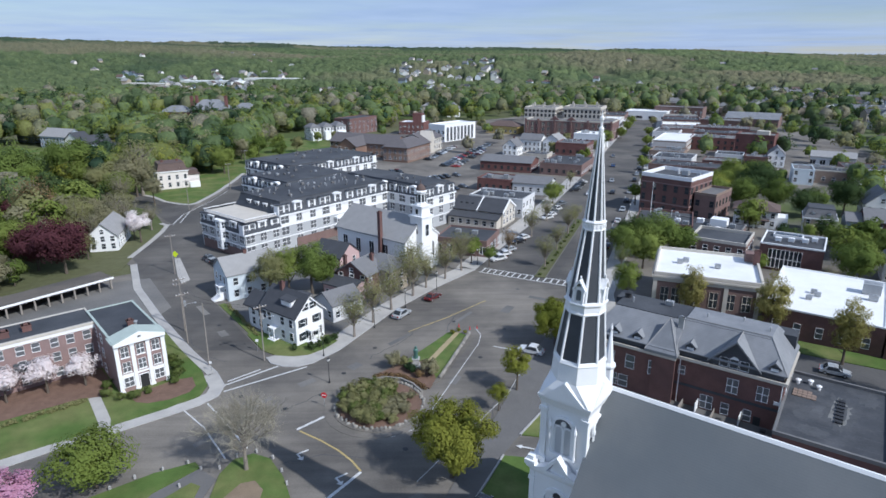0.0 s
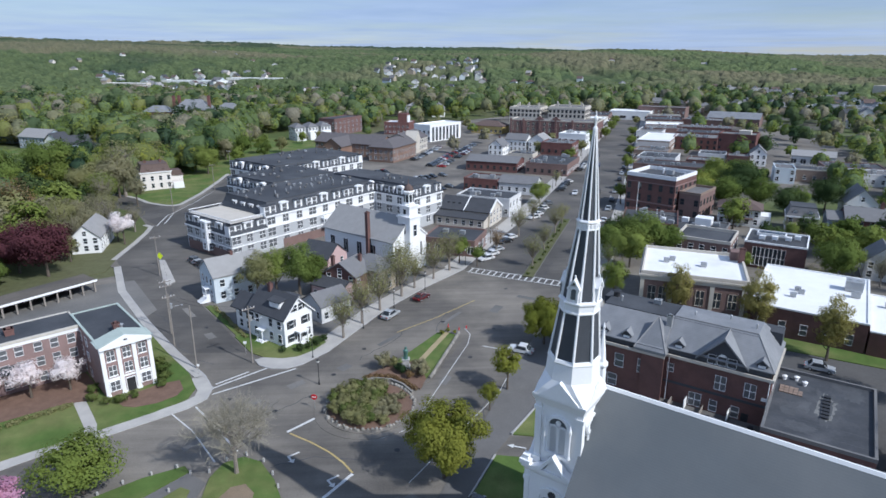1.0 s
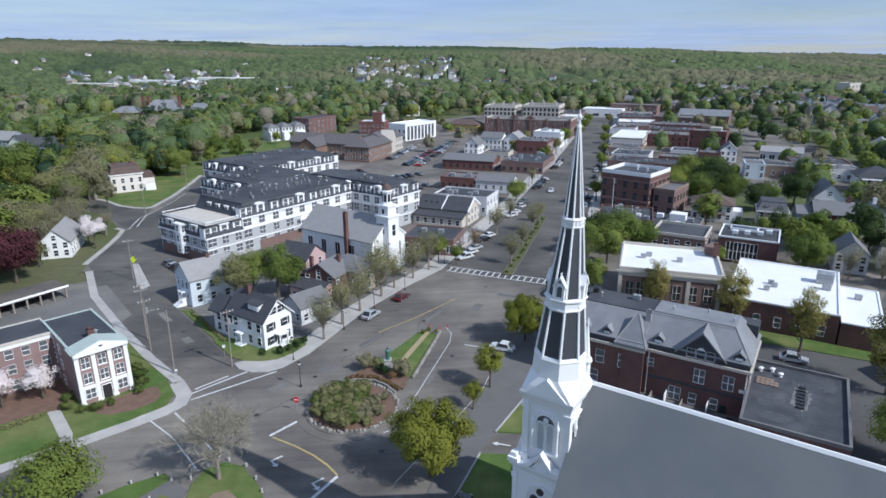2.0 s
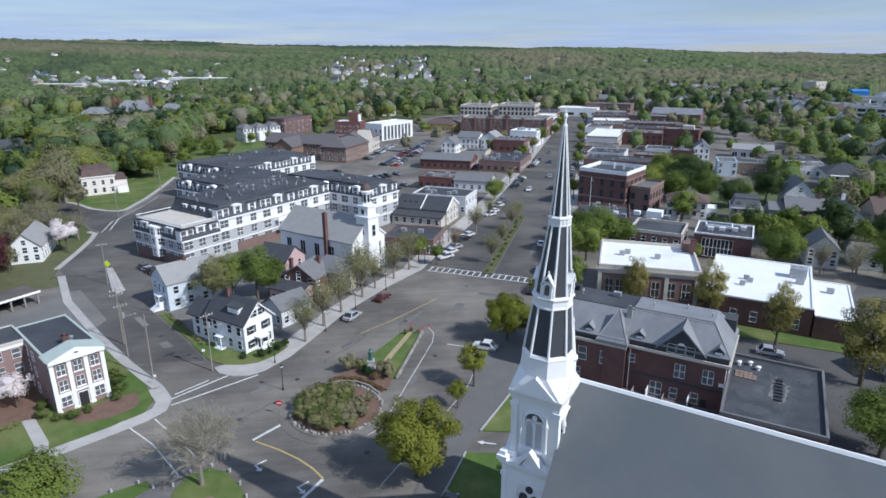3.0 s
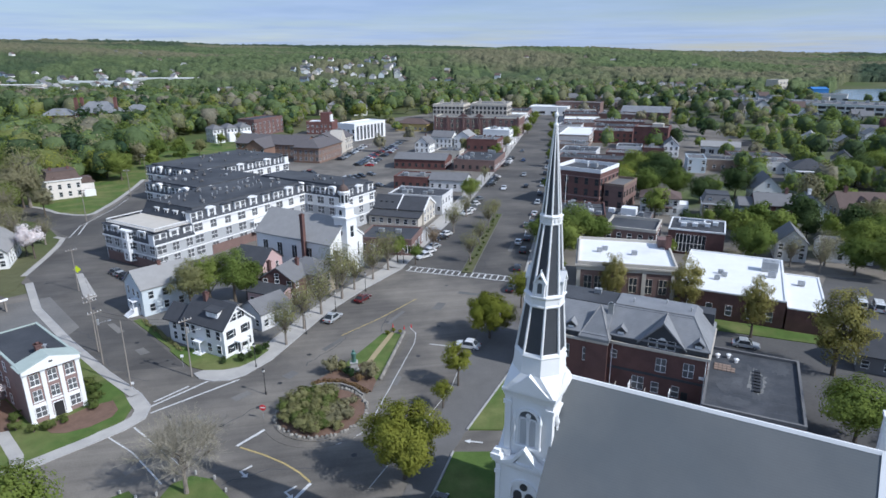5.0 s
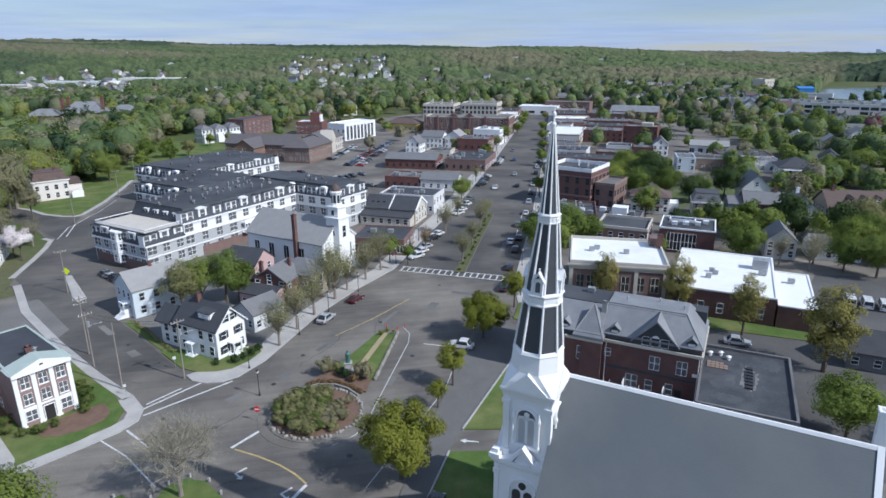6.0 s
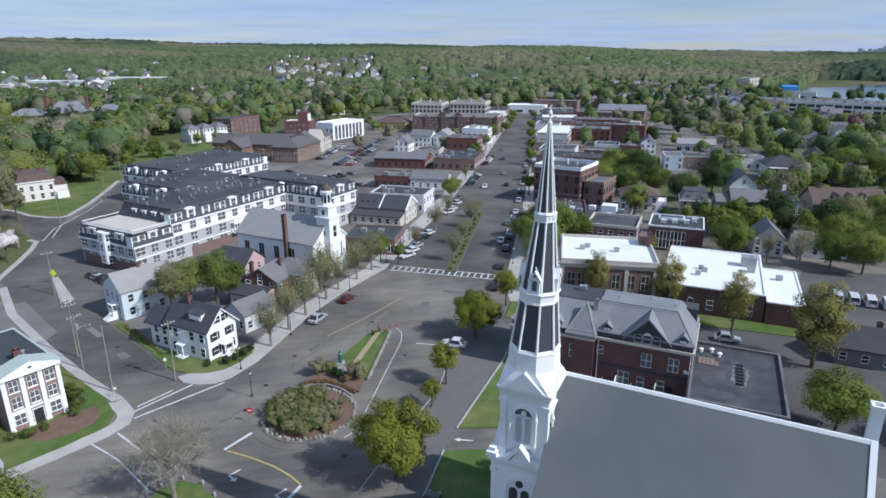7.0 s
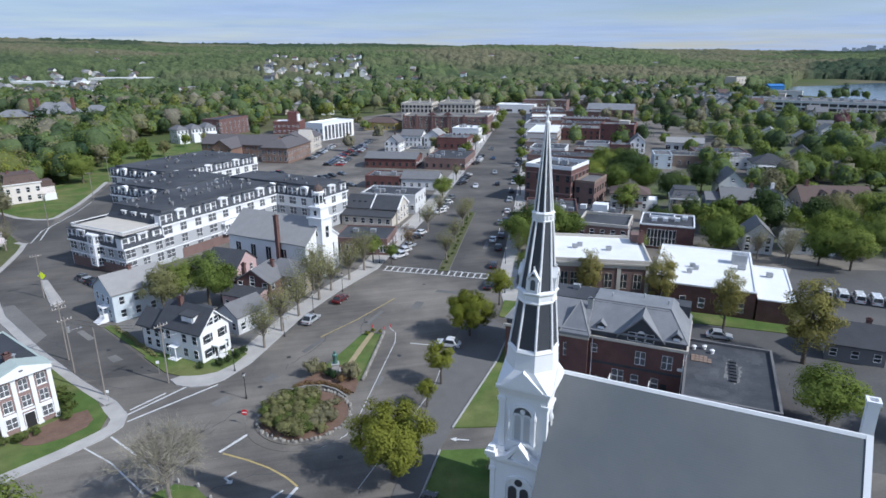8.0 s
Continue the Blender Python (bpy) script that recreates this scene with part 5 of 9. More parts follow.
for z, k in ((24.9, 2.42), (25.6, 2.35), (26.5, 2.12), (26.6, 2.12), (28.3, 2.0)):
    c = {24.9: 0.15, 25.6: 0.5, 26.5: 0.828, 26.6: 0.828, 28.3: 0.828}[z]
    q = k * c * 0.5
    q = k * (1 - c * 0.5 * 1.1716 / 1.0) if c < 0.8 else k * 0.4142
    rr.append([(-q, -k, z), (q, -k, z), (k, -q, z), (k, q, z), (q, k, z), (-q, k, z), (-k, q, z), (-k, -q, z)])
loft(bm, rr)
spire = part("spire", bm, white_paint, church, "slender octagonal spire of grey slate with white ribs")
bm = bm_new()
loft(bm, [octa(1.88, 28.2), octa(1.42, 32.7), octa(0.72, 39.5), octa(0.07, 47.4)])
part("spire_shaft", bm, slate_dark, spire)
for k in range(8):
    a = math.pi / 8 + k * math.pi / 4
    bm = bm_new()
    c = 1 / math.cos(math.pi / 8)
    zs = ((1.92, 28.2), (1.44, 32.7), (0.74, 39.5), (0.1, 47.3))
    for (r0, z0), (r1, z1) in zip(zs, zs[1:]):
        tube(bm, (r0 * c * math.cos(a), r0 * c * math.sin(a), z0), (r1 * c * math.cos(a), r1 * c * math.sin(a), z1), 0.13 if z0 < 39 else 0.095, 0.11 if z0 < 32 else (0.095 if z0 < 39 else 0.045), 6)
    part("rib", bm, white_paint, spire)
for z0, prof in ((28.0, ((2.02, 0), (2.08, 0.12), (1.98, 0.35), (1.9, 0.4))), (32.4, ((1.52, 0), (1.6, 0.12), (1.52, 0.3), (1.52, 0.75), (1.66, 0.9), (1.66, 1.02), (1.42, 1.12))),
                 (39.3, ((0.8, 0), (0.86, 0.1), (0.8, 0.2), (0.8, 0.55), (0.9, 0.66), (0.88, 0.76), (0.72, 0.84)))):
    bm = bm_new()
    loft(bm, [octa(r, z0 + dz) for r, dz in prof])
    part("band", bm, white_paint, spire, "white moulded ring")
for k in range(8):
    # blind medallions on the middle ring, small square lights on the upper one
    a = k * math.pi / 4
    bm = bm_new()
    for s in (-0.3, 0.0, 0.3):
        box(bm, s - 0.06, -0.86, 39.52, s + 0.06, -0.78, 39.8) if abs(s) > 0.1 else box(bm, -0.09, -0.86, 39.5, 0.09, -0.78, 39.84)
    part("panel", bm, white_paint, spire, m=pose(0, 0, 0, 0, 0, 45 * k))
for k in range(4):
    m = pose(0, 0, 0, 0, 0, 90 * k)
    bm = bm_new()
    for s in (-1, 1):
        box(bm, s * 0.36 - 0.09, -1.62, 33.5, s * 0.36 + 0.09, -1.2, 34.6)
    pr = [(-0.55, 34.5), (0, 35.25), (0.55, 34.5), (0.55, 34.68), (0, 35.5), (-0.55, 34.68)]
    loft(bm, [[(a, y, z) for a, z in pr] for y in (-1.68, -1.05)])
    box(bm, -0.36, -1.5, 33.5, 0.36, -1.1, 34.85)
    box(bm, -0.05, -1.5, 35.35, 0.05, -1.35, 35.75)
    lu = part("lucarne", bm, white_paint, spire, "small white gabled lucarne", m)
    # Dark sheet stands for the shade inside the lucarne opening.
    bm = bm_new()
    arched(bm, 0.4, 33.7, 34.4, -1.53, 0.06, 8)
    part("shade", bm, lattice_dark, lu)
bm = bm_new()
loft(bm, [ring(8, r, z) for r, z in ((0.1, 47.0), (0.2, 47.1), (0.2, 47.2), (0.09, 47.35), (0.09, 47.7), (0.17, 47.85), (0.17, 48.0), (0.06, 48.15), (0.03, 48.5))])
part("finial", bm, white_paint, spire)
# the old steeple has bent a little in its upper half
for q in [spire] + list(spire.children_recursive):
    back = q.matrix_basis.inverted()
    done = q.data.get("bent")
    if done:
        continue
    q.data["bent"] = True
    for v in q.data.vertices:
        p = q.matrix_basis @ v.co if q is not spire else v.co.copy()
        k = min(1.0, max(0.0, (p.z - 27.0) / 12.5))
        v.co = (back @ (p + Vector((0.38, 0.22, 0)) * k)) if q is not spire else p + Vector((0.38, 0.22, 0)) * k
# turret at the far corner of the front
bm = bm_new()
box(bm, -2.1, 9.5, -0.2, 2.4, 11.1, 18.6)
loft(bm, [ring(8, r, z, -1.4, 10.3) for r, z in ((0.95, 18.6), (0.95, 19.2), (0.6, 19.9), (0.58, 22.2), (0.74, 22.45), (0.74, 22.6), (0.5, 22.9), (0.1, 26.4), (0.15, 26.55), (0.03, 27.1))])
part("pinnacle", bm, white_paint, church, "white corner pinnacle")

# unseen wing beyond the tower at the front, added to shade the lawn
bm = bm_new()
loft(bm, [[(x, y, z) for y, z in ((9.2, -0.3), (16.4, -0.3), (16.4, 14.2), (12.8, 17.2), (9.2, 14.2))] for x in (-2.4, 4.4)])
part("side_wing", bm, white_clap, church, "unseen white wing added to shade the lawn")
bm = bm_new()
loft(bm, [[(x, y, z) for y, z in ((8.9, 13.95), (12.8, 17.2), (16.7, 13.95), (16.7, 14.2), (12.8, 17.5), (8.9, 14.2))] for x in (-2.7, 4.6)])
part("wing_roof", bm, church_slate, church)

# nave
RY, RZ, EZ, X0, X1 = 1.9, 25.15, 12.6, 2.0, 25.4
HALF = (RZ - EZ) / 1.2
bm = bm_new()
pr = [(RY - HALF + 0.5, -0.3), (RY + HALF - 0.5, -0.3), (RY + HALF - 0.5, EZ), (RY, RZ - 0.6), (RY - HALF + 0.5, EZ)]
loft(bm, [[(x, y, z) for y, z in pr] for x in (X0, X1 - 0.4)])
nave = part("nave", bm, white_clap, church, "white clapboard nave")
for s in (-1, 1):
    bm = bm_new()
    pr = [(0, RZ), (s * HALF, EZ), (s * HALF, EZ - 0.35), (0, RZ - 0.4)]
    loft(bm, [[(x, RY + y, z) for y, z in pr] for x in (X0, X1 - 0.12)])
    part("roof", bm, church_slate, nave, "grey slate roof slope")
    bm = bm_new()
    pr = [(0, RZ + 0.12), (s * (HALF + 0.25), EZ - 0.18), (s * (HALF + 0.25), EZ - 0.6), (0, RZ - 0.45)]
    loft(bm, [[(x, RY + y, z) for y, z in pr] for x in (X1 - 0.14, X1 + 0.32)])
    part("bargeboard", bm, white_paint, nave)
bm = bm_new()
loft(bm, [[(x, RY + y, RZ + z) for y, z in ((-0.2, -0.2), (-0.07, 0.08), (0.07, 0.08), (0.2, -0.2))] for x in (X0, X1 - 0.15)])
part("ridge_cap", bm, white_paint, nave, "white ridge capping")
for i in range(5):
    bm = bm_new()
    box(bm, 5.5 + i * 4.2, RY - HALF + 0.35, 3.0, 6.9 + i * 4.2, RY - HALF + 0.52, 9.5)
    fr = part("window", bm, white_paint, nave)
    bm = bm_new()
    box(bm, 5.65 + i * 4.2, RY - HALF + 0.31, 3.2, 6.75 + i * 4.2, RY - HALF + 0.4, 9.3)
    part("pane", bm, glass, fr)
bm = bm_new()
box(bm, X1 + 0.0, RY + 2.2, 14, X1 + 0.8, RY + 3.0, 26.6)
box(bm, X1 - 0.1, RY + 2.1, 26.6, X1 + 0.9, RY + 2.3, 26.9)
box(bm, X1 - 0.1, RY + 2.9, 26.6, X1 + 0.9, RY + 3.1, 26.9)
box(bm, X1 - 0.1, RY + 2.3, 26.6, X1 + 0.1, RY + 2.9, 26.9)
box(bm, X1 + 0.7, RY + 2.3, 26.6, X1 + 0.9, RY + 2.9, 26.9)
part("chimney", bm, white_paint, church, "white painted brick chimney")


def sh(ob, face, u, z, w, h, out=0.0):
    """A pair of dark shutters beside a window."""
    for s in (-1, 1):
        bm = bm_new()
        box(bm, -0.22, -0.08, 0, 0.22, 0.01, h)
        part("shutter", bm, dark_metal, ob, m=face_pose(ob, face, u + s * (w / 2 + 0.34), z, out))


def band(ob, z0, z1, out, mat, name="cornice"):
    w, d = ob["w"], ob["d"]
    bm = bm_new()
    for b in ((-out, -out, w + out, 0.0), (-out, d, w + out, d + out), (-out, 0.0, 0.0, d), (w, 0.0, w + out, d)):
        box(bm, b[0], b[1], z0, b[2], b[3], z1)
    return part(name, bm, mat, ob)


# ---- brick hall with a white pilastered front ----
hall = building("brick_hall", "brown brick three storey hall with white pilasters and green copper edging", "building", -49.5, 89.2, 39, 7.7, 17.4, 9.0, brick_pink, "flat", tar, parapet=0.2, cap=copper)
bm = bm_new()
box(bm, -34, 11.9, -0.3, 0, 19.6, 8.7)
wing = part("wing", bm, brick_pink, hall)
bm = bm_new()
box(bm, -33.7, 12.2, 8.7, 0.2, 19.3, 8.92)
part("roof", bm, tar, hall)
for b in ((-34.25, 11.65, 8.6, 0.0, 12.2, 8.98), (-34.25, 19.3, 8.5, 0.2, 19.9, 8.98), (-34.25, 12.2, 8.5, -33.7, 19.3, 8.98), (0.0, 17.5, 8.5, 0.3, 19.9, 8.98)):
    boxpart("gutter", limestone, hall, *b)
boxpart("cornice", white_paint, hall, -34.1, 11.75, 8.0, 0.0, 11.9, 8.6)
bm = bm_new()
loft(bm, [[(-0.35, y, 9.05), (8.05, y, 9.05), (3.85, y, 10.3)] for y in (-0.5, 3.0)])
part("pediment_roof", bm, copper, hall, "pale green copper pediment roof")
bm = bm_new()
loft(bm, [[(-0.1, y, 8.5), (7.8, y, 8.5), (7.8, y, 8.95), (3.85, y, 10.3), (-0.1, y, 8.95)] for y in (-0.62, -0.02)])
ped = part("pediment", bm, white_paint, hall, "white wooden pediment")
boxpart("oval_vent", dark_metal, ped, 3.6, -0.66, 9.4, 4.1, -0.6, 9.62)
for x in (0.05, 2.42, 4.78, 7.15):
    bm = bm_new()
    box(bm, x - 0.05, -0.2, 0.2, x + 0.55, 0.0, 8.5)
    box(bm, x - 0.13, -0.28, 0.0, x + 0.63, 0.0, 0.5)
    box(bm, x - 0.11, -0.26, 8.1, x + 0.61, 0.0, 8.5)
    part("pilaster", bm, white_paint, hall)
boxpart("string_course", white_paint, hall, 0.6, -0.06, 2.9, 7.1, 0.0, 3.25)
for i, x in enumerate((1.5, 3.87, 6.23)):
    for z in (3.75, 6.35):
        win(hall, "f", x, z, 0.95, 1.5, True, "blindcross")
        boxpart("sill_panel", white_paint, hall, x - 0.7, -0.07, z - 0.32, x + 0.7, 0.0, z - 0.14)
    if i != 1:
        boxpart("front_panel", white_paint, hall, x - 0.85, -0.05, 0.9, x + 0.85, 0.0, 2.9)
        win(hall, "f", x, 1.15, 1.2, 1.4, True, "blindcross", out=0.05)
door(hall, "f", 3.87, 0.2, 1.3, 2.3)
for i in range(6):
    for z in (1.0, 3.8, 6.5):
        win(hall, "r", 1.6 + i * 2.5, z, 0.9, 1.4, True, "blind")
for z in (1.0, 3.8, 6.5):
    win(hall, "l", 6.0, z, 0.9, 1.4, True, "blind")
    win(hall, "l", 9.4, z, 0.9, 1.4, True, "blind")
for i in range(12):
    for z in (1.0, 3.7, 6.3):
        o = win(hall, "f", 0, z, 0.95, 1.4, True, "blind")
        o.matrix_basis = pose(-1.4 - i * (2.5 if i % 2 else 2.42), 11.9, z)
bm = bm_new()
loft(bm, [[(x, 11.9, 5.0), (x, 10.9, 4.2), (x, 10.9, 3.8), (x, 11.9, 3.8)] for x in (-12.4, -9.4)])
part("awning", bm, awning_mat, hall, "dark canvas awning")
for x, y in ((-12.5, 14.6), (-9.3, 15.4)):
    chimney(hall, x, y, 8.8, 10.0, 1.3)
chimney(hall, 4.0, 4.6, 9.0, 10.6, 0.9)
vent_pipe(hall, 4.7, 4.3, 9.0, 1.2, 0.25)

# ---- row of open garages behind the hall ----
gar = thing("garage_row", "long low open-fronted row of wooden garages with white fascia", "garage", pose(-90.6, 117.0, 0, 0, 0, 51))
gar["w"], gar["d"] = 27, 6
FOOT.append((-90.6, 117.0, 51, 27, 6))
boxpart("roof", tar_brown, gar, -14.3, -0.3, 2.75, 27.3, 6.3, 2.95)
boxpart("fascia", white_paint, gar, -14.3, -0.36, 2.55, 27.3, -0.3, 3.05)
boxpart("back_wall", brick_brown, gar, -14, 5.8, -0.2, 27, 6, 2.75)
for i in range(16):
    boxpart("post", wood_pole, gar, -14 + i * 2.7, -0.1, -0.2, -13.65 + i * 2.7, 0.2, 2.75)

# ---- white corner house ----
wh = building("white_house", "white clapboard house with dark roof and black shutters", "house", -24.2, 105.5, 50, 6.8, 10.2, 6.0, white_clap, "gable", shingle_dark, 3.3, "y", over=0.45)
bm = bm_new()
gable_walls(bm, 4.6, 5.2, 4.9, 2.3, "y")
bmesh.ops.translate(bm, verts=bm.verts, vec=(0.5, 10.2, 0))
rear = part("rear_wing", bm, white_clap, wh)
bm = bm_new()
gable_roof(bm, 5.2, 6.0, 4.9, 2.3, "y", 0.35, 0.2, 0.1, 9.8)
part("roof", bm, shingle_dark, rear)
for z in (0.9, 3.6):
    for x in (1.7, 5.1):
        win(wh, "f", x, z, 0.95, 1.45, True)
        sh(wh, "f", x, z, 0.95, 1.45)
    for y in (1.4, 3.9, 7.9, 9.4) if z > 2 else (1.4, 3.9, 8.4):
        win(wh, "l", 10.2 - y, z, 0.85, 1.4, True)
for x in (2.75, 4.05):
    win(wh, "f", x, 6.7, 0.8, 1.1, True)
sh(wh, "f", 3.4, 6.7, 2.2, 1.1)
for y in (11.6, 13.8):
    for z in (0.9, 3.0):
        o = win(wh, "l", 1.0, z, 0.8, 1.3, True)
        o.matrix_basis = pose(0.5, y, z, 0, 0, -90)
door(wh, "f", 3.4, 0.2)
bm = bm_new()
box(bm, 2.3, -1.5, 2.55, 4.5, 0.0, 2.75)
box(bm, 2.2, -1.6, 2.75, 4.6, 0.0, 2.9)
for x in (2.4, 4.2):
    box(bm, x, -1.45, 0, x + 0.2, -1.25, 2.55)
box(bm, 2.2, -1.6, -0.1, 4.6, 0, 0.25)
part("portico", bm, white_paint, wh, "small white front portico")
bm = bm_new()
box(bm, -1.3, 5.2, 2.5, 0, 7.0, 2.68)
for y in (5.3, 6.75):
    box(bm, -1.2, y, 0, -1.05, y + 0.15, 2.5)
box(bm, -1.5, 5.1, -0.1, 0, 7.1, 0.3)
part("side_porch", bm, white_paint, wh, "white side porch")
# wide wall dormers under low sheds
for turn, x in ((-90, 0.95), (90, 5.85)):
    bm = bm_new()
    loft(bm, [[(a, y, z) for y, z in ((0.0, -0.4), (0.0, 1.55), (2.4, 1.95), (2.4, -0.4))] for a in (-1.5, 1.5)])
    dm = part("dormer", bm, white_clap, wh, m=pose(x, 3.6, 6.75, 0, 0, turn))
    bm = bm_new()
    loft(bm, [[(a, y, z) for y, z in ((-0.3, 1.5), (2.5, 1.98), (2.5, 2.14), (-0.3, 1.66))] for a in (-1.75, 1.75)])
    part("dormer_roof", bm, shingle_dark, dm)
    for u in (-0.7, 0.7):
        fr, pn = win_mesh(0.8, 1.0, True, "")
        o = new("window", fr)
        o.parent = dm
        o.matrix_basis = pose(u, 0, 0.25)
chimney(wh, 3.1, 7.2, 8.0, 10.6, 0.75)
chimney(wh, 4.6, 9.4, 7.2, 9.6, 0.6, tar_grey)
bm = bm_new()
for sx in (-1, 1):
    loft(bm, [[(3.4 + sx * a, y, z) for a, z in ((0.05, 9.28), (3.9, 5.5), (3.9, 5.25), (0.05, 9.0))] for y in (-0.5, -0.42)])
part("bargeboard", bm, white_paint, wh)

# ---- pale blue house by the side road ----
bh = building("blue_house", "pale blue clapboard house with weathered grey roof", "house", -43.6, 128.6, 36, 11.5, 9.0, 6.1, blue_clap, "gable", shingle_pale, 3.0, "x", over=0.3)
for z in (1.0, 3.8):
    for x in (1.8, 4.8, 8.0):
        win(bh, "f", x, z, 0.85, 1.4, True)
    for y in (2.0, 4.6, 7.0):
        win(bh, "l", y, z, 0.85, 1.4, True)
porch = boxpart("porch", white_paint, bh, -1.3, 2.0, -0.1, 0, 4.2, 1.0, label="white porch with steps")
for i in range(5):
    boxpart("step", white_paint, porch, -1.6 - i * 0.3, 2.0, -0.1, -1.3 - i * 0.3, 4.2, 0.85 - i * 0.17)
for y in (2.0, 4.1):
    boxpart("rail", white_paint, porch, -1.28, y, 1.0, 0, y + 0.08, 1.9)
    boxpart("post", white_paint, porch, -1.4, y, 1.0, -1.28, y + 0.12, 3.1)
boxpart("canopy", white_paint, porch, -1.5, 1.9, 3.1, 0, 4.3, 3.3)
chimney(bh, 6.0, 4.5, 8.4, 10.0, 0.7)

# ---- the long mansard apartment block ----
hotel = thing("apartment_block", "long grey clapboard apartment block with dark mansard roofs and white trim", "building", pose(-47.6, 158.4, 0, 0, 0, 48))
FOOT.append((-47.6, 158.4, 48, 60, 50))
FOOT.append((-47.6 + 50 * 0.669 - 48 * 0.743, 158.4 + 50 * 0.743 + 48 * 0.669, 48, 45, 32))


def block(x0, y0, x1, y1, h, rise, ins, faces, floors, wall=grey_clap, upper=None, step=4.5, arch=True):
    """One range of the block: walls, floor bands, mansard with dormers on the faces named."""
    w, d = x1 - x0, y1 - y0
    ob = new("range")
    ob.parent = hotel
    ob.matrix_basis = pose(x0, y0, 0)
    ob["w"], ob["d"] = w, d
    bm = bm_new()
    box(bm, 0, 0, -0.3, w, d, h if upper is None else h - 3.2)
    part("wall", bm, wall, ob)
    if upper:
        boxpart("upper_wall", upper, ob, 0, 0, h - 3.2, w, d, h)
    bm = bm_new()
    mansard(bm, w, d, h, rise, ins, 0.25)
    part("roof", bm, slate_dark, ob)
    boxpart("roof_deck", tar, ob, ins - 0.05, ins - 0.05, h + rise, w - ins + 0.05, d - ins + 0.05, h + rise + 0.2)
    for z in [h] + [h - 3.2 * k for k in range(1, floors)]:
        band(ob, z - (0.35 if z == h else 0.18), z + (0.1 if z == h else 0.08), 0.35 if z == h else 0.12, white_paint, "trim_band")
    for fc in faces:
        ln = w if fc in "fb" else d
        n = max(2, int((ln - 2.4) / step) + 1)
        st = (ln - 3.2) / (n - 1)
        for i in range(n):
            u = 1.6 + i * st
            for k in range(floors):
                win(ob, fc, u, h - 3.2 * (k + 1) + 0.9, 1.5 if i % 3 else 2.2, 1.75, style="hood")
            q = face_pose(ob, fc, u, h + 0.3, -0.12)
            dormer(ob, q.translation.x, q.translation.y, h + 0.2, TURN[fc], 2.7 if i % 3 else 3.9, 2.6, 2.0, white_paint, white_paint if i % 3 == 1 else slate_dark, "arch" if (arch and i % 3) else "flat", False, 1 if i % 3 else 2)
    return ob


terr = block(0, 0.0, 11.4, 22, 6.9, 3.0, 0.5, "fl", 2, step=3.4, arch=False)
boxpart("terrace_deck", limestone, terr, 0.6, 0.6, 10.1, 11.3, 21.4, 10.2, label="pale terrace deck")
bm = bm_new()
for y in (0.7, 21.2):
    box(bm, 0.7, y, 10.85, 11.3, y + 0.12, 11.0)
box(bm, 0.6, 0.7, 10.85, 0.72, 21.3, 11.0)
for i in range(32):
    box(bm, 0.62, 0.8 + i * 0.65, 10.1, 0.72, 0.9 + i * 0.65, 10.85)
for i in range(15):
    box(bm, 0.8 + i * 0.7, 0.72, 10.1, 0.9 + i * 0.68, 0.82, 10.85)
part("balustrade", bm, white_paint, terr, "white terrace balustrade")
bm = bm_new()
for z0, z1, q in ((1.4, 9.3, 0.0), (4.0, 4.3, 0.15), (6.9, 7.2, 0.15), (9.3, 9.7, 0.25)):
    loft(bm, [[(0.6, 8.6 - q, z), (0.6, 13.4 + q, z), (-1.3 - q, 12.2 + q * 0.6, z), (-1.3 - q, 9.8 - q * 0.6, z)] for z in (z0, z1)])
bay = part("bay_window", bm, white_paint, terr, "white three storey bay")
for z in (1.9, 4.8, 7.5):
    for x, y, a in ((-1.3, 11.0, -90), (-0.4, 12.8, -148), (-0.4, 9.2, -32)):
        o = win(terr, "l", 0, z, 0.9, 1.5, style="cross")
        o.matrix_basis = pose(x, y, z, 0, 0, a)
boxpart("basement_front", brick_brown, terr, -0.12, 0.5, -0.3, 0.0, 21.5, 2.6)
block(11.4, 0, 54, 22, 10.1, 3.5, 1.3, "f", 3, upper=white_clap)
m0 = new("range")
m0.parent = hotel
m0.matrix_basis = pose(7.6, 0, 0)
m0["w"], m0["d"] = 46.4, 22
for y in (3.5, 7.5, 11.5, 15.5):
    dormer(m0, 4.35, y, 10.2, -90, 1.6, 2.1, 1.5, white_paint, white_paint, "flat")
boxpart("brick_base", brick_brown, m0, 9.0, -0.12, -0.3, 34.0, 0.0, 2.6)
bm = bm_new()
box(bm, 23.0, -1.6, 5.6, 34.0, 0.0, 6.0)
box(bm, 23.0, -1.6, 2.9, 34.0, 0.0, 3.1)
box(bm, 23.0, -1.5, 6.0, 34.0, -1.4, 6.9)
for i in range(12):
    box(bm, 23.0 + i * 0.98, -1.6, 3.1, 23.2 + i * 0.98, -1.4, 5.6)
part("porch", bm, white_paint, m0, "long white two storey porch")
block(54, -17, 68, 22, 10.1, 3.5, 1.3, "lf", 3, upper=white_clap)
block(30, 22, 58, 47, 10.1, 3.4, 1.3, "fl", 3, upper=white_clap)
block(50, 47, 94, 76, 10.1, 3.4, 1.3, "lfr", 3, upper=white_clap)
rng = np.random.default_rng(8)
for k in range(70):
    bx = ((9.5, 2, 52, 20), (32, 24, 56, 45), (53, 50, 91, 73), (56, -14, 66, 18))[int(rng.choice(4, p=(0.34, 0.26, 0.3, 0.1)))]
    hvac(hotel, float(rng.uniform(bx[0], bx[2])), float(rng.uniform(bx[1] + 2, bx[3])), 13.75, float(rng.uniform(0.4, 1.0)), (tar_grey, steel, tar_grey)[k % 3])
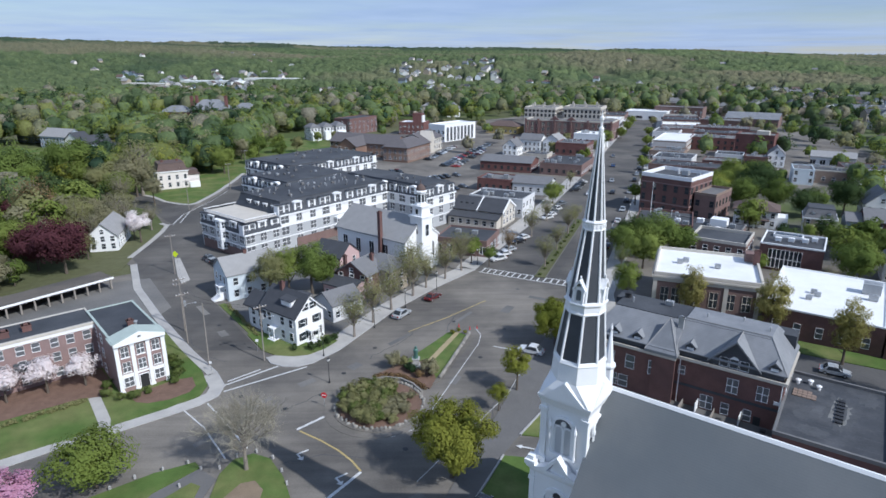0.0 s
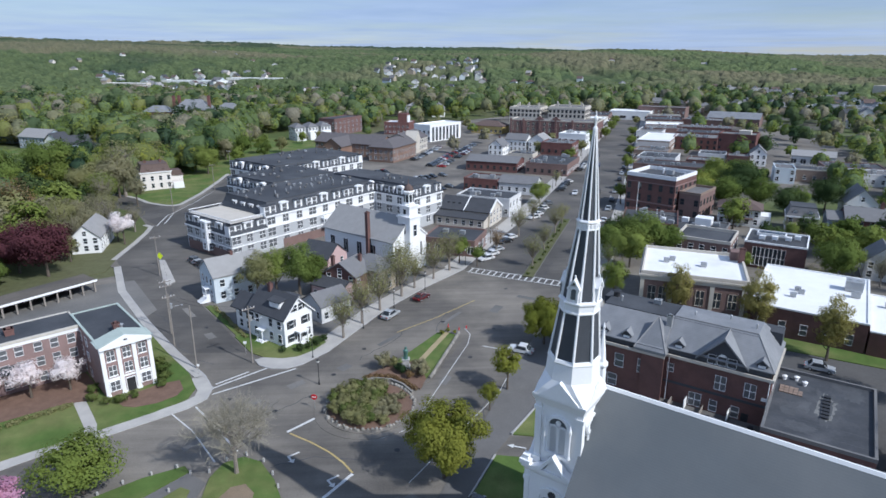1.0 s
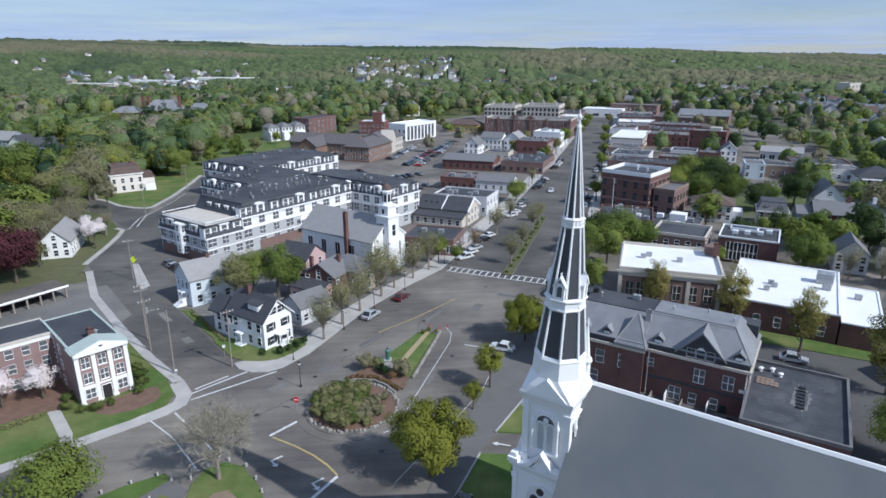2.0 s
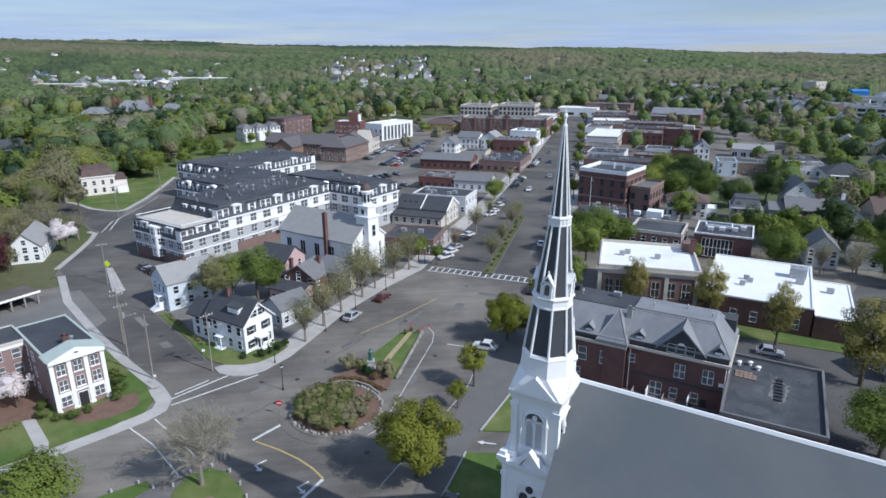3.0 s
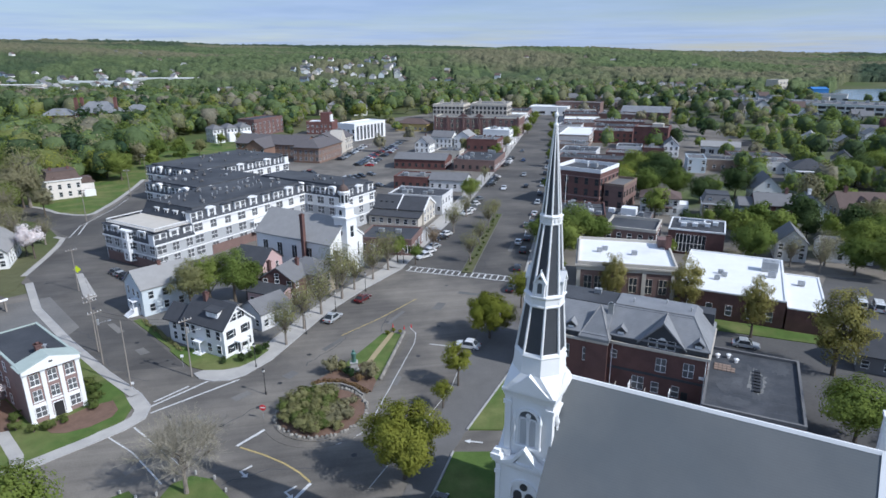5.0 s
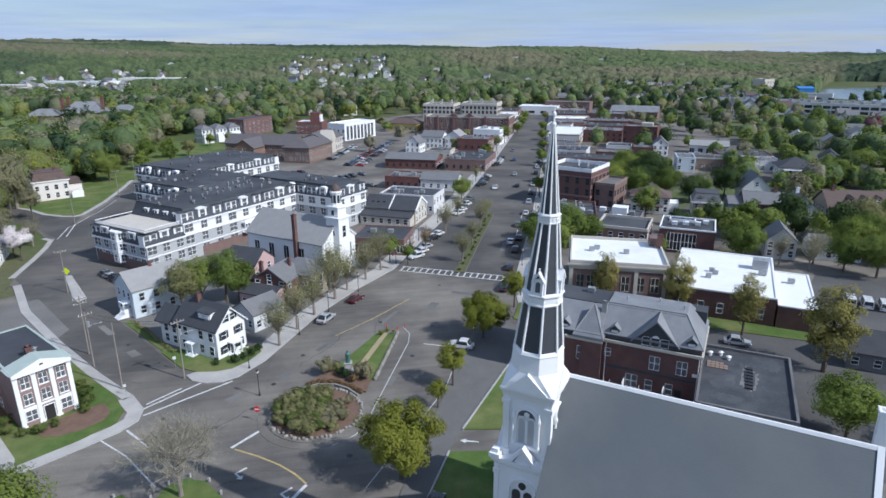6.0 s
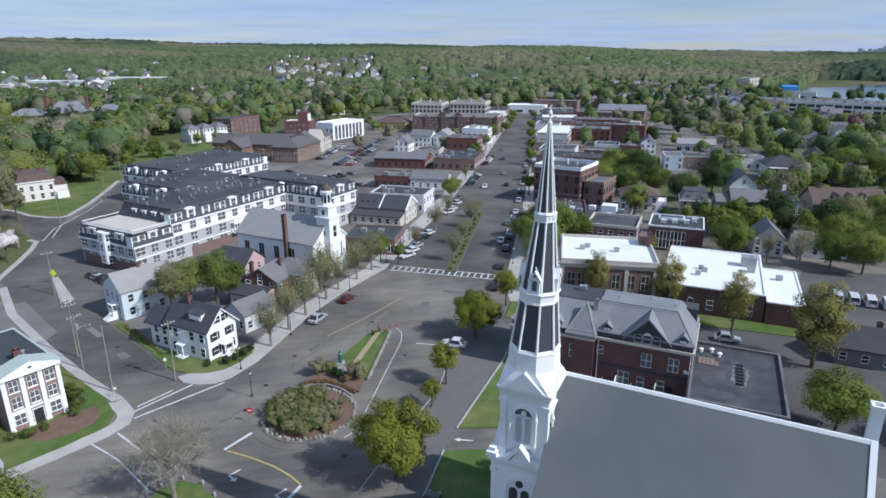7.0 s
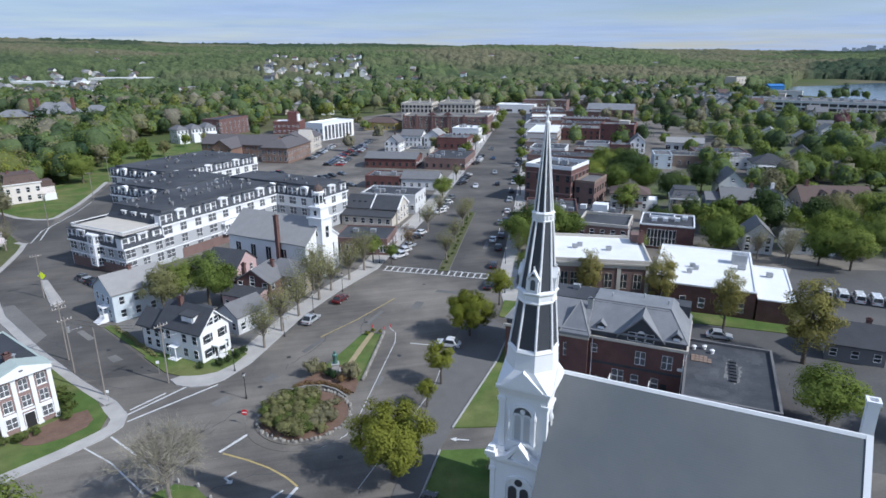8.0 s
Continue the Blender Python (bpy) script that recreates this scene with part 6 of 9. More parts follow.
for k in range(24):
    vent_pipe(hotel, float(rng.uniform(9.5, 52)), float(rng.uniform(2, 20)), 13.75, 0.8, 0.14)

# ---- white wooden church down the street ----
wc = building("meeting_house", "white wooden church with grey roof and stepped bell tower", "church", -23.2, 160.0, -42, 25.0, 12.5, 9.0, white_clap, "gable", shingle_pale, 4.9, "x", over=0.4)
for u in (3.2, 8.2, 13.2, 18.2):
    for k in (-0.42, 0.42):
        win(wc, "f", u + k, 3.4, 0.6, 3.6, True, "plain")
for b in ((22.9, 4.3, 0, 26.8, 8.2, 14.4), (22.6, 4.0, 14.4, 27.1, 8.5, 14.8), (23.3, 4.7, 14.8, 26.4, 7.8, 17.0), (23.0, 4.4, 17.0, 26.7, 8.1, 17.4)):
    boxpart("tower_stage", white_paint, wc, *b)
bm = bm_new()
cx, cy = 24.85, 6.25
loft(bm, [ring(8, r, z, cx, cy) for r, z in ((1.4, 17.4), (1.5, 17.6), (1.25, 17.8), (1.2, 20.4), (1.5, 20.6), (1.5, 20.9), (1.2, 21.1))])
lant = part("lantern", bm, white_paint, wc, "white octagonal lantern")
for k in range(8):
    a = k * math.pi / 4 + math.pi / 8
    bm = bm_new()
    box(bm, -0.32, -0.06, 18.2, 0.32, 0.05, 20.1)
    part("louvre", bm, glass, lant, m=pose(cx + 1.13 * math.sin(a), cy - 1.13 * math.cos(a), 0, 0, 0, math.degrees(a)))
bm = bm_new()
loft(bm, [ring(10, r, z, cx, cy) for r, z in ((1.25, 21.05), (1.15, 21.6), (0.85, 22.1), (0.35, 22.5), (0.1, 22.7), (0.06, 23.8))])
part("dome", bm, shingle_brown, wc, "brown domed cap with finial")
win(wc, "f", 24.85, 15.3, 0.7, 1.1, out=-4.7, style="plain")
win(wc, "r", 6.25, 9.8, 1.0, 2.6, out=1.8, style="arch")
win(wc, "f", 24.85, 10.3, 1.0, 2.4, out=-4.3, style="arch")
for y in (2.2, 10.2):
    win(wc, "r", y, 3.5, 1.0, 3.4, style="arch")
door(wc, "r", 6.25, 0.3, 1.6, 2.8)
bm = bm_new()
loft(bm, [[(x, y, z) for y, z in ((-0.3, 8.8), (6.25, 13.9), (12.8, 8.8), (12.8, 8.3), (6.25, 13.3), (-0.3, 8.3))] for x in (25.0, 25.3)])
part("pediment", bm, white_paint, wc)
chimney(wc, 17.0, -0.5, 0.0, 15.6, 0.9)

# ---- small houses along the street, behind young trees ----
pk = building("pink_house", "faded pink clapboard house with a dark roof", "house", -20.4, 142.0, 58, 7.6, 8.6, 5.4, pink_clap, "gable", shingle_dark, 2.9, "y", over=0.3)
for x in (2.0, 5.4):
    for z in (0.9, 3.4):
        win(pk, "f", x, z, 0.85, 1.3)
for y in (2.0, 5.0):
    win(pk, "l", y, 3.3, 0.85, 1.3)
bk = building("brick_house", "dark red brick gabled house with a grey roof", "house", -12.8, 129.0, 60, 7.0, 8.4, 5.4, brick_red, "gable", shingle_grey, 2.7, "x", over=0.3)
win_rows(bk, "fl", (1.0, 3.9), 2.6, 0.9, 1.4)
win(bk, "l", 4.2, 5.6, 0.8, 1.1)
chimney(bk, 1.5, 7.0, 6.4, 9.0, 0.7)
chimney(bk, 5.8, 2.6, 6.4, 8.8, 0.7)
br2 = building("brick_annex", "small red brick annex with a pitched dark roof", "house", -17.9, 132.2, 44, 4.4, 4.2, 4.2, brick_red, "gable", shingle_dark, 1.8, "x", over=0.25)
win_rows(br2, "fl", (0.8, 2.6), 2.0, 0.8, 1.2)
lr = building("low_shed", "low faded red shed with a dark felt roof", "shed", -22.9, 131.0, -35, 8.6, 6.0, 3.3, pink_clap, "gable", shingle_dark, 1.2, "x", over=0.25)
win_rows(lr, "fl", (1.0,), 2.6, 0.8, 1.1)
bs = building("beige_house", "small pale grey house half hidden by budding trees", "house", -18.8, 116.2, 42, 7.4, 6.6, 3.7, pale_clap, "gable", shingle_grey, 2.0, "x", over=0.3)
win_rows(bs, "fl", (1.0,), 2.4, 0.8, 1.2)
gy = building("grey_house", "grey house with a hipped roof among street trees", "house", -7.6, 131.5, 56, 8.0, 10.0, 5.6, tan_clap, "hip", shingle_grey, 2.6, over=0.4)
win_rows(gy, "fl", (0.9, 3.4), 2.4, 0.85, 1.3)

# ---- brick terrace with slate mansard behind the church ----
tw = thing("brick_terrace", "red brick terrace with grey slate roof, dormers and dark cornice", "building", pose(29.3, 92.1, -0.8, 0, 0, -38) @ Matrix.Diagonal((1, 0.83, 1, 1)))
tw["w"], tw["d"] = 27.6, 15.0
FOOT.append((29.3, 92.1, -38, 28, 13))
boxpart("wall", brick_red, tw, 12.5, 0, -0.3, 27.6, 15, 8.3)
boxpart("front_wall", brick_red, tw, -1.5, -1.4, -0.3, 12.5, 15, 8.3)
for b in ((12.5, -0.35, 8.3, 27.9, 0.0, 8.75), (27.6, 0.0, 8.3, 27.95, 15.0, 8.75), (-1.8, -1.75, 8.3, 12.8, -1.4, 8.75)):
    boxpart("cornice", limestone, tw, *b)
boxpart("slate_band", slate_dark, tw, 12.5, 0.25, 8.75, 27.4, 14.5, 9.7)
boxpart("slate_band", slate_dark, tw, -1.4, -1.1, 8.75, 12.4, 14.5, 9.7)
bm = bm_new()
loft(bm, [[(12.3, -0.1, 9.6), (27.8, -0.1, 9.6), (27.8, 14.8, 9.6), (12.3, 14.8, 9.6)], [(12.3, -0.1, 9.75), (27.8, -0.1, 9.75), (27.8, 14.8, 9.75), (12.3, 14.8, 9.75)],
          [(12.3, 5.0, 13.5), (24.6, 5.0, 13.5), (24.6, 11.5, 13.5), (12.3, 11.5, 13.5)]])
part("roof", bm, slate, tw, "grey slate hipped roof")
bm = bm_new()
loft(bm, [[(-1.7, -1.5, 9.6), (12.35, -1.5, 9.6), (12.35, 14.8, 9.6), (-1.7, 14.8, 9.6)], [(-1.7, -1.5, 9.75), (12.35, -1.5, 9.75), (12.35, 14.8, 9.75), (-1.7, 14.8, 9.75)],
          [(1.0, 4.4, 13.1), (12.35, 4.4, 13.1), (12.35, 11.5, 13.1), (1.0, 11.5, 13.1)]])
part("roof", bm, slate, tw, "grey slate hipped roof")
boxpart("flat_roof", tar, tw, 0.8, 4.6, 13.0, 24.5, 11.6, 13.25)
boxpart("rear_roof", tar, tw, -1.0, 11.0, 9.7, 27.4, 14.6, 12.4)
bm = bm_new()
loft(bm, [[(7.9, -1.9, 8.75), (12.9, -1.9, 8.75), (12.9, 4.5, 8.75), (7.9, 4.5, 8.75)], [(7.9, -1.9, 9.2), (12.9, -1.9, 9.2), (12.9, 4.5, 9.2), (7.9, 4.5, 9.2)],
          [(10.4, 2.4, 13.7), (10.5, 2.4, 13.7), (10.5, 2.5, 13.7), (10.4, 2.5, 13.7)]])
part("turret_roof", bm, slate, tw, "steep slate pyramid roof")
boxpart("turret", brick_red, tw, 9.2, -1.7, -0.3, 12.7, -1.3, 8.6)
for x in (2.7, 6.4):
    dormer(tw, x, -0.9, 9.6, 0, 1.4, 1.0, 2.6, slate_dark, slate, "gable", True)
for x in (14.3, 26.0):
    dormer(tw, x, 0.35, 9.6, 0, 1.4, 1.0, 2.6, slate_dark, slate, "gable", True)
bm = bm_new()
loft(bm, [[(17.6, y, 8.8), (23.8, y, 8.8), (23.8, y, 9.6), (20.7, y, 12.9), (17.6, y, 9.6)] for y in (0.15, 5.0)])
gb = part("gable_front", bm, slate_dark, tw, "dark shingled front gable")
for sx in (-1, 1):
    bm = bm_new()
    loft(bm, [[(20.7 + sx * a, y, z) for a, z in ((0, 13.35), (3.75, 9.35), (3.75, 9.1), (0, 13.0))] for y in (-0.3, 5.6)])
    part("gable_roof", bm, slate, gb)
for i, (x, h) in enumerate(((19.3, 1.2), (20.7, 1.2), (22.1, 1.2))):
    o = win(tw, "f", x, 9.0, 1.0, h, True, "arch" if i == 1 else "", out=-0.15)
win(tw, "f", 13.5, 5.9, 0.8, 1.2, True, "blind")
for x in (20.9, 25.0):
    win(tw, "f", x, 5.0, 1.35, 2.1, True, "blind")
for x, w, h in ((17.6, 1.6, 2.0), (20.3, 0.9, 1.6), (23.4, 0.9, 1.6)):
    win(tw, "f", x, 1.2, w, h, True, "blind")
boxpart("back_door", dark_metal, tw, 24.3, -0.06, 0.0, 25.3, 0.0, 2.2)
for x in (2.4, 5.7, 9.4):
    win(tw, "f", x, 4.9, 1.2, 2.1, True, "blind", out=1.4)
for x in (1.2, 3.0, 4.8):
    win(tw, "f", x, 1.4, 1.3, 1.8, True, "blind", out=1.4)
for y in (3.0, 7.0, 11.0):
    win(tw, "r", y, 5.6, 1.0, 1.7, True, "blind")
# pale lead on the hips and ridges
for a, b in (((27.75, -0.05, 9.75), (24.6, 5.0, 13.55)), ((24.6, 5.0, 13.55), (12.4, 5.0, 13.55)), ((-1.65, -1.45, 9.75), (1.0, 4.4, 13.15)), ((12.9, -1.9, 9.2), (10.45, 2.45, 13.75)), ((7.9, -1.9, 9.2), (10.45, 2.45, 13.75)), ((20.7, -0.3, 13.4), (20.7, 5.4, 13.4))):
    bm = bm_new()
    tube(bm, a, b, 0.09, 0.09, 6)
    part("ridge_lead", bm, shingle_pale, tw)
# back yards: fences, a parasol, seats and bins
for x, y, w, d, h, m in ((14.2, -3.6, 0.1, 3.4, 1.7, wood_pole), (18.9, -3.6, 0.1, 3.4, 1.7, wood_pole), (13.4, -3.7, 13.8, 0.1, 1.5, wood_pole), (15.2, -1.6, 1.4, 0.9, 0.75, white_paint), (19.6, -2.2, 0.7, 0.7, 0.9, dark_metal), (21.4, -1.8, 1.5, 0.8, 0.7, wood_pole), (25.6, -2.0, 0.8, 0.8, 1.1, dark_metal)):
    boxpart("yard_fence" if h > 1.3 else "yard_seat", m, tw, x, y, -0.1, x + w, y + d, h)
boxpart("sign_board", white_paint, tw, 26.6, -0.12, 5.0, 27.5, 0.0, 5.5)
boxpart("belt_course", slate_dark, tw, 12.6, -0.1, 3.9, 27.6, 0.0, 4.3)
for x in (16.4, 22.6):
    boxpart("yard_screen", white_paint, tw, x, -2.2, -0.2, x + 0.12, 0.0, 2.4)
chimney(tw, 12.0, 3.2, 12.0, 14.0, 0.8, steel)
for x in (3.0, 8.0, 15.0, 20.0, 24.0):
    vent_pipe(tw, x, 7.5 + (x % 3), 13.2, 0.9, 0.12)
vent_pipe(tw, 1.5, 9.5, 13.2, 1.0, 0.55, dark_metal)
hvac(tw, 8.5, 9.8, 13.2, 1.2)
for x in (13.2, 27.4):
    bm = bm_new()
    tube(bm, (x, -0.15, 0), (x, -0.15, 8.3), 0.07, 0.07, 6)
    part("downpipe", bm, white_paint, tw)

# ---- flat black roofed hall beside the terrace ----
fb = building("flat_hall", "low hall with black patched roof and grey parapet", "building", 45.7, 68.0, -37, 13.0, 20.2, 4.6, brick_red, "flat", tar_stain, parapet=0.55, cap=tar_grey)
rq = np.random.default_rng(17)
for k, (cx, cy, rx, ry, mt, z) in enumerate(((7.0, 11.2, 2.3, 5.2, tar_pale, 4.672), (7.0, 11.2, 1.45, 4.2, tar_halo, 4.680), (7.1, 11.2, 0.95, 3.9, tar, 4.688), (4.4, 3.6, 2.0, 1.6, tar_pale, 4.676), (10.4, 16.8, 1.4, 2.0, tar_pale, 4.676), (2.6, 8.0, 1.4, 2.6, tar_pale, 4.684))):
    bm = bm_new()
    n = 40
    loft(bm, [[(cx + rx * q * math.cos(2 * math.pi * i / n), cy + ry * q * math.sin(2 * math.pi * i / n), zz_) for i, q in enumerate(wob)] for wob in ([0.72 + 0.5 * float(rq.random()) ** 1.6 for _ in range(n)],) for zz_ in (z - 0.006, z)])
    part("roof_stain", bm, mt, fb, "ragged weathered stain")
for i in range(6):
    boxpart("roof_seam", tar_pale, fb, 0.6, 2.6 + i * 3.0, 4.66, 12.4, 2.7 + i * 3.0, 4.667)
for i in range(7):
    boxpart("skylight_slat", dark_metal, fb, 6.6, 7.5 + i * 1.05, 4.68, 7.5, 8.2 + i * 1.05, 4.95)
for i in range(14):
    boxpart("brick", brick_tan, fb, 0.9 + (i % 5) * 0.62, 12.5 + (i // 5) * 0.8, 4.66, 1.45 + (i % 5) * 0.62, 13.2 + (i // 5) * 0.8, 4.8)
for x, y in ((1.2, 17.0), (2.8, 17.6), (4.0, 16.4)):
    vent_pipe(fb, x, y, 4.66, 0.6, 0.25, white_paint)

# ---- brick post office with white roofs ----
po = building("post_office", "red brick post office with limestone cornice and white roof", "building", 48.7, 120.2, -24, 20.8, 19.5, 8.3, brick_brown, "flat", membrane, parapet=0.7, cap=limestone)
band(po, 7.1, 8.3, 0.2, limestone)
band(po, 7.9, 8.3, 0.45, limestone)
band(po, -0.2, 1.1, 0.12, limestone, "plinth")
for x in (0.35, 6.2, 14.2, 20.2):
    boxpart("pilaster", limestone, po, x - 0.4, -0.16, 1.1, x + 0.4, 0.0, 7.3)
for x in (2.4, 4.6, 8.4, 12.0, 15.2, 18.2):
    win(po, "f", x, 2.6, 1.4, 3.1, True, "stone")
win_rows(po, "lr", (2.6,), 3.4, 1.25, 3.0, True, "stone", 2.6)
for x, y in ((4.8, 9.5), (6.0, 11.0), (12.5, 8.8)):
    hvac(po, x, y, 8.36, 1.2)
boxpart("stair_head", brick_brown, po, 18.2, 15.5, 8.5, 20.4, 18.5, 10.4)
chimney(po, 20.4, 14.5, 8.5, 11.6, 1.2)
pw = building("post_office_wing", "long brick sorting wing with a bright white flat roof", "building", 66.3, 108.6, -37, 20.0, 28.0, 5.8, brick_red, "flat", membrane, parapet=0.3, cap=membrane)
win_rows(pw, "f", (1.4,), 3.4, 1.0, 1.9, True, "blind", 2.6)
hvac(pw, 17.2, 19.0, 5.86, 3.2)
hvac(pw, 17.6, 14.6, 5.86, 1.6)
for x, y in ((7.0, 8.2), (7.5, 12.5), (8.3, 11.0)):
    hvac(pw, x, y, 5.86, 1.1)
pw2 = building("post_office_annex", "lower brick annex with a white flat roof", "building", 82.4, 96.2, -37, 6.8, 22.0, 4.7, brick_red, "flat", membrane, parapet=0.25, cap=membrane)
hvac(pw2, 3.0, 15.0, 4.76, 1.3)

# ---- dark house by the car park ----
dk = building("dark_house", "dark grey house with steep charcoal roof", "house", 83.0, 79.6, -38, 9.0, 8.0, 3.4, shingle_grey, "gable", shingle_dark, 2.6, "x", over=0.5)
chimney(dk, 6.5, 4.6, 5.2, 7.0, 0.8)
win_rows(dk, "fl", (1.0,), 2.6, 0.9, 1.2)

# ---- main street and the blocks round it ----
bb = building("brick_block", "large dark red brick block with a pale cornice and sunken roof", "building", 76.4, 208.6, -47, 17.6, 17.0, 12.8, brick_red, "flat", tar, parapet=1.3, cap=white_paint)
win_rows(bb, "flr", (1.2, 4.8, 8.6), 3.2, 1.1, 2.0, style="dark")
band(bb, 4.0, 4.4, 0.15, brick_pink, "string_course")
band(bb, 10.9, 11.2, 0.12, brick_pink, "string_course")
hvac(bb, 12, 8, 13.3, 2.2)
hvac(bb, 16, 9, 13.3, 1.4)
vent_pipe(bb, 9, 9, 13.3, 1.6, 0.3, white_paint)
bb2 = building("brick_annex_block", "lower tan brick annex against the large block", "building", 90.4, 196.6, -44, 7.0, 15.0, 8.6, brick_brown, "flat", tar_grey, parapet=0.8, cap=brick_tan)
win_rows(bb2, "fr", (1.2, 5.0), 3.0, 1.1, 1.8, style="dark")

# pale shop range with twin dark roofs, a white party wall and a lean-to front
tg = building("shop_house", "pale shop range with twin dark roofs and white party wall", "shop", 9.6, 197.2, -29, 18.0, 11.0, 4.7, limestone, "gable", shingle_dark, 3.1, "x", over=0.3)
win_rows(tg, "r", (1.0, 3.4), 2.8, 1.0, 1.3)
bm = bm_new()
loft(bm, [[(x, y, z) for y, z in ((-3.6, -0.3), (0.0, -0.3), (0.0, 4.0), (-3.6, 3.0))] for x in (0.4, 17.4)])
lean = part("lean_to", bm, limestone, tg)
bm = bm_new()
loft(bm, [[(x, y, z) for y, z in ((-4.0, 2.95), (0.0, 4.05), (0.0, 4.3), (-4.0, 3.2))] for x in (0.1, 17.8)])
part("lean_to_roof", bm, shingle_dark, lean)
for i in range(6):
    o = win(tg, "f", 0, 0.9, 1.1, 1.4)
    o.matrix_basis = pose(2.0 + i * 2.8, -3.6, 0.9)
for x in (9.0, 18.2):
    bm = bm_new()
    loft(bm, [[(q, y, z) for y, z in ((-0.3, 4.4), (5.5, 7.7), (11.3, 4.4), (11.3, 5.0), (5.5, 8.4), (-0.3, 5.0))] for q in (x - 0.15, x + 0.15)])
    part("party_wall", bm, white_paint, tg, "white coping over the party wall")
for i in range(3):
    boxpart("skylight", glass, tg, 2.0 + i * 2.0, 2.2, 6.0, 2.8 + i * 2.0, 3.2, 6.5)
fl_ = building("brick_store", "low brown brick store with a dark flat roof", "shop", 3.2, 163.4, -22, 15.0, 13.0, 4.2, brick_brown, "flat", tar, parapet=0.5)
for x in (4.5, 9.5):
    hvac(fl_, x, 7.0, 4.26, 1.5)
win_rows(fl_, "fr", (1.0,), 3.0, 1.4, 1.8, style="plain")

# rows of shops: distance along the kerb, frontage, depth, height, walls, roof
SHOPS_L = ((318, 28, 24, 6.0, brick_tan, tar_grey), (352, 30, 22, 5.5, pale_clap, membrane), (384, 34, 24, 6.0, brick_brown, tar))
SHOPS_R = ((62, 18, 16, 5.0, brick_red, tar), (318, 24, 24, 6.0, brick_brown, tar_grey), (345, 26, 26, 5.5, limestone, membrane), (374, 30, 26, 6.5, brick_red, tar), (406, 30, 26, 5.5, limestone, tar_grey))


def along(line, dist):
    for (x0, y0), (x1, y1) in zip(line, line[1:]):
        ln = math.hypot(x1 - x0, y1 - y0)
        if dist <= ln:
            k = dist / ln
            return x0 + (x1 - x0) * k, y0 + (y1 - y0) * k, (x1 - x0) / ln, (y1 - y0) / ln
        dist -= ln
    return x1, y1, (x1 - x0) / ln, (y1 - y0) / ln


WORDS = {"red brick": "red brick", "brown brick": "brown brick", "tan brick": "tan brick", "pale limestone": "cream plastered", "pale grey clapboard": "pale grey clapboard"}
ROOFW = {"tar roof": "dark tar", "grey gravel roof": "grey gravel", "white roof membrane": "white membrane", "grey shingles": "grey shingled"}
rs = np.random.default_rng(21)


def shopfront(ob, n):
    w = ob["w"]
    for i in range(n):
        bm = bm_new()
        box(bm, -w / n / 2 + 0.4, -0.08, 0.4, w / n / 2 - 0.4, 0.02, 2.7)
        part("shop_window", bm, glass, ob, m=face_pose(ob, "f", w / n * (i + 0.5), 0))
        bm = bm_new()
        loft(bm, [[(x, -0.05, 3.2), (x, -1.1, 2.75), (x, -1.1, 2.65), (x, -0.05, 2.9)] for x in (-w / n / 2 + 0.3, w / n / 2 - 0.3)])
        part("awning", bm, (awning_mat, red_paint, shingle_brown, white_paint)[int(rs.integers(4))] if rs.random() < 0.5 else awning_mat, ob, m=face_pose(ob, "f", w / n * (i + 0.5), 0))


for line, shops, sgn, off in ((LK, SHOPS_L, 1, 5.3), (RK, SHOPS_R, -1, 4.6)):
    for dist, w, d, h, wall, roof in shops:
        x, y, dx, dy = along(line, dist)
        ang = math.degrees(math.atan2(dy, dx))
        if sgn > 0:
            ox, oy, a = x - dy * off, y + dx * off, ang
        else:
            x, y, dx, dy = along(line, dist + w)
            ox, oy, a = x + dy * off, y - dx * off, ang + 180
        ob = building("shop", "%s shop with a %s flat roof" % (WORDS[wall.name], ROOFW[roof.name]), "shop", ox, oy, a, w - 0.15, d, h, wall, "flat", roof, parapet=0.7, group="main street shops", cap=limestone if rs.random() < 0.4 else None)
        shopfront(ob, max(2, int(w / 6)))
        if h > 6:
            win_rows(ob, "flr", (3.9,), 2.6, 1.0, 1.6)
        else:
            win_rows(ob, "lr", (1.2,), 4.0, 1.1, 1.4)
        for k in range(int(rs.integers(3, 7))):
            hvac(ob, float(rs.uniform(2, w - 2)), float(rs.uniform(3, d - 2)), h + 0.06, float(rs.uniform(0.8, 2.0)))
        for k in range(4):
            vent_pipe(ob, float(rs.uniform(1, w - 1)), float(rs.uniform(2, d - 1)), h + 0.06, 0.8, 0.15)

# museum, library and offices behind the post office
mu = building("brick_office", "brown brick office with limestone parapet", "building", 70.2, 152.4, -36, 13.6, 13.0, 6.4, brick_brown, "flat", tar, parapet=0.8, cap=limestone)
win_rows(mu, "fr", (1.0, 3.9), 2.8, 1.0, 1.5)
lb = building("glass_front_office", "brick office with dark roof, white skylight and glazed front", "building", 86.3, 147.0, -35, 14.2, 13.5, 6.6, brick_red, "flat", tar, parapet=0.4, cap=white_paint)
boxpart("skylight", white_paint, lb, 2.0, 8.6, 6.6, 9.0, 11.2, 7.3, label="white framed skylight")
boxpart("skylight_glass", glass, lb, 2.4, 8.9, 7.3, 8.6, 10.9, 7.4)
for x, y in ((6.5, 5.2), (9.6, 6.0), (11.6, 8.2), (3.6, 4.4)):
    hvac(lb, x, y, 6.66, 1.4, white_paint)
for i in range(4):
    win(lb, "f", 3.0 + i * 1.9, 0.9, 1.6, 4.6, True, "cross")
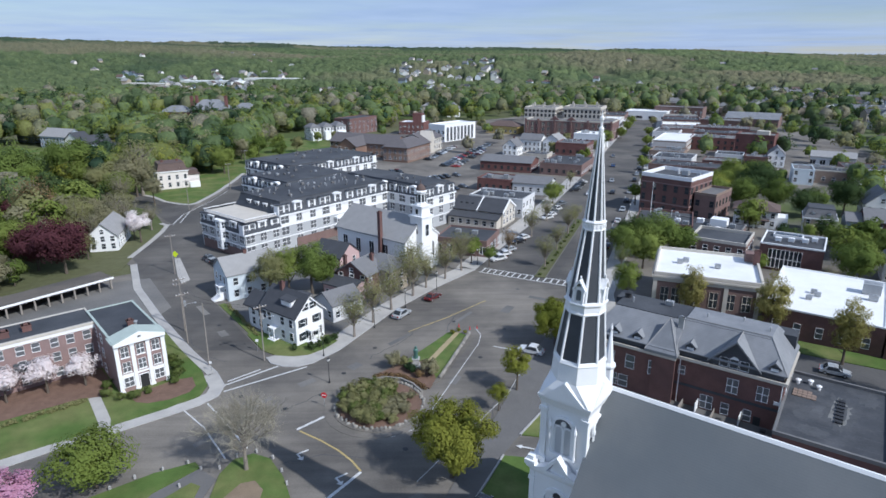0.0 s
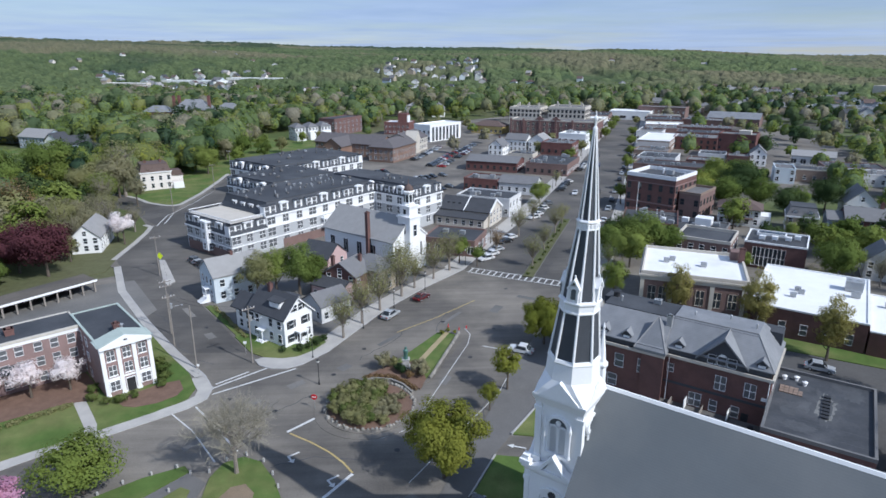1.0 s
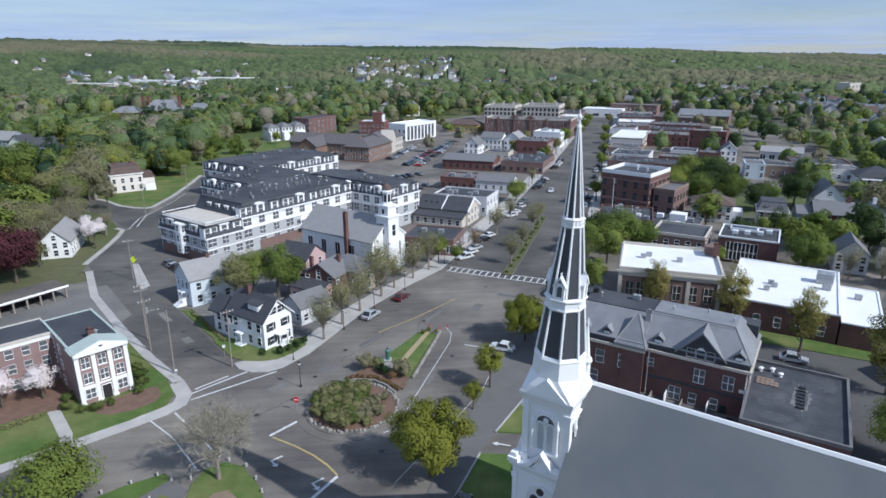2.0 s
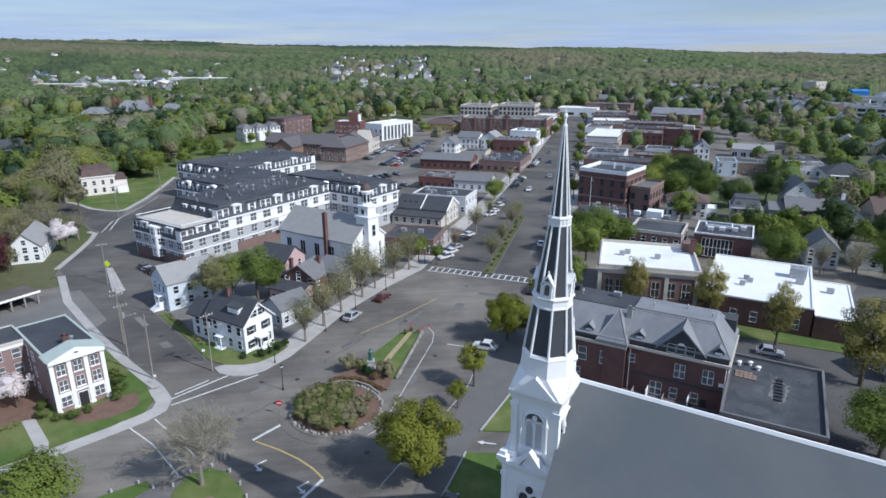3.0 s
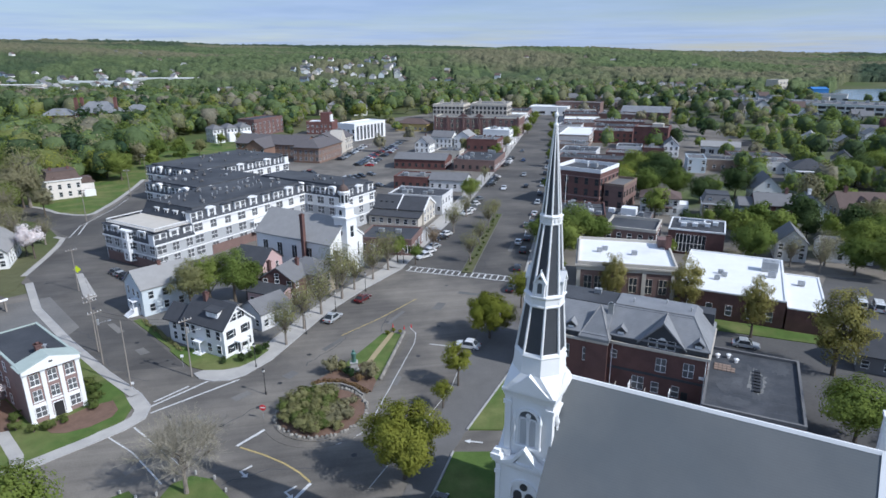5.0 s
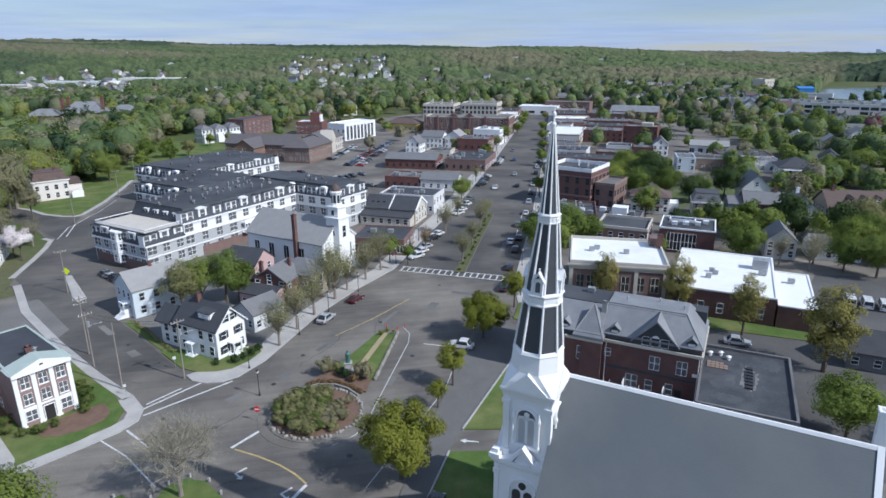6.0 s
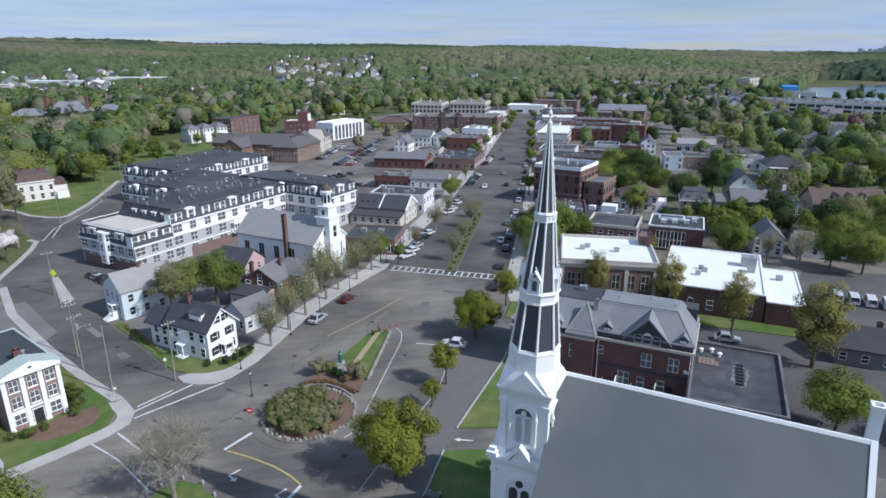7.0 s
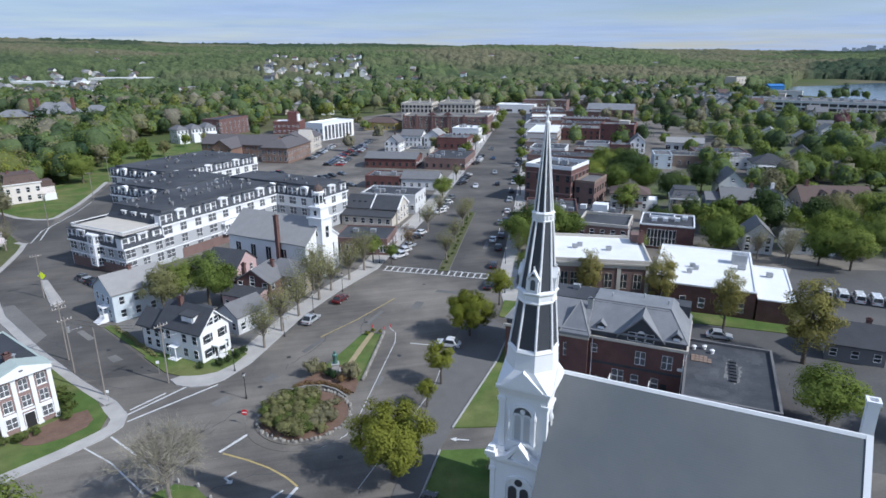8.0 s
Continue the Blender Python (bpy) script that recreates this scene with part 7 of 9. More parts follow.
dkb = building("dark_office", "low dark roofed office with many rooftop units", "building", 66.5, 172.0, -36, 24.0, 15.0, 4.8, brick_brown, "flat", tar, parapet=0.5, cap=tar_grey)
win_rows(dkb, "fr", (1.2,), 3.0, 1.1, 1.6)
for k in range(7):
    hvac(dkb, 3.0 + k * 3.0, 4.0 + (k * 5) % 8, 4.86, 1.0 + 0.3 * (k % 4), white_paint if k % 2 else steel)
boxpart("lift_housing", white_paint, dkb, 15.0, 9.0, 4.8, 19.5, 13.0, 7.0)

# houses east of the offices
hp = building("hipped_house", "white two storey house with a brown hipped roof", "house", 100.6, 189.0, -30, 12.4, 10.0, 5.6, white_clap, "hip", shingle_brown, 2.7, over=0.7)
win_rows(hp, "flr", (0.9, 3.4), 2.5, 0.95, 1.4)
boxpart("side_wing", white_clap, hp, 12.4, 2.0, -0.2, 15.5, 8.5, 3.4)
boxpart("porch_roof", shingle_brown, hp, 2.0, -2.2, 2.7, 10.4, 0.0, 2.95)
for x in (2.2, 6.1, 10.0):
    boxpart("porch_post", white_paint, hp, x, -2.1, -0.2, x + 0.2, -1.9, 2.7)
tm = building("mansard_house", "tan house with a grey mansard roof and dormers", "house", 117.0, 178.2, -30, 8.6, 9.0, 5.2, tan_clap, "mansard", shingle_grey, 2.8, inset=0.8)
win_rows(tm, "flr", (0.9, 3.2), 2.4, 0.9, 1.3)
for x in (2.2, 6.4):
    dormer(tm, x, 0.3, 5.3, 0, 1.2, 1.4, 1.0, white_paint, shingle_grey, "gable")
bm = bm_new()
loft(bm, [[(1.2, -0.02, z), (7.4, -0.02, z), (6.2, -1.5, z), (2.4, -1.5, z)] for z in (-0.2, 3.0)])
part("bay", bm, tan_clap, tm)
ub = building("brick_terrace_house", "red brick house with a dark pitched roof and white windows", "house", 130.5, 170.3, -25, 10.8, 9.0, 5.8, brick_bright, "gable", shingle_grey, 3.0, "x")
win_rows(ub, "flr", (0.9, 3.5), 2.4, 0.95, 1.5)
chimney(ub, 9.6, 4.5, 7.6, 10.6, 0.9)
uw = building("blue_side_house", "slate blue house against a brick neighbour", "house", 126.9, 173.0, -25, 3.8, 8.0, 5.2, deep_blue, "gable", shingle_grey, 1.8, "x")
win_rows(uw, "f", (0.9, 3.0), 1.6, 0.8, 1.4)
u2 = building("gabled_house", "pale grey gabled house among trees", "house", 146.0, 192.0, -26, 9.2, 12.0, 5.8, pale_clap, "gable", shingle_grey, 4.4, "y")
win_rows(u2, "fl", (0.9, 3.4), 2.6, 0.95, 1.4)
win(u2, "f", 4.6, 6.4, 0.9, 1.3)
vw = building("white_gabled_house", "white gabled house with a small attic window", "house", 141.0, 163.0, -24, 8.4, 12.0, 5.0, white_clap, "gable", shingle_grey, 3.6, "y")
win_rows(vw, "fl", (0.9, 3.1), 2.6, 0.95, 1.4)
win(vw, "f", 4.2, 5.8, 0.9, 1.2)
chimney(vw, 4.2, 8.0, 7.6, 10.4, 0.9, white_paint)
boxpart("porch", brick_tan, vw, -3.2, 1.0, -0.2, 0.0, 8.0, 2.6)
wb = building("large_house", "large tan shingled house with a brown roof and dormers", "house", 151.5, 158.4, -21, 21.0, 12.0, 6.0, tan_clap, "gable", shingle_brown, 4.2, "x", over=0.6)
win_rows(wb, "fl", (0.9, 3.7), 2.8, 1.0, 1.5)
for x in (6.5, 10.5, 14.5):
    dormer(wb, x, 1.9, 7.3, 0, 1.6, 1.4, 2.2, tan_clap, shingle_brown, "gable")
chimney(wb, 2.6, 6.0, 9.0, 12.0, 0.9)
gg = building("grey_gabled_house", "grey gabled house half hidden behind budding trees", "house", 110.6, 135.2, -32, 7.4, 9.0, 5.0, pale_clap, "gable", shingle_grey, 3.4, "y")
win_rows(gg, "fl", (0.9, 3.1), 2.4, 0.9, 1.4)
g2 = building("low_white_house", "low white house with a pale grey roof", "house", 121.5, 131.5, -28, 12.0, 8.0, 3.6, white_clap, "gable", shingle_pale, 2.2, "x")
win_rows(g2, "f", (0.9,), 2.6, 0.9, 1.3)
xp = building("porch_house", "white house with porches and a dark hipped roof", "house", 184.7, 220.2, -28, 13.5, 12.0, 6.6, white_clap, "hip", shingle_dark, 3.6, over=0.8)
win_rows(xp, "fl", (0.9, 3.9), 2.6, 0.95, 1.5)
for z in (2.9, 5.9):
    boxpart("porch_floor", white_paint, xp, 1.0, -2.4, z - 0.2, 12.5, 0.0, z)
for x in (1.1, 4.8, 8.5, 12.2):
    boxpart("porch_post", white_paint, xp, x, -2.3, -0.2, x + 0.22, -2.1, 5.9)

# stores and workshops between the main street and the back street: x, y, turn, w, d, h, walls, roof
EAST = ((104.0, 277.0, -31, 35, 15, 5.0, brick_brown, tar), (113.5, 297.5, -31, 18, 18, 5.0, pale_clap, tar), (134, 288, -31, 14, 12, 4.6, brick_red, tar_grey), (120.0, 320.0, -30, 17, 15, 4.8, brick_tan, tar_grey), (150, 309, -31, 13, 12, 4.4, pale_clap, tar),
        (157.0, 356.7, -29, 24, 20, 7.0, brick_bright, tar_grey), (171, 386, -29, 28, 18, 6.4, brick_brown, tar), (184, 414, -29, 34, 20, 6.4, brick_red, tar_grey), (150, 398, -29, 16, 26, 5.6, pale_clap, tar_grey), (157.9, 253.5, -27, 8, 14, 6.2, blue_clap, tar_grey),
        (168.0, 257.0, -32, 17.5, 12, 5.2, brick_tan, tar), (182.8, 246.6, -20, 21, 14, 4.8, pale_clap, tar_grey), (186.5, 262.5, -24, 24, 16, 5.0, brick_brown, tar), (160, 298.6, -31, 10.5, 12, 4.6, brick_red, shingle_grey), (212, 470, -36, 30, 20, 6.0, brick_brown, tar_grey))
for x, y, a, w, d, h, wall, roof in EAST:
    q = building("store", "low %s store with a %s roof" % (WORDS.get(wall.name, "pale blue clapboard" if wall is blue_clap else "red brick"), ROOFW[roof.name]), "building", x, y, a, w, d, h, wall, "flat", roof, parapet=0.5, group="stores east of the main street", cap=limestone if rs.random() < 0.3 else None)
    win_rows(q, "fl", (1.2, 4.2) if h > 6 else (1.3,), 3.2, 1.1, 1.5, style="dark" if wall in (brick_bright, brick_red, brick_brown) else "")
    for k in range(int(w * d / 60)):
        hvac(q, float(rs.uniform(2, w - 2)), float(rs.uniform(2, d - 2)), h + 0.06, float(rs.uniform(0.9, 2.0)))
    for k in range(3):
        vent_pipe(q, float(rs.uniform(1, w - 1)), float(rs.uniform(1, d - 1)), h + 0.06, 0.8, 0.16)
ob_ = building("brick_tower_block", "plain tall red brick block with a pale roof", "building", 167.7, 324.8, -36, 18.5, 16.0, 12.2, brick_bright, "flat", tar_grey, parapet=0.8)
win_rows(ob_, "f", (1.2, 5.0, 8.8), 5.6, 0.9, 1.2, style="dark")
boxpart("stair_head", limestone, ob_, 9.0, 7.0, 12.2, 15.0, 12.0, 14.2)
pm = building("metal_hall", "long grey metal hall with a pale roof", "building", 192.6, 297.0, -34, 19.0, 14.0, 5.0, pale_clap, "gable", shingle_pale, 2.0, "x")
win_rows(pm, "f", (1.2,), 3.4, 2.2, 2.2, style="plain")
wm = building("white_roof_store", "long store with a brilliant white flat roof", "building", 131.0, 345.0, -30, 17.5, 40.0, 7.0, brick_tan, "flat", membrane, parapet=0.4, cap=membrane)
win_rows(wm, "r", (1.2, 4.4), 4.0, 1.4, 1.6)
bm = bm_new()
loft(bm, [[(x, y, z) for y, z in ((-8.0, -0.3), (0.0, -0.3), (0.0, 6.4), (-8.0, 4.2))] for x in (0.2, 17.3)])
part("front_range", bm, shingle_grey, wm, "grey sloped front range")
g6 = building("white_gabled_house", "white gabled house beside low stores", "house", 170.6, 296.6, -28, 7.6, 11.0, 6.2, white_clap, "gable", shingle_grey, 3.4, "y")
win_rows(g6, "fr", (1.0, 3.8), 2.4, 0.95, 1.5)
win(g6, "f", 3.8, 6.6, 0.8, 1.2)
lh = building("long_hall", "long hall with a dark blue grey pitched roof", "building", 240.0, 486.0, -36, 38.0, 22.0, 6.0, brick_brown, "gable", slate, 4.0, "x")
win_rows(lh, "f", (1.4,), 4.0, 1.6, 2.0, style="dark")
bw = building("brick_mill", "red brown brick mill with a flat roof", "building", 205.0, 545.0, -34, 40.0, 18.0, 10.0, brick_brown, "flat", tar_grey, parapet=0.6)
win_rows(bw, "f", (1.4, 5.4), 4.0, 1.4, 2.2)
yi = building("factory", "very long grey factory with dark ribbon windows", "building", 362.0, 550.0, -49, 215.0, 42.0, 9.0, pale_clap, "flat", tar_grey, parapet=0.6)
for z in (1.2, 5.2):
    for i in range(30):
        win(yi, "f", 5.0 + i * 7.0, z, 5.6, 2.2, style="dark")
for k in range(26):
    hvac(yi, 6 + k * 8.0, 8 + (k * 11) % 28, 9.06, 3.0)
ys = building("blue_roofed_shed", "shed with a bright blue roof beyond the factory", "building", 590.0, 680.0, -20, 18.0, 20.0, 9.0, blue_roof, "gable", blue_roof, 2.0, "x")
win_rows(ys, "f", (1.6,), 5.0, 2.0, 2.0)
yt = building("tan_mill", "tan mill block above the low sheds", "building", 560.0, 706.0, 20, 22.0, 16.0, 19.0, limestone, "flat", tar_grey, parapet=0.6)
win_rows(yt, "f", (4.0, 9.0, 14.0), 5.0, 2.0, 2.2)

rr = np.random.default_rng(63)
for i in range(90):
    u, v = float(rr.uniform(0, 1)), float(rr.uniform(0, 1))
    x, y = 195 + 190 * u + 110 * v, 205 + 260 * v - 60 * u
    if not all((x - fx - fw * 0.4) ** 2 + (y - fy - fd * 0.3) ** 2 > (10 + 0.5 * max(fw, fd)) ** 2 for fx, fy, fa, fw, fd in FOOT):
        continue
    wall, word = ((white_clap, "white clapboard"), (white_clap, "white clapboard"), (pale_clap, "pale grey"), (limestone, "cream plastered"), (tan_clap, "tan shingled"))[int(rr.integers(5))]
    w, d = float(rr.uniform(8, 11)), float(rr.uniform(9, 13))
    q = building("back_street_house", "%s house with a pitched grey roof on a back street" % word, "house", x, y, -30 - 5 * int(rr.integers(3)), w, d, float(rr.uniform(5.0, 6.4)), wall, "gable", (shingle_grey, shingle_dark, shingle_pale)[i % 3], 3.4, "xyy"[i % 3], group="back street houses")
    win_rows(q, "fl", (1.0, 3.6), 2.6, 0.95, 1.4)

# left of the main street, behind the shops
WEST = ((16.4, 209.6, -28, 19.5, 13, 6.0, pale_clap, tar, "flat"), (22.4, 246.9, -26, 14.4, 12, 4.8, brick_bright, tar_grey, "flat"), (36.0, 240.4, -24, 14.8, 11, 4.4, pale_clap, shingle_grey, "gable"), (28.0, 293.6, -24, 25.0, 15, 4.6, brick_bright, shingle_grey, "gable"),
        (54.6, 281.5, -27, 19.5, 27, 5.0, brick_brown, tar, "flat"), (70.0, 321.0, -28, 16.6, 15, 9.0, brick_bright, shingle_grey, "flat"), (90.0, 364.0, -33, 16.5, 15, 8.6, white_clap, membrane, "flat"), (52.0, 316.0, -26, 13, 11, 4.2, limestone, tar, "flat"), (82.0, 346.0, -28, 11, 10, 5.5, pale_clap, tar, "flat"))
for x, y, a, w, d, h, wall, roof, kind in WEST:
    q = building("store", "%s %s with %s roof behind street trees" % (WORDS.get(wall.name, "white clapboard" if wall is white_clap else "red brick"), "store" if h < 6 else "block", ROOFW[roof.name]), "shop", x, y, a, w, d, h, wall, kind, roof, 2.0, "x", parapet=0.5, group="stores west of the main street")
    win_rows(q, "f", (1.2, 4.4) if h > 6.5 else (1.3,), 3.0, 1.0, 1.4, style="dark" if wall in (brick_bright, brick_brown) else "")
    win_rows(q, "r", (3.6, 6.2) if h > 8 else (3.4,) if h > 5.5 else (1.2,), 2.8, 1.1, 1.5)
    if kind == "flat":
        for k in range(int(w * d / 45)):
            hvac(q, float(rs.uniform(2, w - 2)), float(rs.uniform(2, d - 2)), h + 0.06, float(rs.uniform(0.9, 2.2)))
for x, y, a, w, d, h, rise, wl, rf, ax in ((44.7, 338.5, -28, 8.0, 11, 5.4, 3.4, white_clap, shingle_grey, "y"), (56.4, 353.5, -30, 12.5, 10, 7.0, 2.8, white_clap, shingle_grey, "x"), (68.6, 346.8, -30, 9.6, 12, 7.2, 3.2, white_clap, shingle_pale, "y")):
    q = building("town_house", "white clapboard town house behind the shops", "house", x, y, a, w, d, h, wl, "gable", rf, rise, ax)
    win_rows(q, "flr", (1.0, 3.9), 2.5, 0.95, 1.5)
    chimney(q, w / 2, d * 0.6, h, h + rise + 1.4, 0.7)
sc = building("school", "long red brick school with tall windows and stone trim", "building", 70.5, 420.3, -27, 58.0, 24.0, 11.4, brick_school, "flat", tar_grey, parapet=0.9, cap=limestone)
win_rows(sc, "f", (1.2, 4.8, 8.2), 3.6, 1.7, 2.3, style="stone")
win_rows(sc, "r", (1.2, 4.8), 4.6, 1.5, 2.2, style="stone")
for x in (0.3, 9, 20, 31, 42, 57):
    boxpart("pilaster", brick_school, sc, x - 0.6, -0.5, 0, x + 0.6, 0.0, 12.6)
for x in (20, 31):
    bm = bm_new()
    loft(bm, [[(x - 3.4, y, 12.2), (x + 3.4, y, 12.2), (x, y, 14.6)] for y in (-0.4, 0.4)])
    part("gablet", bm, brick_school, sc)
for x, y, w, h in ((72.5, 438.0, 22.0, 18.0), (98.0, 428.0, 25.0, 19.0)):
    q = building("school_upper_block", "pale tan upper school block with roof chimneys", "building", x, y, -27, w, 20.0, h, limestone, "flat", tar_grey, parapet=0.8)
    win_rows(q, "fr", (12.6, 15.6), 2.6, 1.3, 1.7, style="dark")
    band(q, h - 0.9, h, 0.3, limestone)
    for k in range(6):
        chimney(q, 2.0 + k * (w - 4) / 5, 1.4 if k % 2 else 17.5, h, h + 2.8, 1.0, limestone)
yl = building("yellow_shop", "yellow clapboard shop with a brown roof", "shop", 46.4, 446.9, -31, 24.0, 14.0, 5.2, yellow_clap, "hip", shingle_brown, 3.4, over=0.6)
win_rows(yl, "f", (1.0,), 3.2, 1.4, 1.7)
# civic buildings round the car park
cv = building("civic_hall", "tan brick civic hall with a hipped slate roof", "building", -20.4, 322.4, -28, 14.6, 26.0, 7.6, brick_orange, "hip", shingle_plum, 3.8, over=0.6)
win_rows(cv, "fr", (1.2, 4.4), 3.0, 1.2, 1.8)
cv2 = building("civic_wing", "long civic wing with a grey slate roof", "building", -52.0, 352.0, -28, 42.0, 15.0, 7.0, brick_orange, "gable", shingle_plum, 4.0, "x", over=0.5)
win_rows(cv2, "f", (1.2, 4.4), 3.2, 1.2, 1.7)
cv4 = building("civic_wing", "brick gabled civic wing with a grey slate roof", "building", -46.0, 337.0, -28, 12.0, 16.0, 6.4, brick_orange, "gable", shingle_plum, 4.0, "y", over=0.5)
win_rows(cv4, "f", (1.2, 4.0), 3.2, 1.2, 1.6)
cv3 = building("civic_office", "pale gabled office wing with a grey roof", "building", 1.8, 343.0, 67, 26.0, 16.0, 7.6, limestone, "gable", shingle_plum, 3.6, "x", over=0.5)
win_rows(cv3, "fl", (1.2, 4.6), 3.2, 1.3, 1.9)
bm = bm_new()
loft(bm, [[(4.0, y, 7.4), (12.0, y, 7.4), (8.0, y, 12.4)] for y in (-1.2, 6.0)])
box(bm, 4.2, -1.0, -0.2, 11.8, 0.2, 7.4)
part("gable_front", bm, limestone, cv3, "pale gabled entrance front")
bnk = building("white_bank", "white modern office with tall dark window strips", "building", 14.6, 395.0, 46, 31.0, 14.0, 10.2, white_paint, "flat", membrane, parapet=0.6, cap=white_paint)
for i in range(8):
    win(bnk, "f", 3.0 + i * 3.5, 0.6, 2.0, 8.4, style="plain")
win_rows(bnk, "l", (1.2, 5.0), 3.0, 1.4, 2.0)
fs = building("brick_station", "red brick station house with a square tower", "building", -16.0, 440.0, -15, 18.0, 16.0, 8.0, brick_bright, "flat", membrane, parapet=0.5)
boxpart("tower", brick_bright, fs, 10.0, 0.5, 8.0, 16.5, 7.0, 14.5)
boxpart("tower_side", white_paint, fs, 16.5, 0.6, 8.0, 17.2, 6.9, 13.0)
win_rows(fs, "fl", (1.2, 4.6), 3.0, 1.1, 1.6)
ap = building("brick_flats", "dark red brick flats with even white windows", "building", -49.8, 434.0, 57, 31.0, 14.0, 10.8, brick_school, "flat", tar, parapet=0.5)
win_rows(ap, "fl", (1.0, 4.2, 7.4), 4.2, 1.3, 1.7)
for k in range(3):
    q = building("triple_decker", "pale three storey house with porches", "house", -72.0 + k * 7.6, 405.5 + k * 5.0, 32, 7.0, 11.0, 8.4, pale_clap, "hip", shingle_grey, 2.6, over=0.4)
    win_rows(q, "flr", (0.9, 3.6, 6.2), 2.2, 0.95, 1.5)
    boxpart("porch", white_paint, q, 0.5, -1.8, -0.2, 6.5, 0.0, 5.6)

# the wooded hill to the east of the side road
bg_ = building("cream_house", "cream stucco house with a red brown mansard roof", "house", -108.4, 252.0, 30, 11.8, 12.0, 7.4, cream_clap, "mansard", shingle_brown, 3.0, inset=1.0, deck=shingle_brown)
win_rows(bg_, "flr", (1.0, 4.0), 2.8, 0.95, 1.6)
for x in (3.0, 9.0):
    dormer(bg_, x, 0.3, 6.8, 0, 1.2, 1.3, 1.0, cream_clap, shingle_brown, "gable")
boxpart("side_wing", cream_clap, bg_, 11.9, 1.5, -0.2, 16.4, 8.0, 5.0)
boxpart("side_roof", shingle_brown, bg_, 11.9, 1.2, 5.0, 16.7, 8.3, 5.5)
boxpart("upper_side_roof", shingle_brown, bg_, 11.9, 1.9, 5.5, 16.0, 7.6, 7.0)
boxpart("porch", white_paint, bg_, 12.0, -1.4, -0.2, 16.0, 0.0, 2.4)
chimney(bg_, 3.0, 6.0, 9.5, 11.4, 0.9)
chimney(bg_, 9.0, 6.0, 9.5, 11.4, 0.9)
lw = building("white_cottage", "white cottage with a weathered grey roof", "house", -93.6, 167.0, 12, 7.4, 15.0, 4.6, white_clap, "gable", shingle_pale, 3.4, "y", over=0.4)
win_rows(lw, "flr", (0.9, 3.0), 2.4, 0.9, 1.3)
win(lw, "f", 3.7, 5.2, 0.8, 1.1)
mn = building("brick_manor", "red brick manor with a grey slate roof and tall chimneys", "building", -198.5, 545.0, -3, 31.5, 18.0, 9.0, brick_bright, "hip", slate, 8.5, over=0.8)
win_rows(mn, "f", (1.2, 5.4), 3.0, 1.4, 2.2)
for x, y in ((0.5, 5.0), (3.5, 9.0), (29.5, 7.0)):
    chimney(mn, x, y, 8.0, 20.5, 2.2, brick_bright)
building("manor_wing", "brick manor wing with a grey slate hipped roof", "building", -226.0, 552.0, -3, 24.0, 14.0, 7.0, brick_bright, "hip", slate, 5.0, over=0.8)
building("manor_wing", "brick manor wing with a grey slate hipped roof", "building", -166.0, 552.0, -3, 22.0, 15.0, 8.0, brick_bright, "hip", slate, 6.0, over=0.8)
for x, y, a, w, d, wl, rf, ax in ((-232, 384, -24, 22, 13, grey_blue, shingle_pale, "x"), (-262, 410, -24, 16, 12, grey_blue, shingle_pale, "y"), (-206, 364, -22, 10, 9, white_clap, shingle_dark, "y"), (-184, 344, 46, 13, 9, grey_blue, shingle_dark, "x"), (-160, 312, -3, 8, 9, shingle_grey, shingle_dark, "x")):
    q = building("hill_house", "%s house with a pitched roof among trees" % ("blue grey clapboard" if wl is grey_blue else "white clapboard" if wl is white_clap else "dark shingled"), "house", x, y, a, w, d, 7.0, wl, "gable", rf, 4.0, ax, over=0.5)
    win_rows(q, "flr", (1.2, 4.2), 2.8, 1.0, 1.6)

# ---- houses scattered through the wooded town beyond ----
def free(x, y, gap):
    for fx, fy, fa, fw, fd in FOOT:
        c, s = math.cos(radians(fa)), math.sin(radians(fa))
        u, v = (x - fx) * c + (y - fy) * s, -(x - fx) * s + (y - fy) * c
        if -gap < u < fw + gap and -gap < v < fd + gap:
            return False
    return True


def on_street(x, y, gap=0.0):
    """Inside the main street or the side road."""
    if 118 < y < 580:
        cl = 26 + (y - 140) * 0.443
        if abs(x - cl) < 19 + gap:
            return True
    return False


def in_town(x, y):
    return -100 < x and y < 520 and x < 40 + y * 0.62 and x > -95 + max(0, y - 330) * 0.3


rh = np.random.default_rng(77)
WALLS = ((white_clap, "white clapboard"), (white_clap, "white clapboard"), (pale_clap, "pale grey"), (cream_clap, "cream coloured"), (blue_clap, "pale blue"), (tan_clap, "tan shingled"), (deep_blue, "blue grey"))
ROOFS = (shingle_grey, shingle_dark, shingle_pale, shingle_brown, shingle_grey)
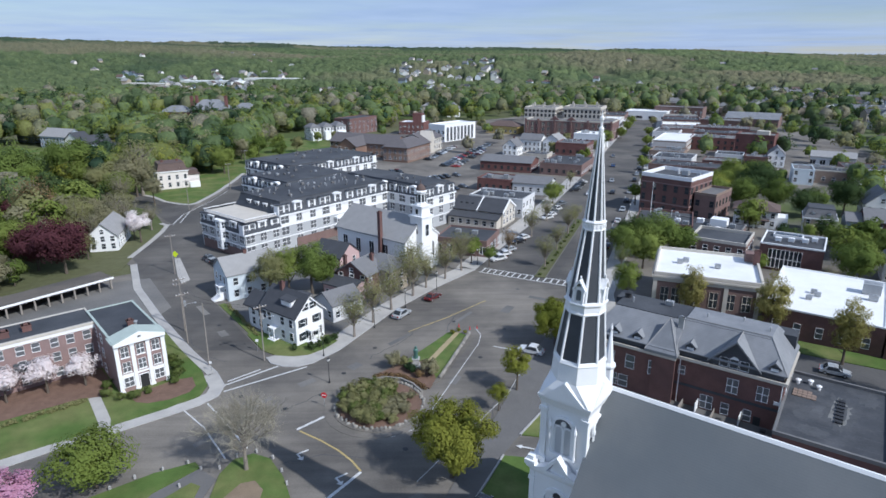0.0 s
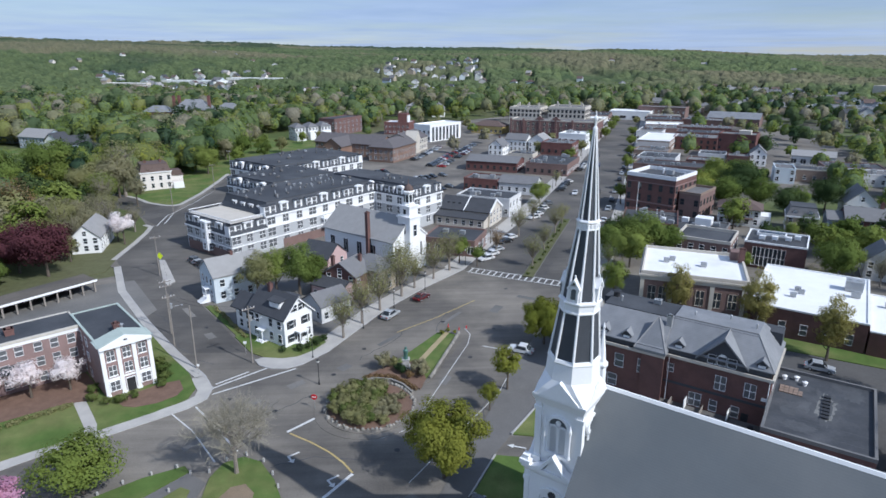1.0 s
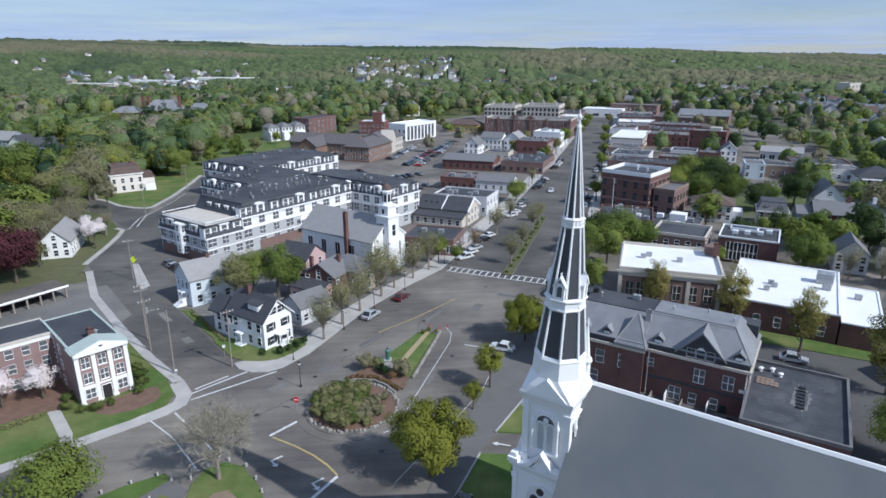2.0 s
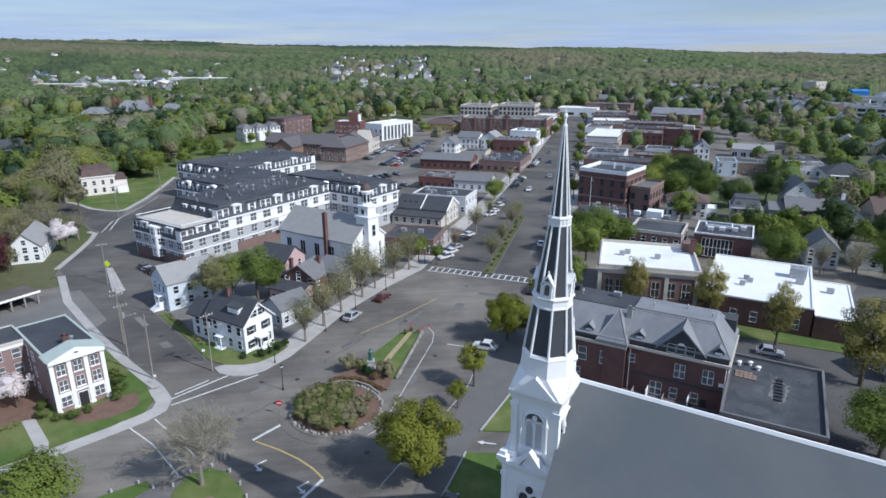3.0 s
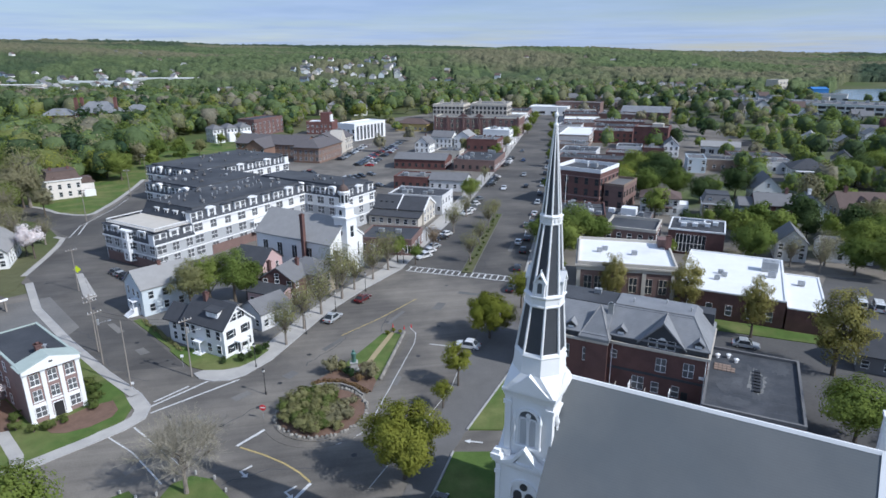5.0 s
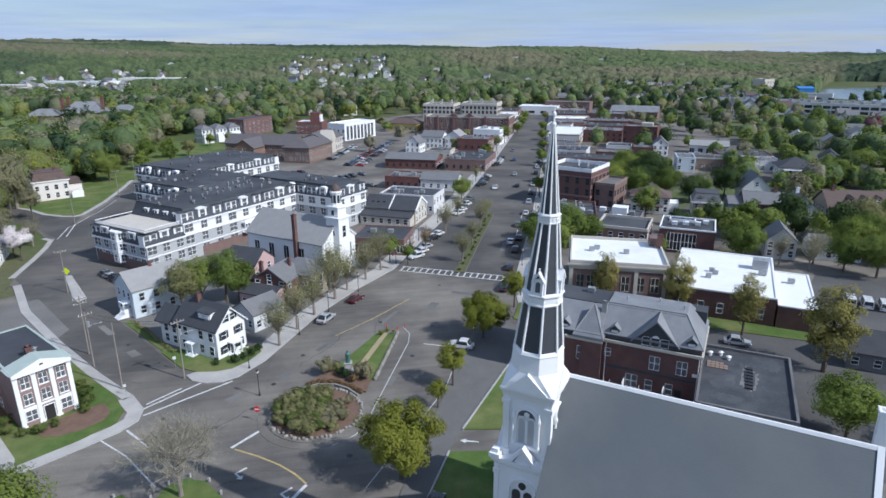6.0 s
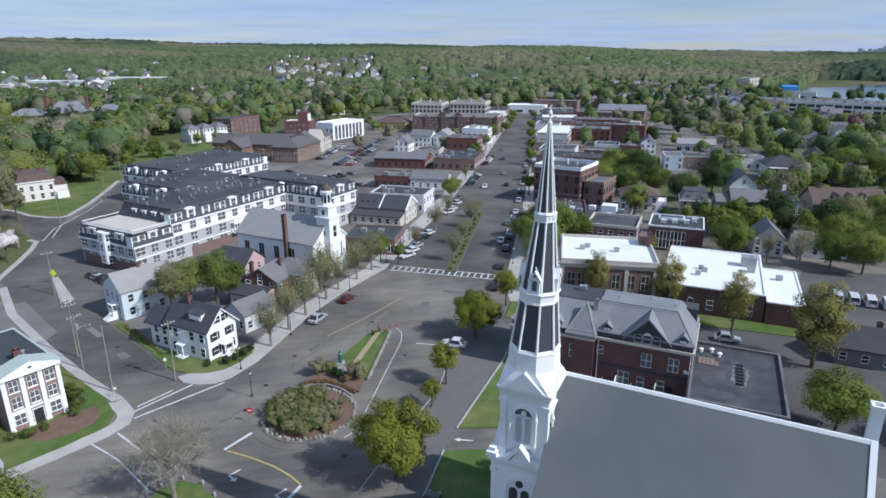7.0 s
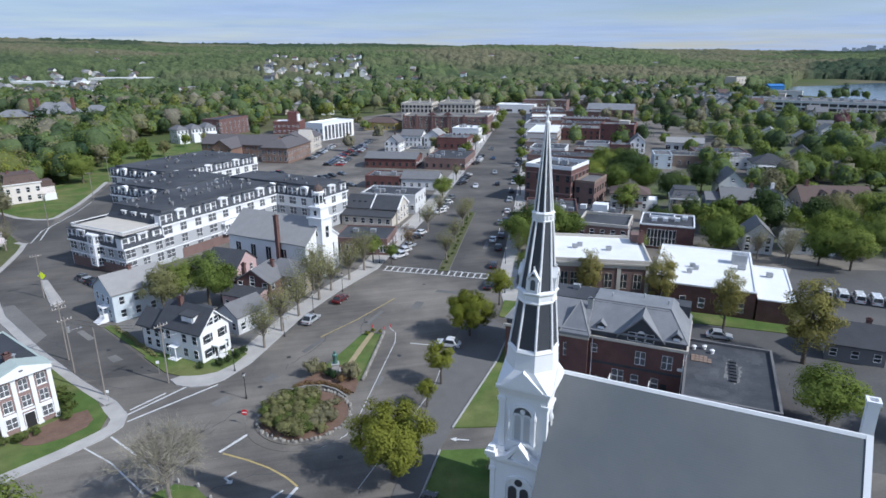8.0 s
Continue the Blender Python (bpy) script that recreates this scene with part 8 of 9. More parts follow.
# clusters: bearings, distances, number of houses
for a0, a1, r0, r1, many in ((-2.5, 6.8, 1080, 1620, 44), (-12, 4, 560, 1000, 52), (-26, -12, 900, 1500, 46), (24, 36, 640, 1050, 70), (8, 24, 640, 1250, 18), (36, 41, 620, 800, 8), (-36, 46, 1500, 2600, 40)):
    count = 0
    for _ in range(600):
        if count >= many:
            break
        az = radians(float(rh.uniform(a0, a1)))
        r = float(rh.uniform(r0, r1))
        x, y = r * math.sin(az), r * math.cos(az)
        if in_town(x, y) or on_street(x, y, 30) or not free(x, y, 9) or (x > 560 and y > 440 and r < 1700):
            continue
        wl, word = WALLS[int(rh.integers(len(WALLS)))]
        w, d = float(rh.uniform(8, 13)), float(rh.uniform(9, 13))
        a = float(rh.choice((-30, 60, -20, 70, -10))) + float(rh.uniform(-6, 6))
        h = float(rh.uniform(5.8, 8.0))
        q = building("town_house", "%s house with a pitched roof among trees" % word, "house", x, y, a, w, d, h, wl, "gable" if rh.random() < 0.8 else "hip", ROOFS[int(rh.integers(5))], float(rh.uniform(3.0, 4.6)), "y" if rh.random() < 0.6 else "x", group="houses of the wooded town", z=terrain(x, y) + 0.1)
        if r < 640:
            win_rows(q, "f", (1.0, 3.8), 2.8, 1.0, 1.6)
        count += 1
for x, y, a, w, d, wl, rf in ((-500, 1080, -20, 90, 26, limestone, membrane), (-430, 1150, -20, 120, 26, white_clap, membrane), (-330, 1200, -18, 110, 30, white_clap, membrane), (-420, 1010, -20, 60, 22, brick_tan, membrane), (-330, 960, -22, 40, 20, white_clap, membrane), (-270, 880, -20, 44, 20, limestone, tar_grey), (-190, 860, -20, 36, 20, white_clap, membrane), (300, 760, -40, 46, 30, white_clap, membrane), (360, 720, -40, 60, 26, limestone, tar_grey), (240, 640, -36, 50, 24, brick_tan, tar_grey), (440, 760, -42, 70, 30, limestone, membrane), (120, 560, -25, 46, 24, slate, tar_grey), (178, 540, -30, 34, 22, white_clap, membrane), (270, 560, -36, 40, 24, brick_tan, tar_grey), (520, 640, -45, 60, 26, pale_clap, tar_grey), (470, 610, -45, 60, 22, limestone, tar_grey)):
    q = building("flat_warehouse", "long low pale warehouse with a flat roof", "building", x, y, a, w, d, 7.0, wl, "flat", rf, parapet=0.5, group="far warehouses", z=terrain(x, y))
    win_rows(q, "f", (1.5,), 10.0, 5.0, 1.8, style="dark")

# ---- trees and shrubs ----
rt = np.random.default_rng(5)


def spin():
    return float(rt.uniform(0, 360))


tree("yellow", "grand", 3.2, 66.8, "large round tree in fresh yellow green leaf", 0.94, 20, sz=0.98)
tree("yellow", "grand", 24.6, 104.4, "round tree in fresh yellow green leaf by the footway", 0.86, 80, sz=0.84)
tree("yellow", "street0", 14.9, 88.2, "small street tree in pale green leaf", 1.05, 10)
tree("yellow", "street1", 11.2, 82.2, "little young tree in pale green leaf", 0.68, 50)
tree("yellow", "street2", 35.2, 117.6, "street tree with thin yellowish leaf", 1.15, 50)
tree("lime", "tall0", 44.5, 124.5, "tall street tree in pale green leaf", 0.95, 130)
for x, y, f, k, s, t in ((55.4, 116.0, "fir1", "rust_green", 0.95, 1.05), (66.8, 106.4, "fir2", "rust_green", 1.1, 1.2), (74.0, 94.8, "fir0", "rust_green", 0.95, 1.2), (78.0, 79.0, "fir1", "rust_green", 1.5, 1.45)):
    tree(k, f, x, y, "upright street tree with thin bronze green leaf", s, spin(), sz=t, group="street trees by the post office")
tree("lime", "big2", 66.0, 61.8, "broad tree in bright green leaf behind the church", 0.98, 40, sz=0.85)
tree("lime", "big1", 78.5, 55.5, "broad tree in green leaf behind the church", 0.75, 140)
for x, y, s, k, f in ((56.5, 147.5, 0.95, "lime", "big0"), (63.3, 156.8, 1.1, "green", "big1"), (68.6, 154.6, 0.85, "green", "big2"), (54.0, 156.0, 0.85, "green", "big2"), (60.0, 164.0, 0.9, "deep", "big0"), (84.5, 143.5, 0.45, "lime", "big1")):
    tree(k, f, x, y, "leafy green tree beside the offices", s, spin(), group="trees by the offices")
# budding trees along the houses and the main street
for i, (x, y) in enumerate(((-13.8, 109.4), (-10.6, 116.0), (-7.2, 122.6), (-2.6, 130.5), (0.4, 135.6), (5.2, 141.6), (9.6, 147.6), (-3.5, 137.0))):
    tree("olive", "thin%d" % (i % 3), x, y, "slender street tree just coming into leaf", 0.95 + 0.07 * (i % 4), spin(), group="budding street trees")
for i, (x, y, k, f, sc_) in enumerate(((17.0, 150.5, "green", "street1", 0.8), (23.5, 161.0, "rust", "thin0", 0.75), (32.8, 177.6, "olive", "thin1", 0.95), (41.0, 196.0, "olive", "thin2", 0.8), (48.3, 221.0, "lime", "big1", 0.72), (62.0, 252.0, "olive", "thin0", 0.7), (80.2, 300.6, "lime", "street0", 1.3), (95.0, 332.0, "olive", "street1", 1.3), (109.6, 363.8, "lime", "street2", 1.5), (132.5, 407.1, "lime", "big0", 0.7), (150.0, 448.0, "lime", "big2", 0.7), (165.7, 487.0, "lime", "big1", 0.7),
                                   (50.3, 146.0, "lime", "thin1", 0.8), (58.0, 166.0, "green", "thin2", 0.8), (78.0, 217.3, "lime", "street1", 1.2), (90.5, 243.0, "olive", "street2", 1.2), (103.0, 281.0, "lime", "street0", 1.2), (122.0, 330.0, "lime", "big0", 0.55), (137.1, 371.0, "lime", "big1", 0.6), (155.0, 418.0, "lime", "big2", 0.6), (184.1, 490.0, "olive", "big0", 0.6))):
    tree(k, f, x, y, "street tree in thin spring leaf on the main street", sc_, spin(), group="main street trees")
for i, (x, y, sc_) in enumerate(((31.4, 149.5, 0.85), (37.5, 163.5, 0.75), (44.5, 180.0, 0.9), (49.5, 191.0, 0.7))):
    tree("olive", "thin%d" % (i % 3), x, y, "median tree in thin yellow green leaf", sc_, spin(), z=0.2, group="median trees")
for i in range(15):
    x, y, dx, dy = along(MED, 1.5 + i * 3.8 + (i * 7 % 5) * 0.4)
    tree("hedge", "bush%d" % (i % 3), x + float(rt.uniform(-0.6, 0.6)), y, "low dark shrub in the median bed", 0.6, spin(), z=0.2, sz=0.45, group="median shrubs", name="shrub", category="shrub")
for x, y, k, sc_ in ((-66.0, 393.0, "lime", 0.7), (-56.0, 399.0, "olive", 0.65), (-76.0, 330.0, "green", 0.9), (-82.0, 352.0, "lime", 0.95), (-90.0, 342.0, "green", 1.0), (-72.0, 356.0, "olive", 0.8), (-86.0, 316.0, "lime", 0.9), (-96.0, 330.0, "bud", 1.0), (-151.0, 375.6, "lime", 1.5), (-140.0, 384.0, "green", 1.4), (-126.0, 372.0, "lime", 1.4), (-112.0, 380.0, "green", 1.5)):
    tree(k, "mid%d" % int(sc_ * 100 % 5), x, y, "leafy tree behind the apartment block", sc_, spin(), group="trees behind the apartment block")
# round the small houses and the apartment block
for x, y, f, k, s in ((-34.2, 128.5, "tall1", "olive", 1.15), (-31.0, 132.5, "tall2", "lime", 1.1), (-25.8, 132.5, "tall0", "green", 1.25), (-23.5, 134.5, "big2", "green", 0.8), (-9.6, 143.0, "street0", "green", 0.8), (12.6, 153.2, "street1", "lime", 0.95), (14.0, 158.5, "street2", "green", 0.8)):
    tree(k, f, x, y, "leafy tree between the small houses", s, spin(), group="trees between the houses")
# blossom, hedges and shrubs at the hall
for x, y, k, s in ((-56.6, 92.2, "blossom", 1.3), (-61.6, 90.0, "blossom", 1.35), (-66.4, 87.2, "blossom", 1.3), (-71.5, 83.6, "pink", 1.3)):
    tree(k, "street%d" % int(rt.integers(3)), x, y, "flowering tree full of pale pink and white blossom", s * 0.82, spin(), sz=s * 0.66, group="blossom trees")
for x, y, s in ((-51.4, 88.4, 1.2), (-48.6, 87.4, 1.1), (-46.6, 87.6, 1.2), (-45.2, 89.2, 0.9), (-42.2, 92.6, 1.2), (-42.4, 95.0, 1.3), (-43.6, 97.4, 1.4), (-45.2, 100.0, 1.3), (-52.6, 91.2, 1.2)):
    tree("hedge", "bush%d" % int(rt.integers(3)), x, y, "clipped round green shrub beside the brick hall", s, spin(), z=0.18, sz=s * 0.85, group="shrubs at the hall", name="shrub", category="shrub")


def hedge(line, width, height, kind, label, n):
    """A clipped hedge: leaf sprays packed along a line."""
    rg = np.random.default_rng(len(line) * 7 + n)
    cs = []
    total = sum(math.hypot(b[0] - a[0], b[1] - a[1]) for a, b in zip(line, line[1:]))
    for i in range(n):
        x, y, dx, dy = along(line, total * i / n)
        cs.append((x + float(rg.uniform(-0.3, 0.3)) * width, y + float(rg.uniform(-0.3, 0.3)) * width, height * 0.55))
    me = leaf_mesh("hedge", leaf_cloud(rg, cs, [height * 0.6] * n, 45, 0.26), LEAF[kind])
    return tagged(new("hedge", me), label, "hedge")


hedge([(-76.0, 70.0), (-64.0, 79.6), (-53.6, 87.4)], 1.2, 0.9, "olive", "clipped yellow green hedge along the lawn", 60)
hedge([(-8.7, 93.0), (-6.5, 93.5), (-4.2, 93.0), (-1.9, 91.2), (-0.1, 88.6)], 0.8, 0.8, "rust", "clipped rust brown hedge on the island", 34)
hedge([(-33.0, 110.6), (-38.0, 118.5), (-43.5, 126.6)], 0.8, 0.7, "olive", "low straggling hedge along the side road", 30)
# the round island bed packed with shrubs
n = 0
for i in range(52):
    a, q = i * 2.39996, 5.7 * math.sqrt((i + 0.5) / 52)
    x, y = IC[0] + q * math.cos(a), IC[1] + q * math.sin(a)
    brown = (x - IC[0]) * 0.8 - (y - IC[1]) * 0.1 > 1.0
    if (x - IC[0]) * 0.75 + (y - IC[1]) * 0.3 > 2.4 and i % 3:
        continue
    low = 0.72 if brown else 1.0
    tree("bud" if brown and i % 4 else ("olive" if i % 3 else "hedge"), "bush%d" % (i % 3), x, y, "dense arching shrub in the round bed", (1.4 + 0.3 * (i % 3)) * low, spin(), z=0.28, sz=(1.2 + 0.25 * (i % 2)) * low, group="shrubs of the round bed", name="shrub", category="shrub")
for x, y, k, s in ((-5.6, 96.2, "bud", 1.9), (-3.9, 96.9, "olive", 1.2), (0.6, 93.4, "bud", 1.8), (1.2, 95.2, "bud", 1.3), (6.7, 110.4, "yellow", 0.6), (5.4, 109.6, "yellow", 0.55), (7.9, 109.6, "yellow", 0.5), (-2.4, 94.2, "conifer", 1.1), (-3.2, 95.2, "conifer", 0.8), (-1.2, 92.6, "rust", 0.9)):
    tree(k, "bush%d" % int(rt.integers(3)), x, y, "shrub on the grassy island", s, spin(), z=0.24, sz=s * 1.1, group="shrubs on the island", name="shrub", category="shrub")
# shrubs and trees in front of the church and on the common
for x, y, k in ((-21.2, 104.0, 1.1), (-19.8, 105.0, 1.0), (-18.4, 106.4, 1.2), (-17.4, 108.2, 0.9), (-24.4, 104.0, 0.8)):
    tree("deep", "bush%d" % int(k * 10 % 3), x, y, "dark clipped shrub by the white house", k, spin(), z=0.16, group="shrubs at the white house", name="shrub", category="shrub")
tree("bud", "bush0", 16.8, 64.5, "pale budding shrub on the church lawn", 2.0, 30, z=0.2, name="shrub", category="shrub")
tree("lime", "big1", -42.2, 66.4, "spreading tree with thin green leaf on the common", 0.95, 70, sz=0.66)
tree("pink", "street0", -49.4, 61.6, "small tree in full pink blossom", 1.3, 70, sz=0.85)
tree("", "bare0", -24.0, 69.2, "bare spreading tree without leaves", 1.05, 0)
# Unseen tree below the view, added as a caster of shade.
tree("green", "big2", -6.0, 44.5, "large unseen tree added for shade beside the church front", 0.9, 100)
# left edge: hill gardens
for x, y, f, k, s in ((-90.5, 149.2, "big0", "red", 1.3), (-99.0, 152.0, "big1", "red", 1.1), (-122.4, 191.7, "thin0", "rust", 1.75), (-118.0, 187.0, "thin2", "rust", 1.5), (-105.2, 183.8, "big1", "olive", 1.05), (-102.0, 178.0, "thin1", "olive", 1.3), (-96.7, 175.5, "thin0", "bud", 0.95),
                      (-107.3, 157.2, "big2", "lime", 1.1), (-112.0, 146.0, "big0", "green", 0.95), (-152.8, 232.8, "big1", "green", 1.8), (-140.0, 222.0, "big0", "lime", 1.3), (-144.0, 255.6, "big2", "green", 1.9), (-134.0, 250.0, "big0", "lime", 1.5), (-110.6, 242.0, "thin0", "olive", 2.3), (-112.0, 240.0, "big2", "bud", 1.45), (-116.0, 246.0, "big1", "olive", 1.4),
                      (-108.6, 220.7, "thin1", "bud", 1.35), (-83.4, 176.3, "street0", "blossom", 1.35), (-86.6, 179.4, "street2", "blossom", 1.0), (-93.1, 289.3, "big0", "lime", 1.15), (-101.0, 296.0, "big2", "green", 1.2), (-91.5, 186.0, "thin2", "bud", 1.2), (-94.5, 163.0, "thin1", "olive", 0.85), (-144.7, 309.0, "big1", "lime", 1.35), (-132.0, 300.0, "big0", "green", 1.3),
                      (-120.0, 168.0, "big1", "lime", 1.05), (-130.0, 176.0, "big2", "yellow", 1.1), (-124.0, 158.0, "big0", "lime", 0.95), (-118.0, 200.0, "big1", "green", 1.1), (-98.0, 194.0, "thin0", "bud", 1.2), (-112.0, 136.0, "big2", "green", 0.8), (-104.0, 142.0, "big1", "bud", 0.7), (-86.0, 190.0, "thin1", "bud", 0.9), (-128.0, 212.0, "big0", "lime", 1.25),
                      (-121.0, 190.5, "big0", "rust", 1.2), (-113.5, 181.0, "big2", "rust", 1.0), (-101.0, 172.0, "big0", "olive", 0.8), (-97.0, 184.0, "big1", "bud", 0.85), (-104.0, 166.0, "tall1", "bud", 1.0), (-90.8, 160.6, "tall2", "olive", 0.7), (-97.5, 160.0, "tall0", "bud", 0.7), (-105.0, 196.0, "big2", "bud", 0.95), (-114.0, 162.0, "big0", "olive", 0.9), (-102.0, 206.0, "big0", "olive", 0.85), (-112.0, 226.0, "big1", "lime", 1.1), (-120.0, 232.0, "big0", "olive", 1.3), (-99.0, 224.5, "street1", "bud", 1.5)):
    tree(k, f, x, y, {"red": "broad dark red leaved maple", "bud": "broad tree with pale brown buds", "olive": "broad tree with thin olive leaf", "rust": "wide tree of bare red brown twigs", "blossom": "small tree in white blossom"}.get(k, "broad tree in fresh spring leaf") + " on the hillside", s, spin(), group="hillside garden trees")


BULK = {}


def wood(n, x0, x1, y0, y1, mix, smin, smax, gap, label, group, test=None, near=0):
    """Trees over a stretch of land: those up to near metres off are planted one by one, the rest joins the town's mass of trees."""
    done = 0
    for _ in range(n * 6):
        if done >= n:
            break
        x, y = float(rt.uniform(x0, x1)), float(rt.uniform(y0, y1))
        if not free(x, y, gap) or (test and not test(x, y)):
            continue
        k = mix[int(rt.integers(len(mix)))]
        s = float(rt.uniform(smin, smax))
        done += 1
        if math.hypot(x, y) > near:
            BULK.setdefault(k, []).append((x, y, s))
            continue
        form = "cone%d" % int(rt.integers(3)) if k == "conifer" else "mid%d" % int(rt.integers(5))
        tree(k, form, x, y, label if k != "conifer" else "tall dark conifer among broadleaved trees", s, spin(), z=terrain(x, y), sz=s * float(rt.uniform(0.9, 1.15)), group=group)


MIX = ("green", "green", "lime", "lime", "deep", "olive", "yellow", "green", "conifer", "bud")


def hill_ok(x, y):
    if x > -98 and y < 470:
        return False
    if -100 < x and 150 < y < 290:
        return False
    # clear ground before the hill houses and the manor
    r, az = math.hypot(x, y), math.degrees(math.atan2(x, y))
    if 330 < r < 455 and -35 < az < -25 or 505 < r < 575 and -24 < az < -14.5:
        return False
    # open lawn in front of the cream house, and the side street
    if -125 < x < -80 and 222 < y < 266 or (x < -84 and abs(y - (205 - (x + 90) * 0.62)) < 14):
        return False
    return -48 < math.degrees(math.atan2(x, y)) < -6 and not (x > -96 and y < 300)


wood(360, -340, -95, 165, 430, MIX, 1.0, 1.5, 5.0, "leafy hillside tree in spring green", "hillside trees", hill_ok, 240)
wood(75, -175, -97, 126, 232, ("green", "lime", "bud", "deep", "lime", "red", "olive", "green"), 0.6, 0.95, 2.0, "leafy garden tree on the hillside", "hillside garden trees", lambda x, y: abs(y - (210 - (x + 90) * 0.55)) > 14 and not (x > -108 and y > 205) and not (x > -86 and y < 200), 255)
wood(120, -240, -60, 290, 480, MIX, 0.9, 1.4, 4.0, "leafy hillside tree in spring green", "hillside trees", hill_ok, 0)
wood(130, -150, -20, 385, 580, MIX, 0.7, 1.0, 3.0, "leafy town tree in spring green", "town trees", lambda x, y: free(x, y, 5) and not (x > -98 and y < 455))
wood(360, -480, -20, 470, 820, MIX, 0.9, 1.35, 4.0, "leafy tree in the far town", "far town trees", lambda x, y: -40 < math.degrees(math.atan2(x, y)) < 0 and not (505 < math.hypot(x, y) < 590 and -24 < math.degrees(math.atan2(x, y)) < -14.5))


def east_ok(x, y):
    az = math.degrees(math.atan2(x, y))
    if az > 41.5 and math.hypot(x, y) > 520:
        return False
    if az < 37 and math.hypot(x, y) < 560 and (x * 7.3 + y * 3.1) % 1.0 > 0.16:
        return False
    return 14 < az < 54 and x > 62 + (y - 150) * 0.47 + 8 and not (x > 560 and y > 440) and not (95 < x < 140 and y < 130)


wood(8, 98, 130, 150, 182, ("green", "deep", "lime", "green"), 0.5, 0.7, 1.5, "leafy garden tree behind the post office", "garden trees", None, 260)
for x, y, s, k, f in ((101.5, 132.5, 1.0, "green", "big0"), (106.5, 137.0, 0.85, "lime", "big1"), (94.5, 130.5, 0.6, "bud", "thin0"), (110.8, 129.5, 0.85, "bud", "thin1"), (114.5, 123.8, 0.9, "bud", "thin2"), (119.5, 128.0, 0.95, "bud", "thin0"), (131.1, 129.4, 1.0, "lime", "big1"), (126.3, 115.6, 1.0, "lime", "big2"), (138.7, 121.8, 0.95, "green", "big0"), (122.0, 121.0, 0.8, "green", "big1"),
                      (148.8, 143.2, 1.1, "olive", "big1"), (161.2, 143.3, 1.1, "lime", "big2"), (142.0, 135.0, 0.95, "green", "big2"), (150.0, 128.0, 1.0, "lime", "big0"), (155.0, 118.0, 0.95, "green", "big1"), (195.9, 206.2, 1.2, "green", "big0"), (207.0, 211.0, 1.15, "deep", "big1"), (217.4, 213.8, 1.25, "lime", "big2"), (217.5, 200.0, 1.35, "green", "big1"), (229.0, 200.0, 1.3, "lime", "big0"), (176.1, 193.4, 0.85, "green", "big2"), (145.0, 200.6, 1.15, "deep", "big0"),
                      (124.8, 220.7, 1.35, "deep", "big1"), (134.4, 240.0, 1.15, "green", "big2"), (126.4, 243.6, 1.15, "lime", "big0"), (116.5, 231.0, 0.95, "lime", "big2")):
    tree(k, f, x, y, "dense leafy tree behind the car park and houses" if k != "bud" else "grey budding tree behind the car park", s, spin(), group="car park trees")
wood(30, 112, 190, 105, 160, ("green", "lime", "deep"), 0.7, 1.0, 2.5, "leafy tree round the car park", "car park trees", lambda x, y: x > 150 or y > 130, 260)
wood(150, 98, 440, 160, 430, ("green", "lime", "deep", "green", "lime", "bud", "olive", "lime", "green"), 0.6, 1.05, 2.0, "leafy garden tree in spring green", "garden trees", east_ok, 255)
wood(260, 200, 660, 330, 800, MIX, 0.6, 1.0, 2.5, "leafy tree in the far town", "far town trees", east_ok)
wood(330, -60, 420, 520, 860, MIX, 0.8, 1.2, 3.0, "leafy tree in the far town", "far town trees", lambda x, y: not on_street(x, y, 2))
wood(26, -30, 330, 225, 560, ("lime", "olive", "green", "bud"), 0.4, 0.7, 1.5, "small town tree", "town trees", lambda x, y: not on_street(x, y, 2) and not 225 < y < 320)
for x, y, s, k in ((106, 214, 0.85, "lime"), (112, 208, 0.9, "green"), (118, 212, 0.95, "deep"), (124, 206, 0.9, "green"), (110, 222, 0.8, "yellow"), (128, 196.5, 0.8, "deep"), (132, 197, 0.8, "green")):
    tree(k, "big%d" % int(rt.integers(3)), x, y, "dense leafy tree between houses", s * 1.15, spin(), group="garden trees")

for x, y, sc_, k in ((224, 283, 1.0, "lime"), (244, 278, 1.0, "lime"), (250, 258, 0.9, "green"), (262, 246, 1.0, "lime"), (315, 393, 1.2, "lime"), (325, 356, 1.3, "green"), (251, 386, 0.8, "green"), (236, 336, 0.9, "olive"), (290, 320, 1.2, "lime"), (300, 290, 1.0, "lime"), (340, 330, 1.1, "red"), (280, 270, 1.0, "lime"), (156, 258, 0.5, "green"), (582, 560, 0.9, "conifer"), (572, 562, 0.9, "deep"), (592, 556, 0.8, "deep"), (562, 570, 0.7, "green"), (577, 556, 0.8, "green"), (587, 566, 0.9, "deep"), (598, 548, 0.7, "green"), (568, 556, 0.7, "deep"), (-111, 437, 1.0, "red")):
    BULK.setdefault(k, []).append((x, y, sc_))

wood(420, -330, 420, 600, 800, ("green", "green", "lime", "deep", "olive", "green", "bud", "deep"), 0.9, 1.35, 2.0, "leafy tree in the far town", "far town trees", lambda x, y: not on_street(x, y, 4))

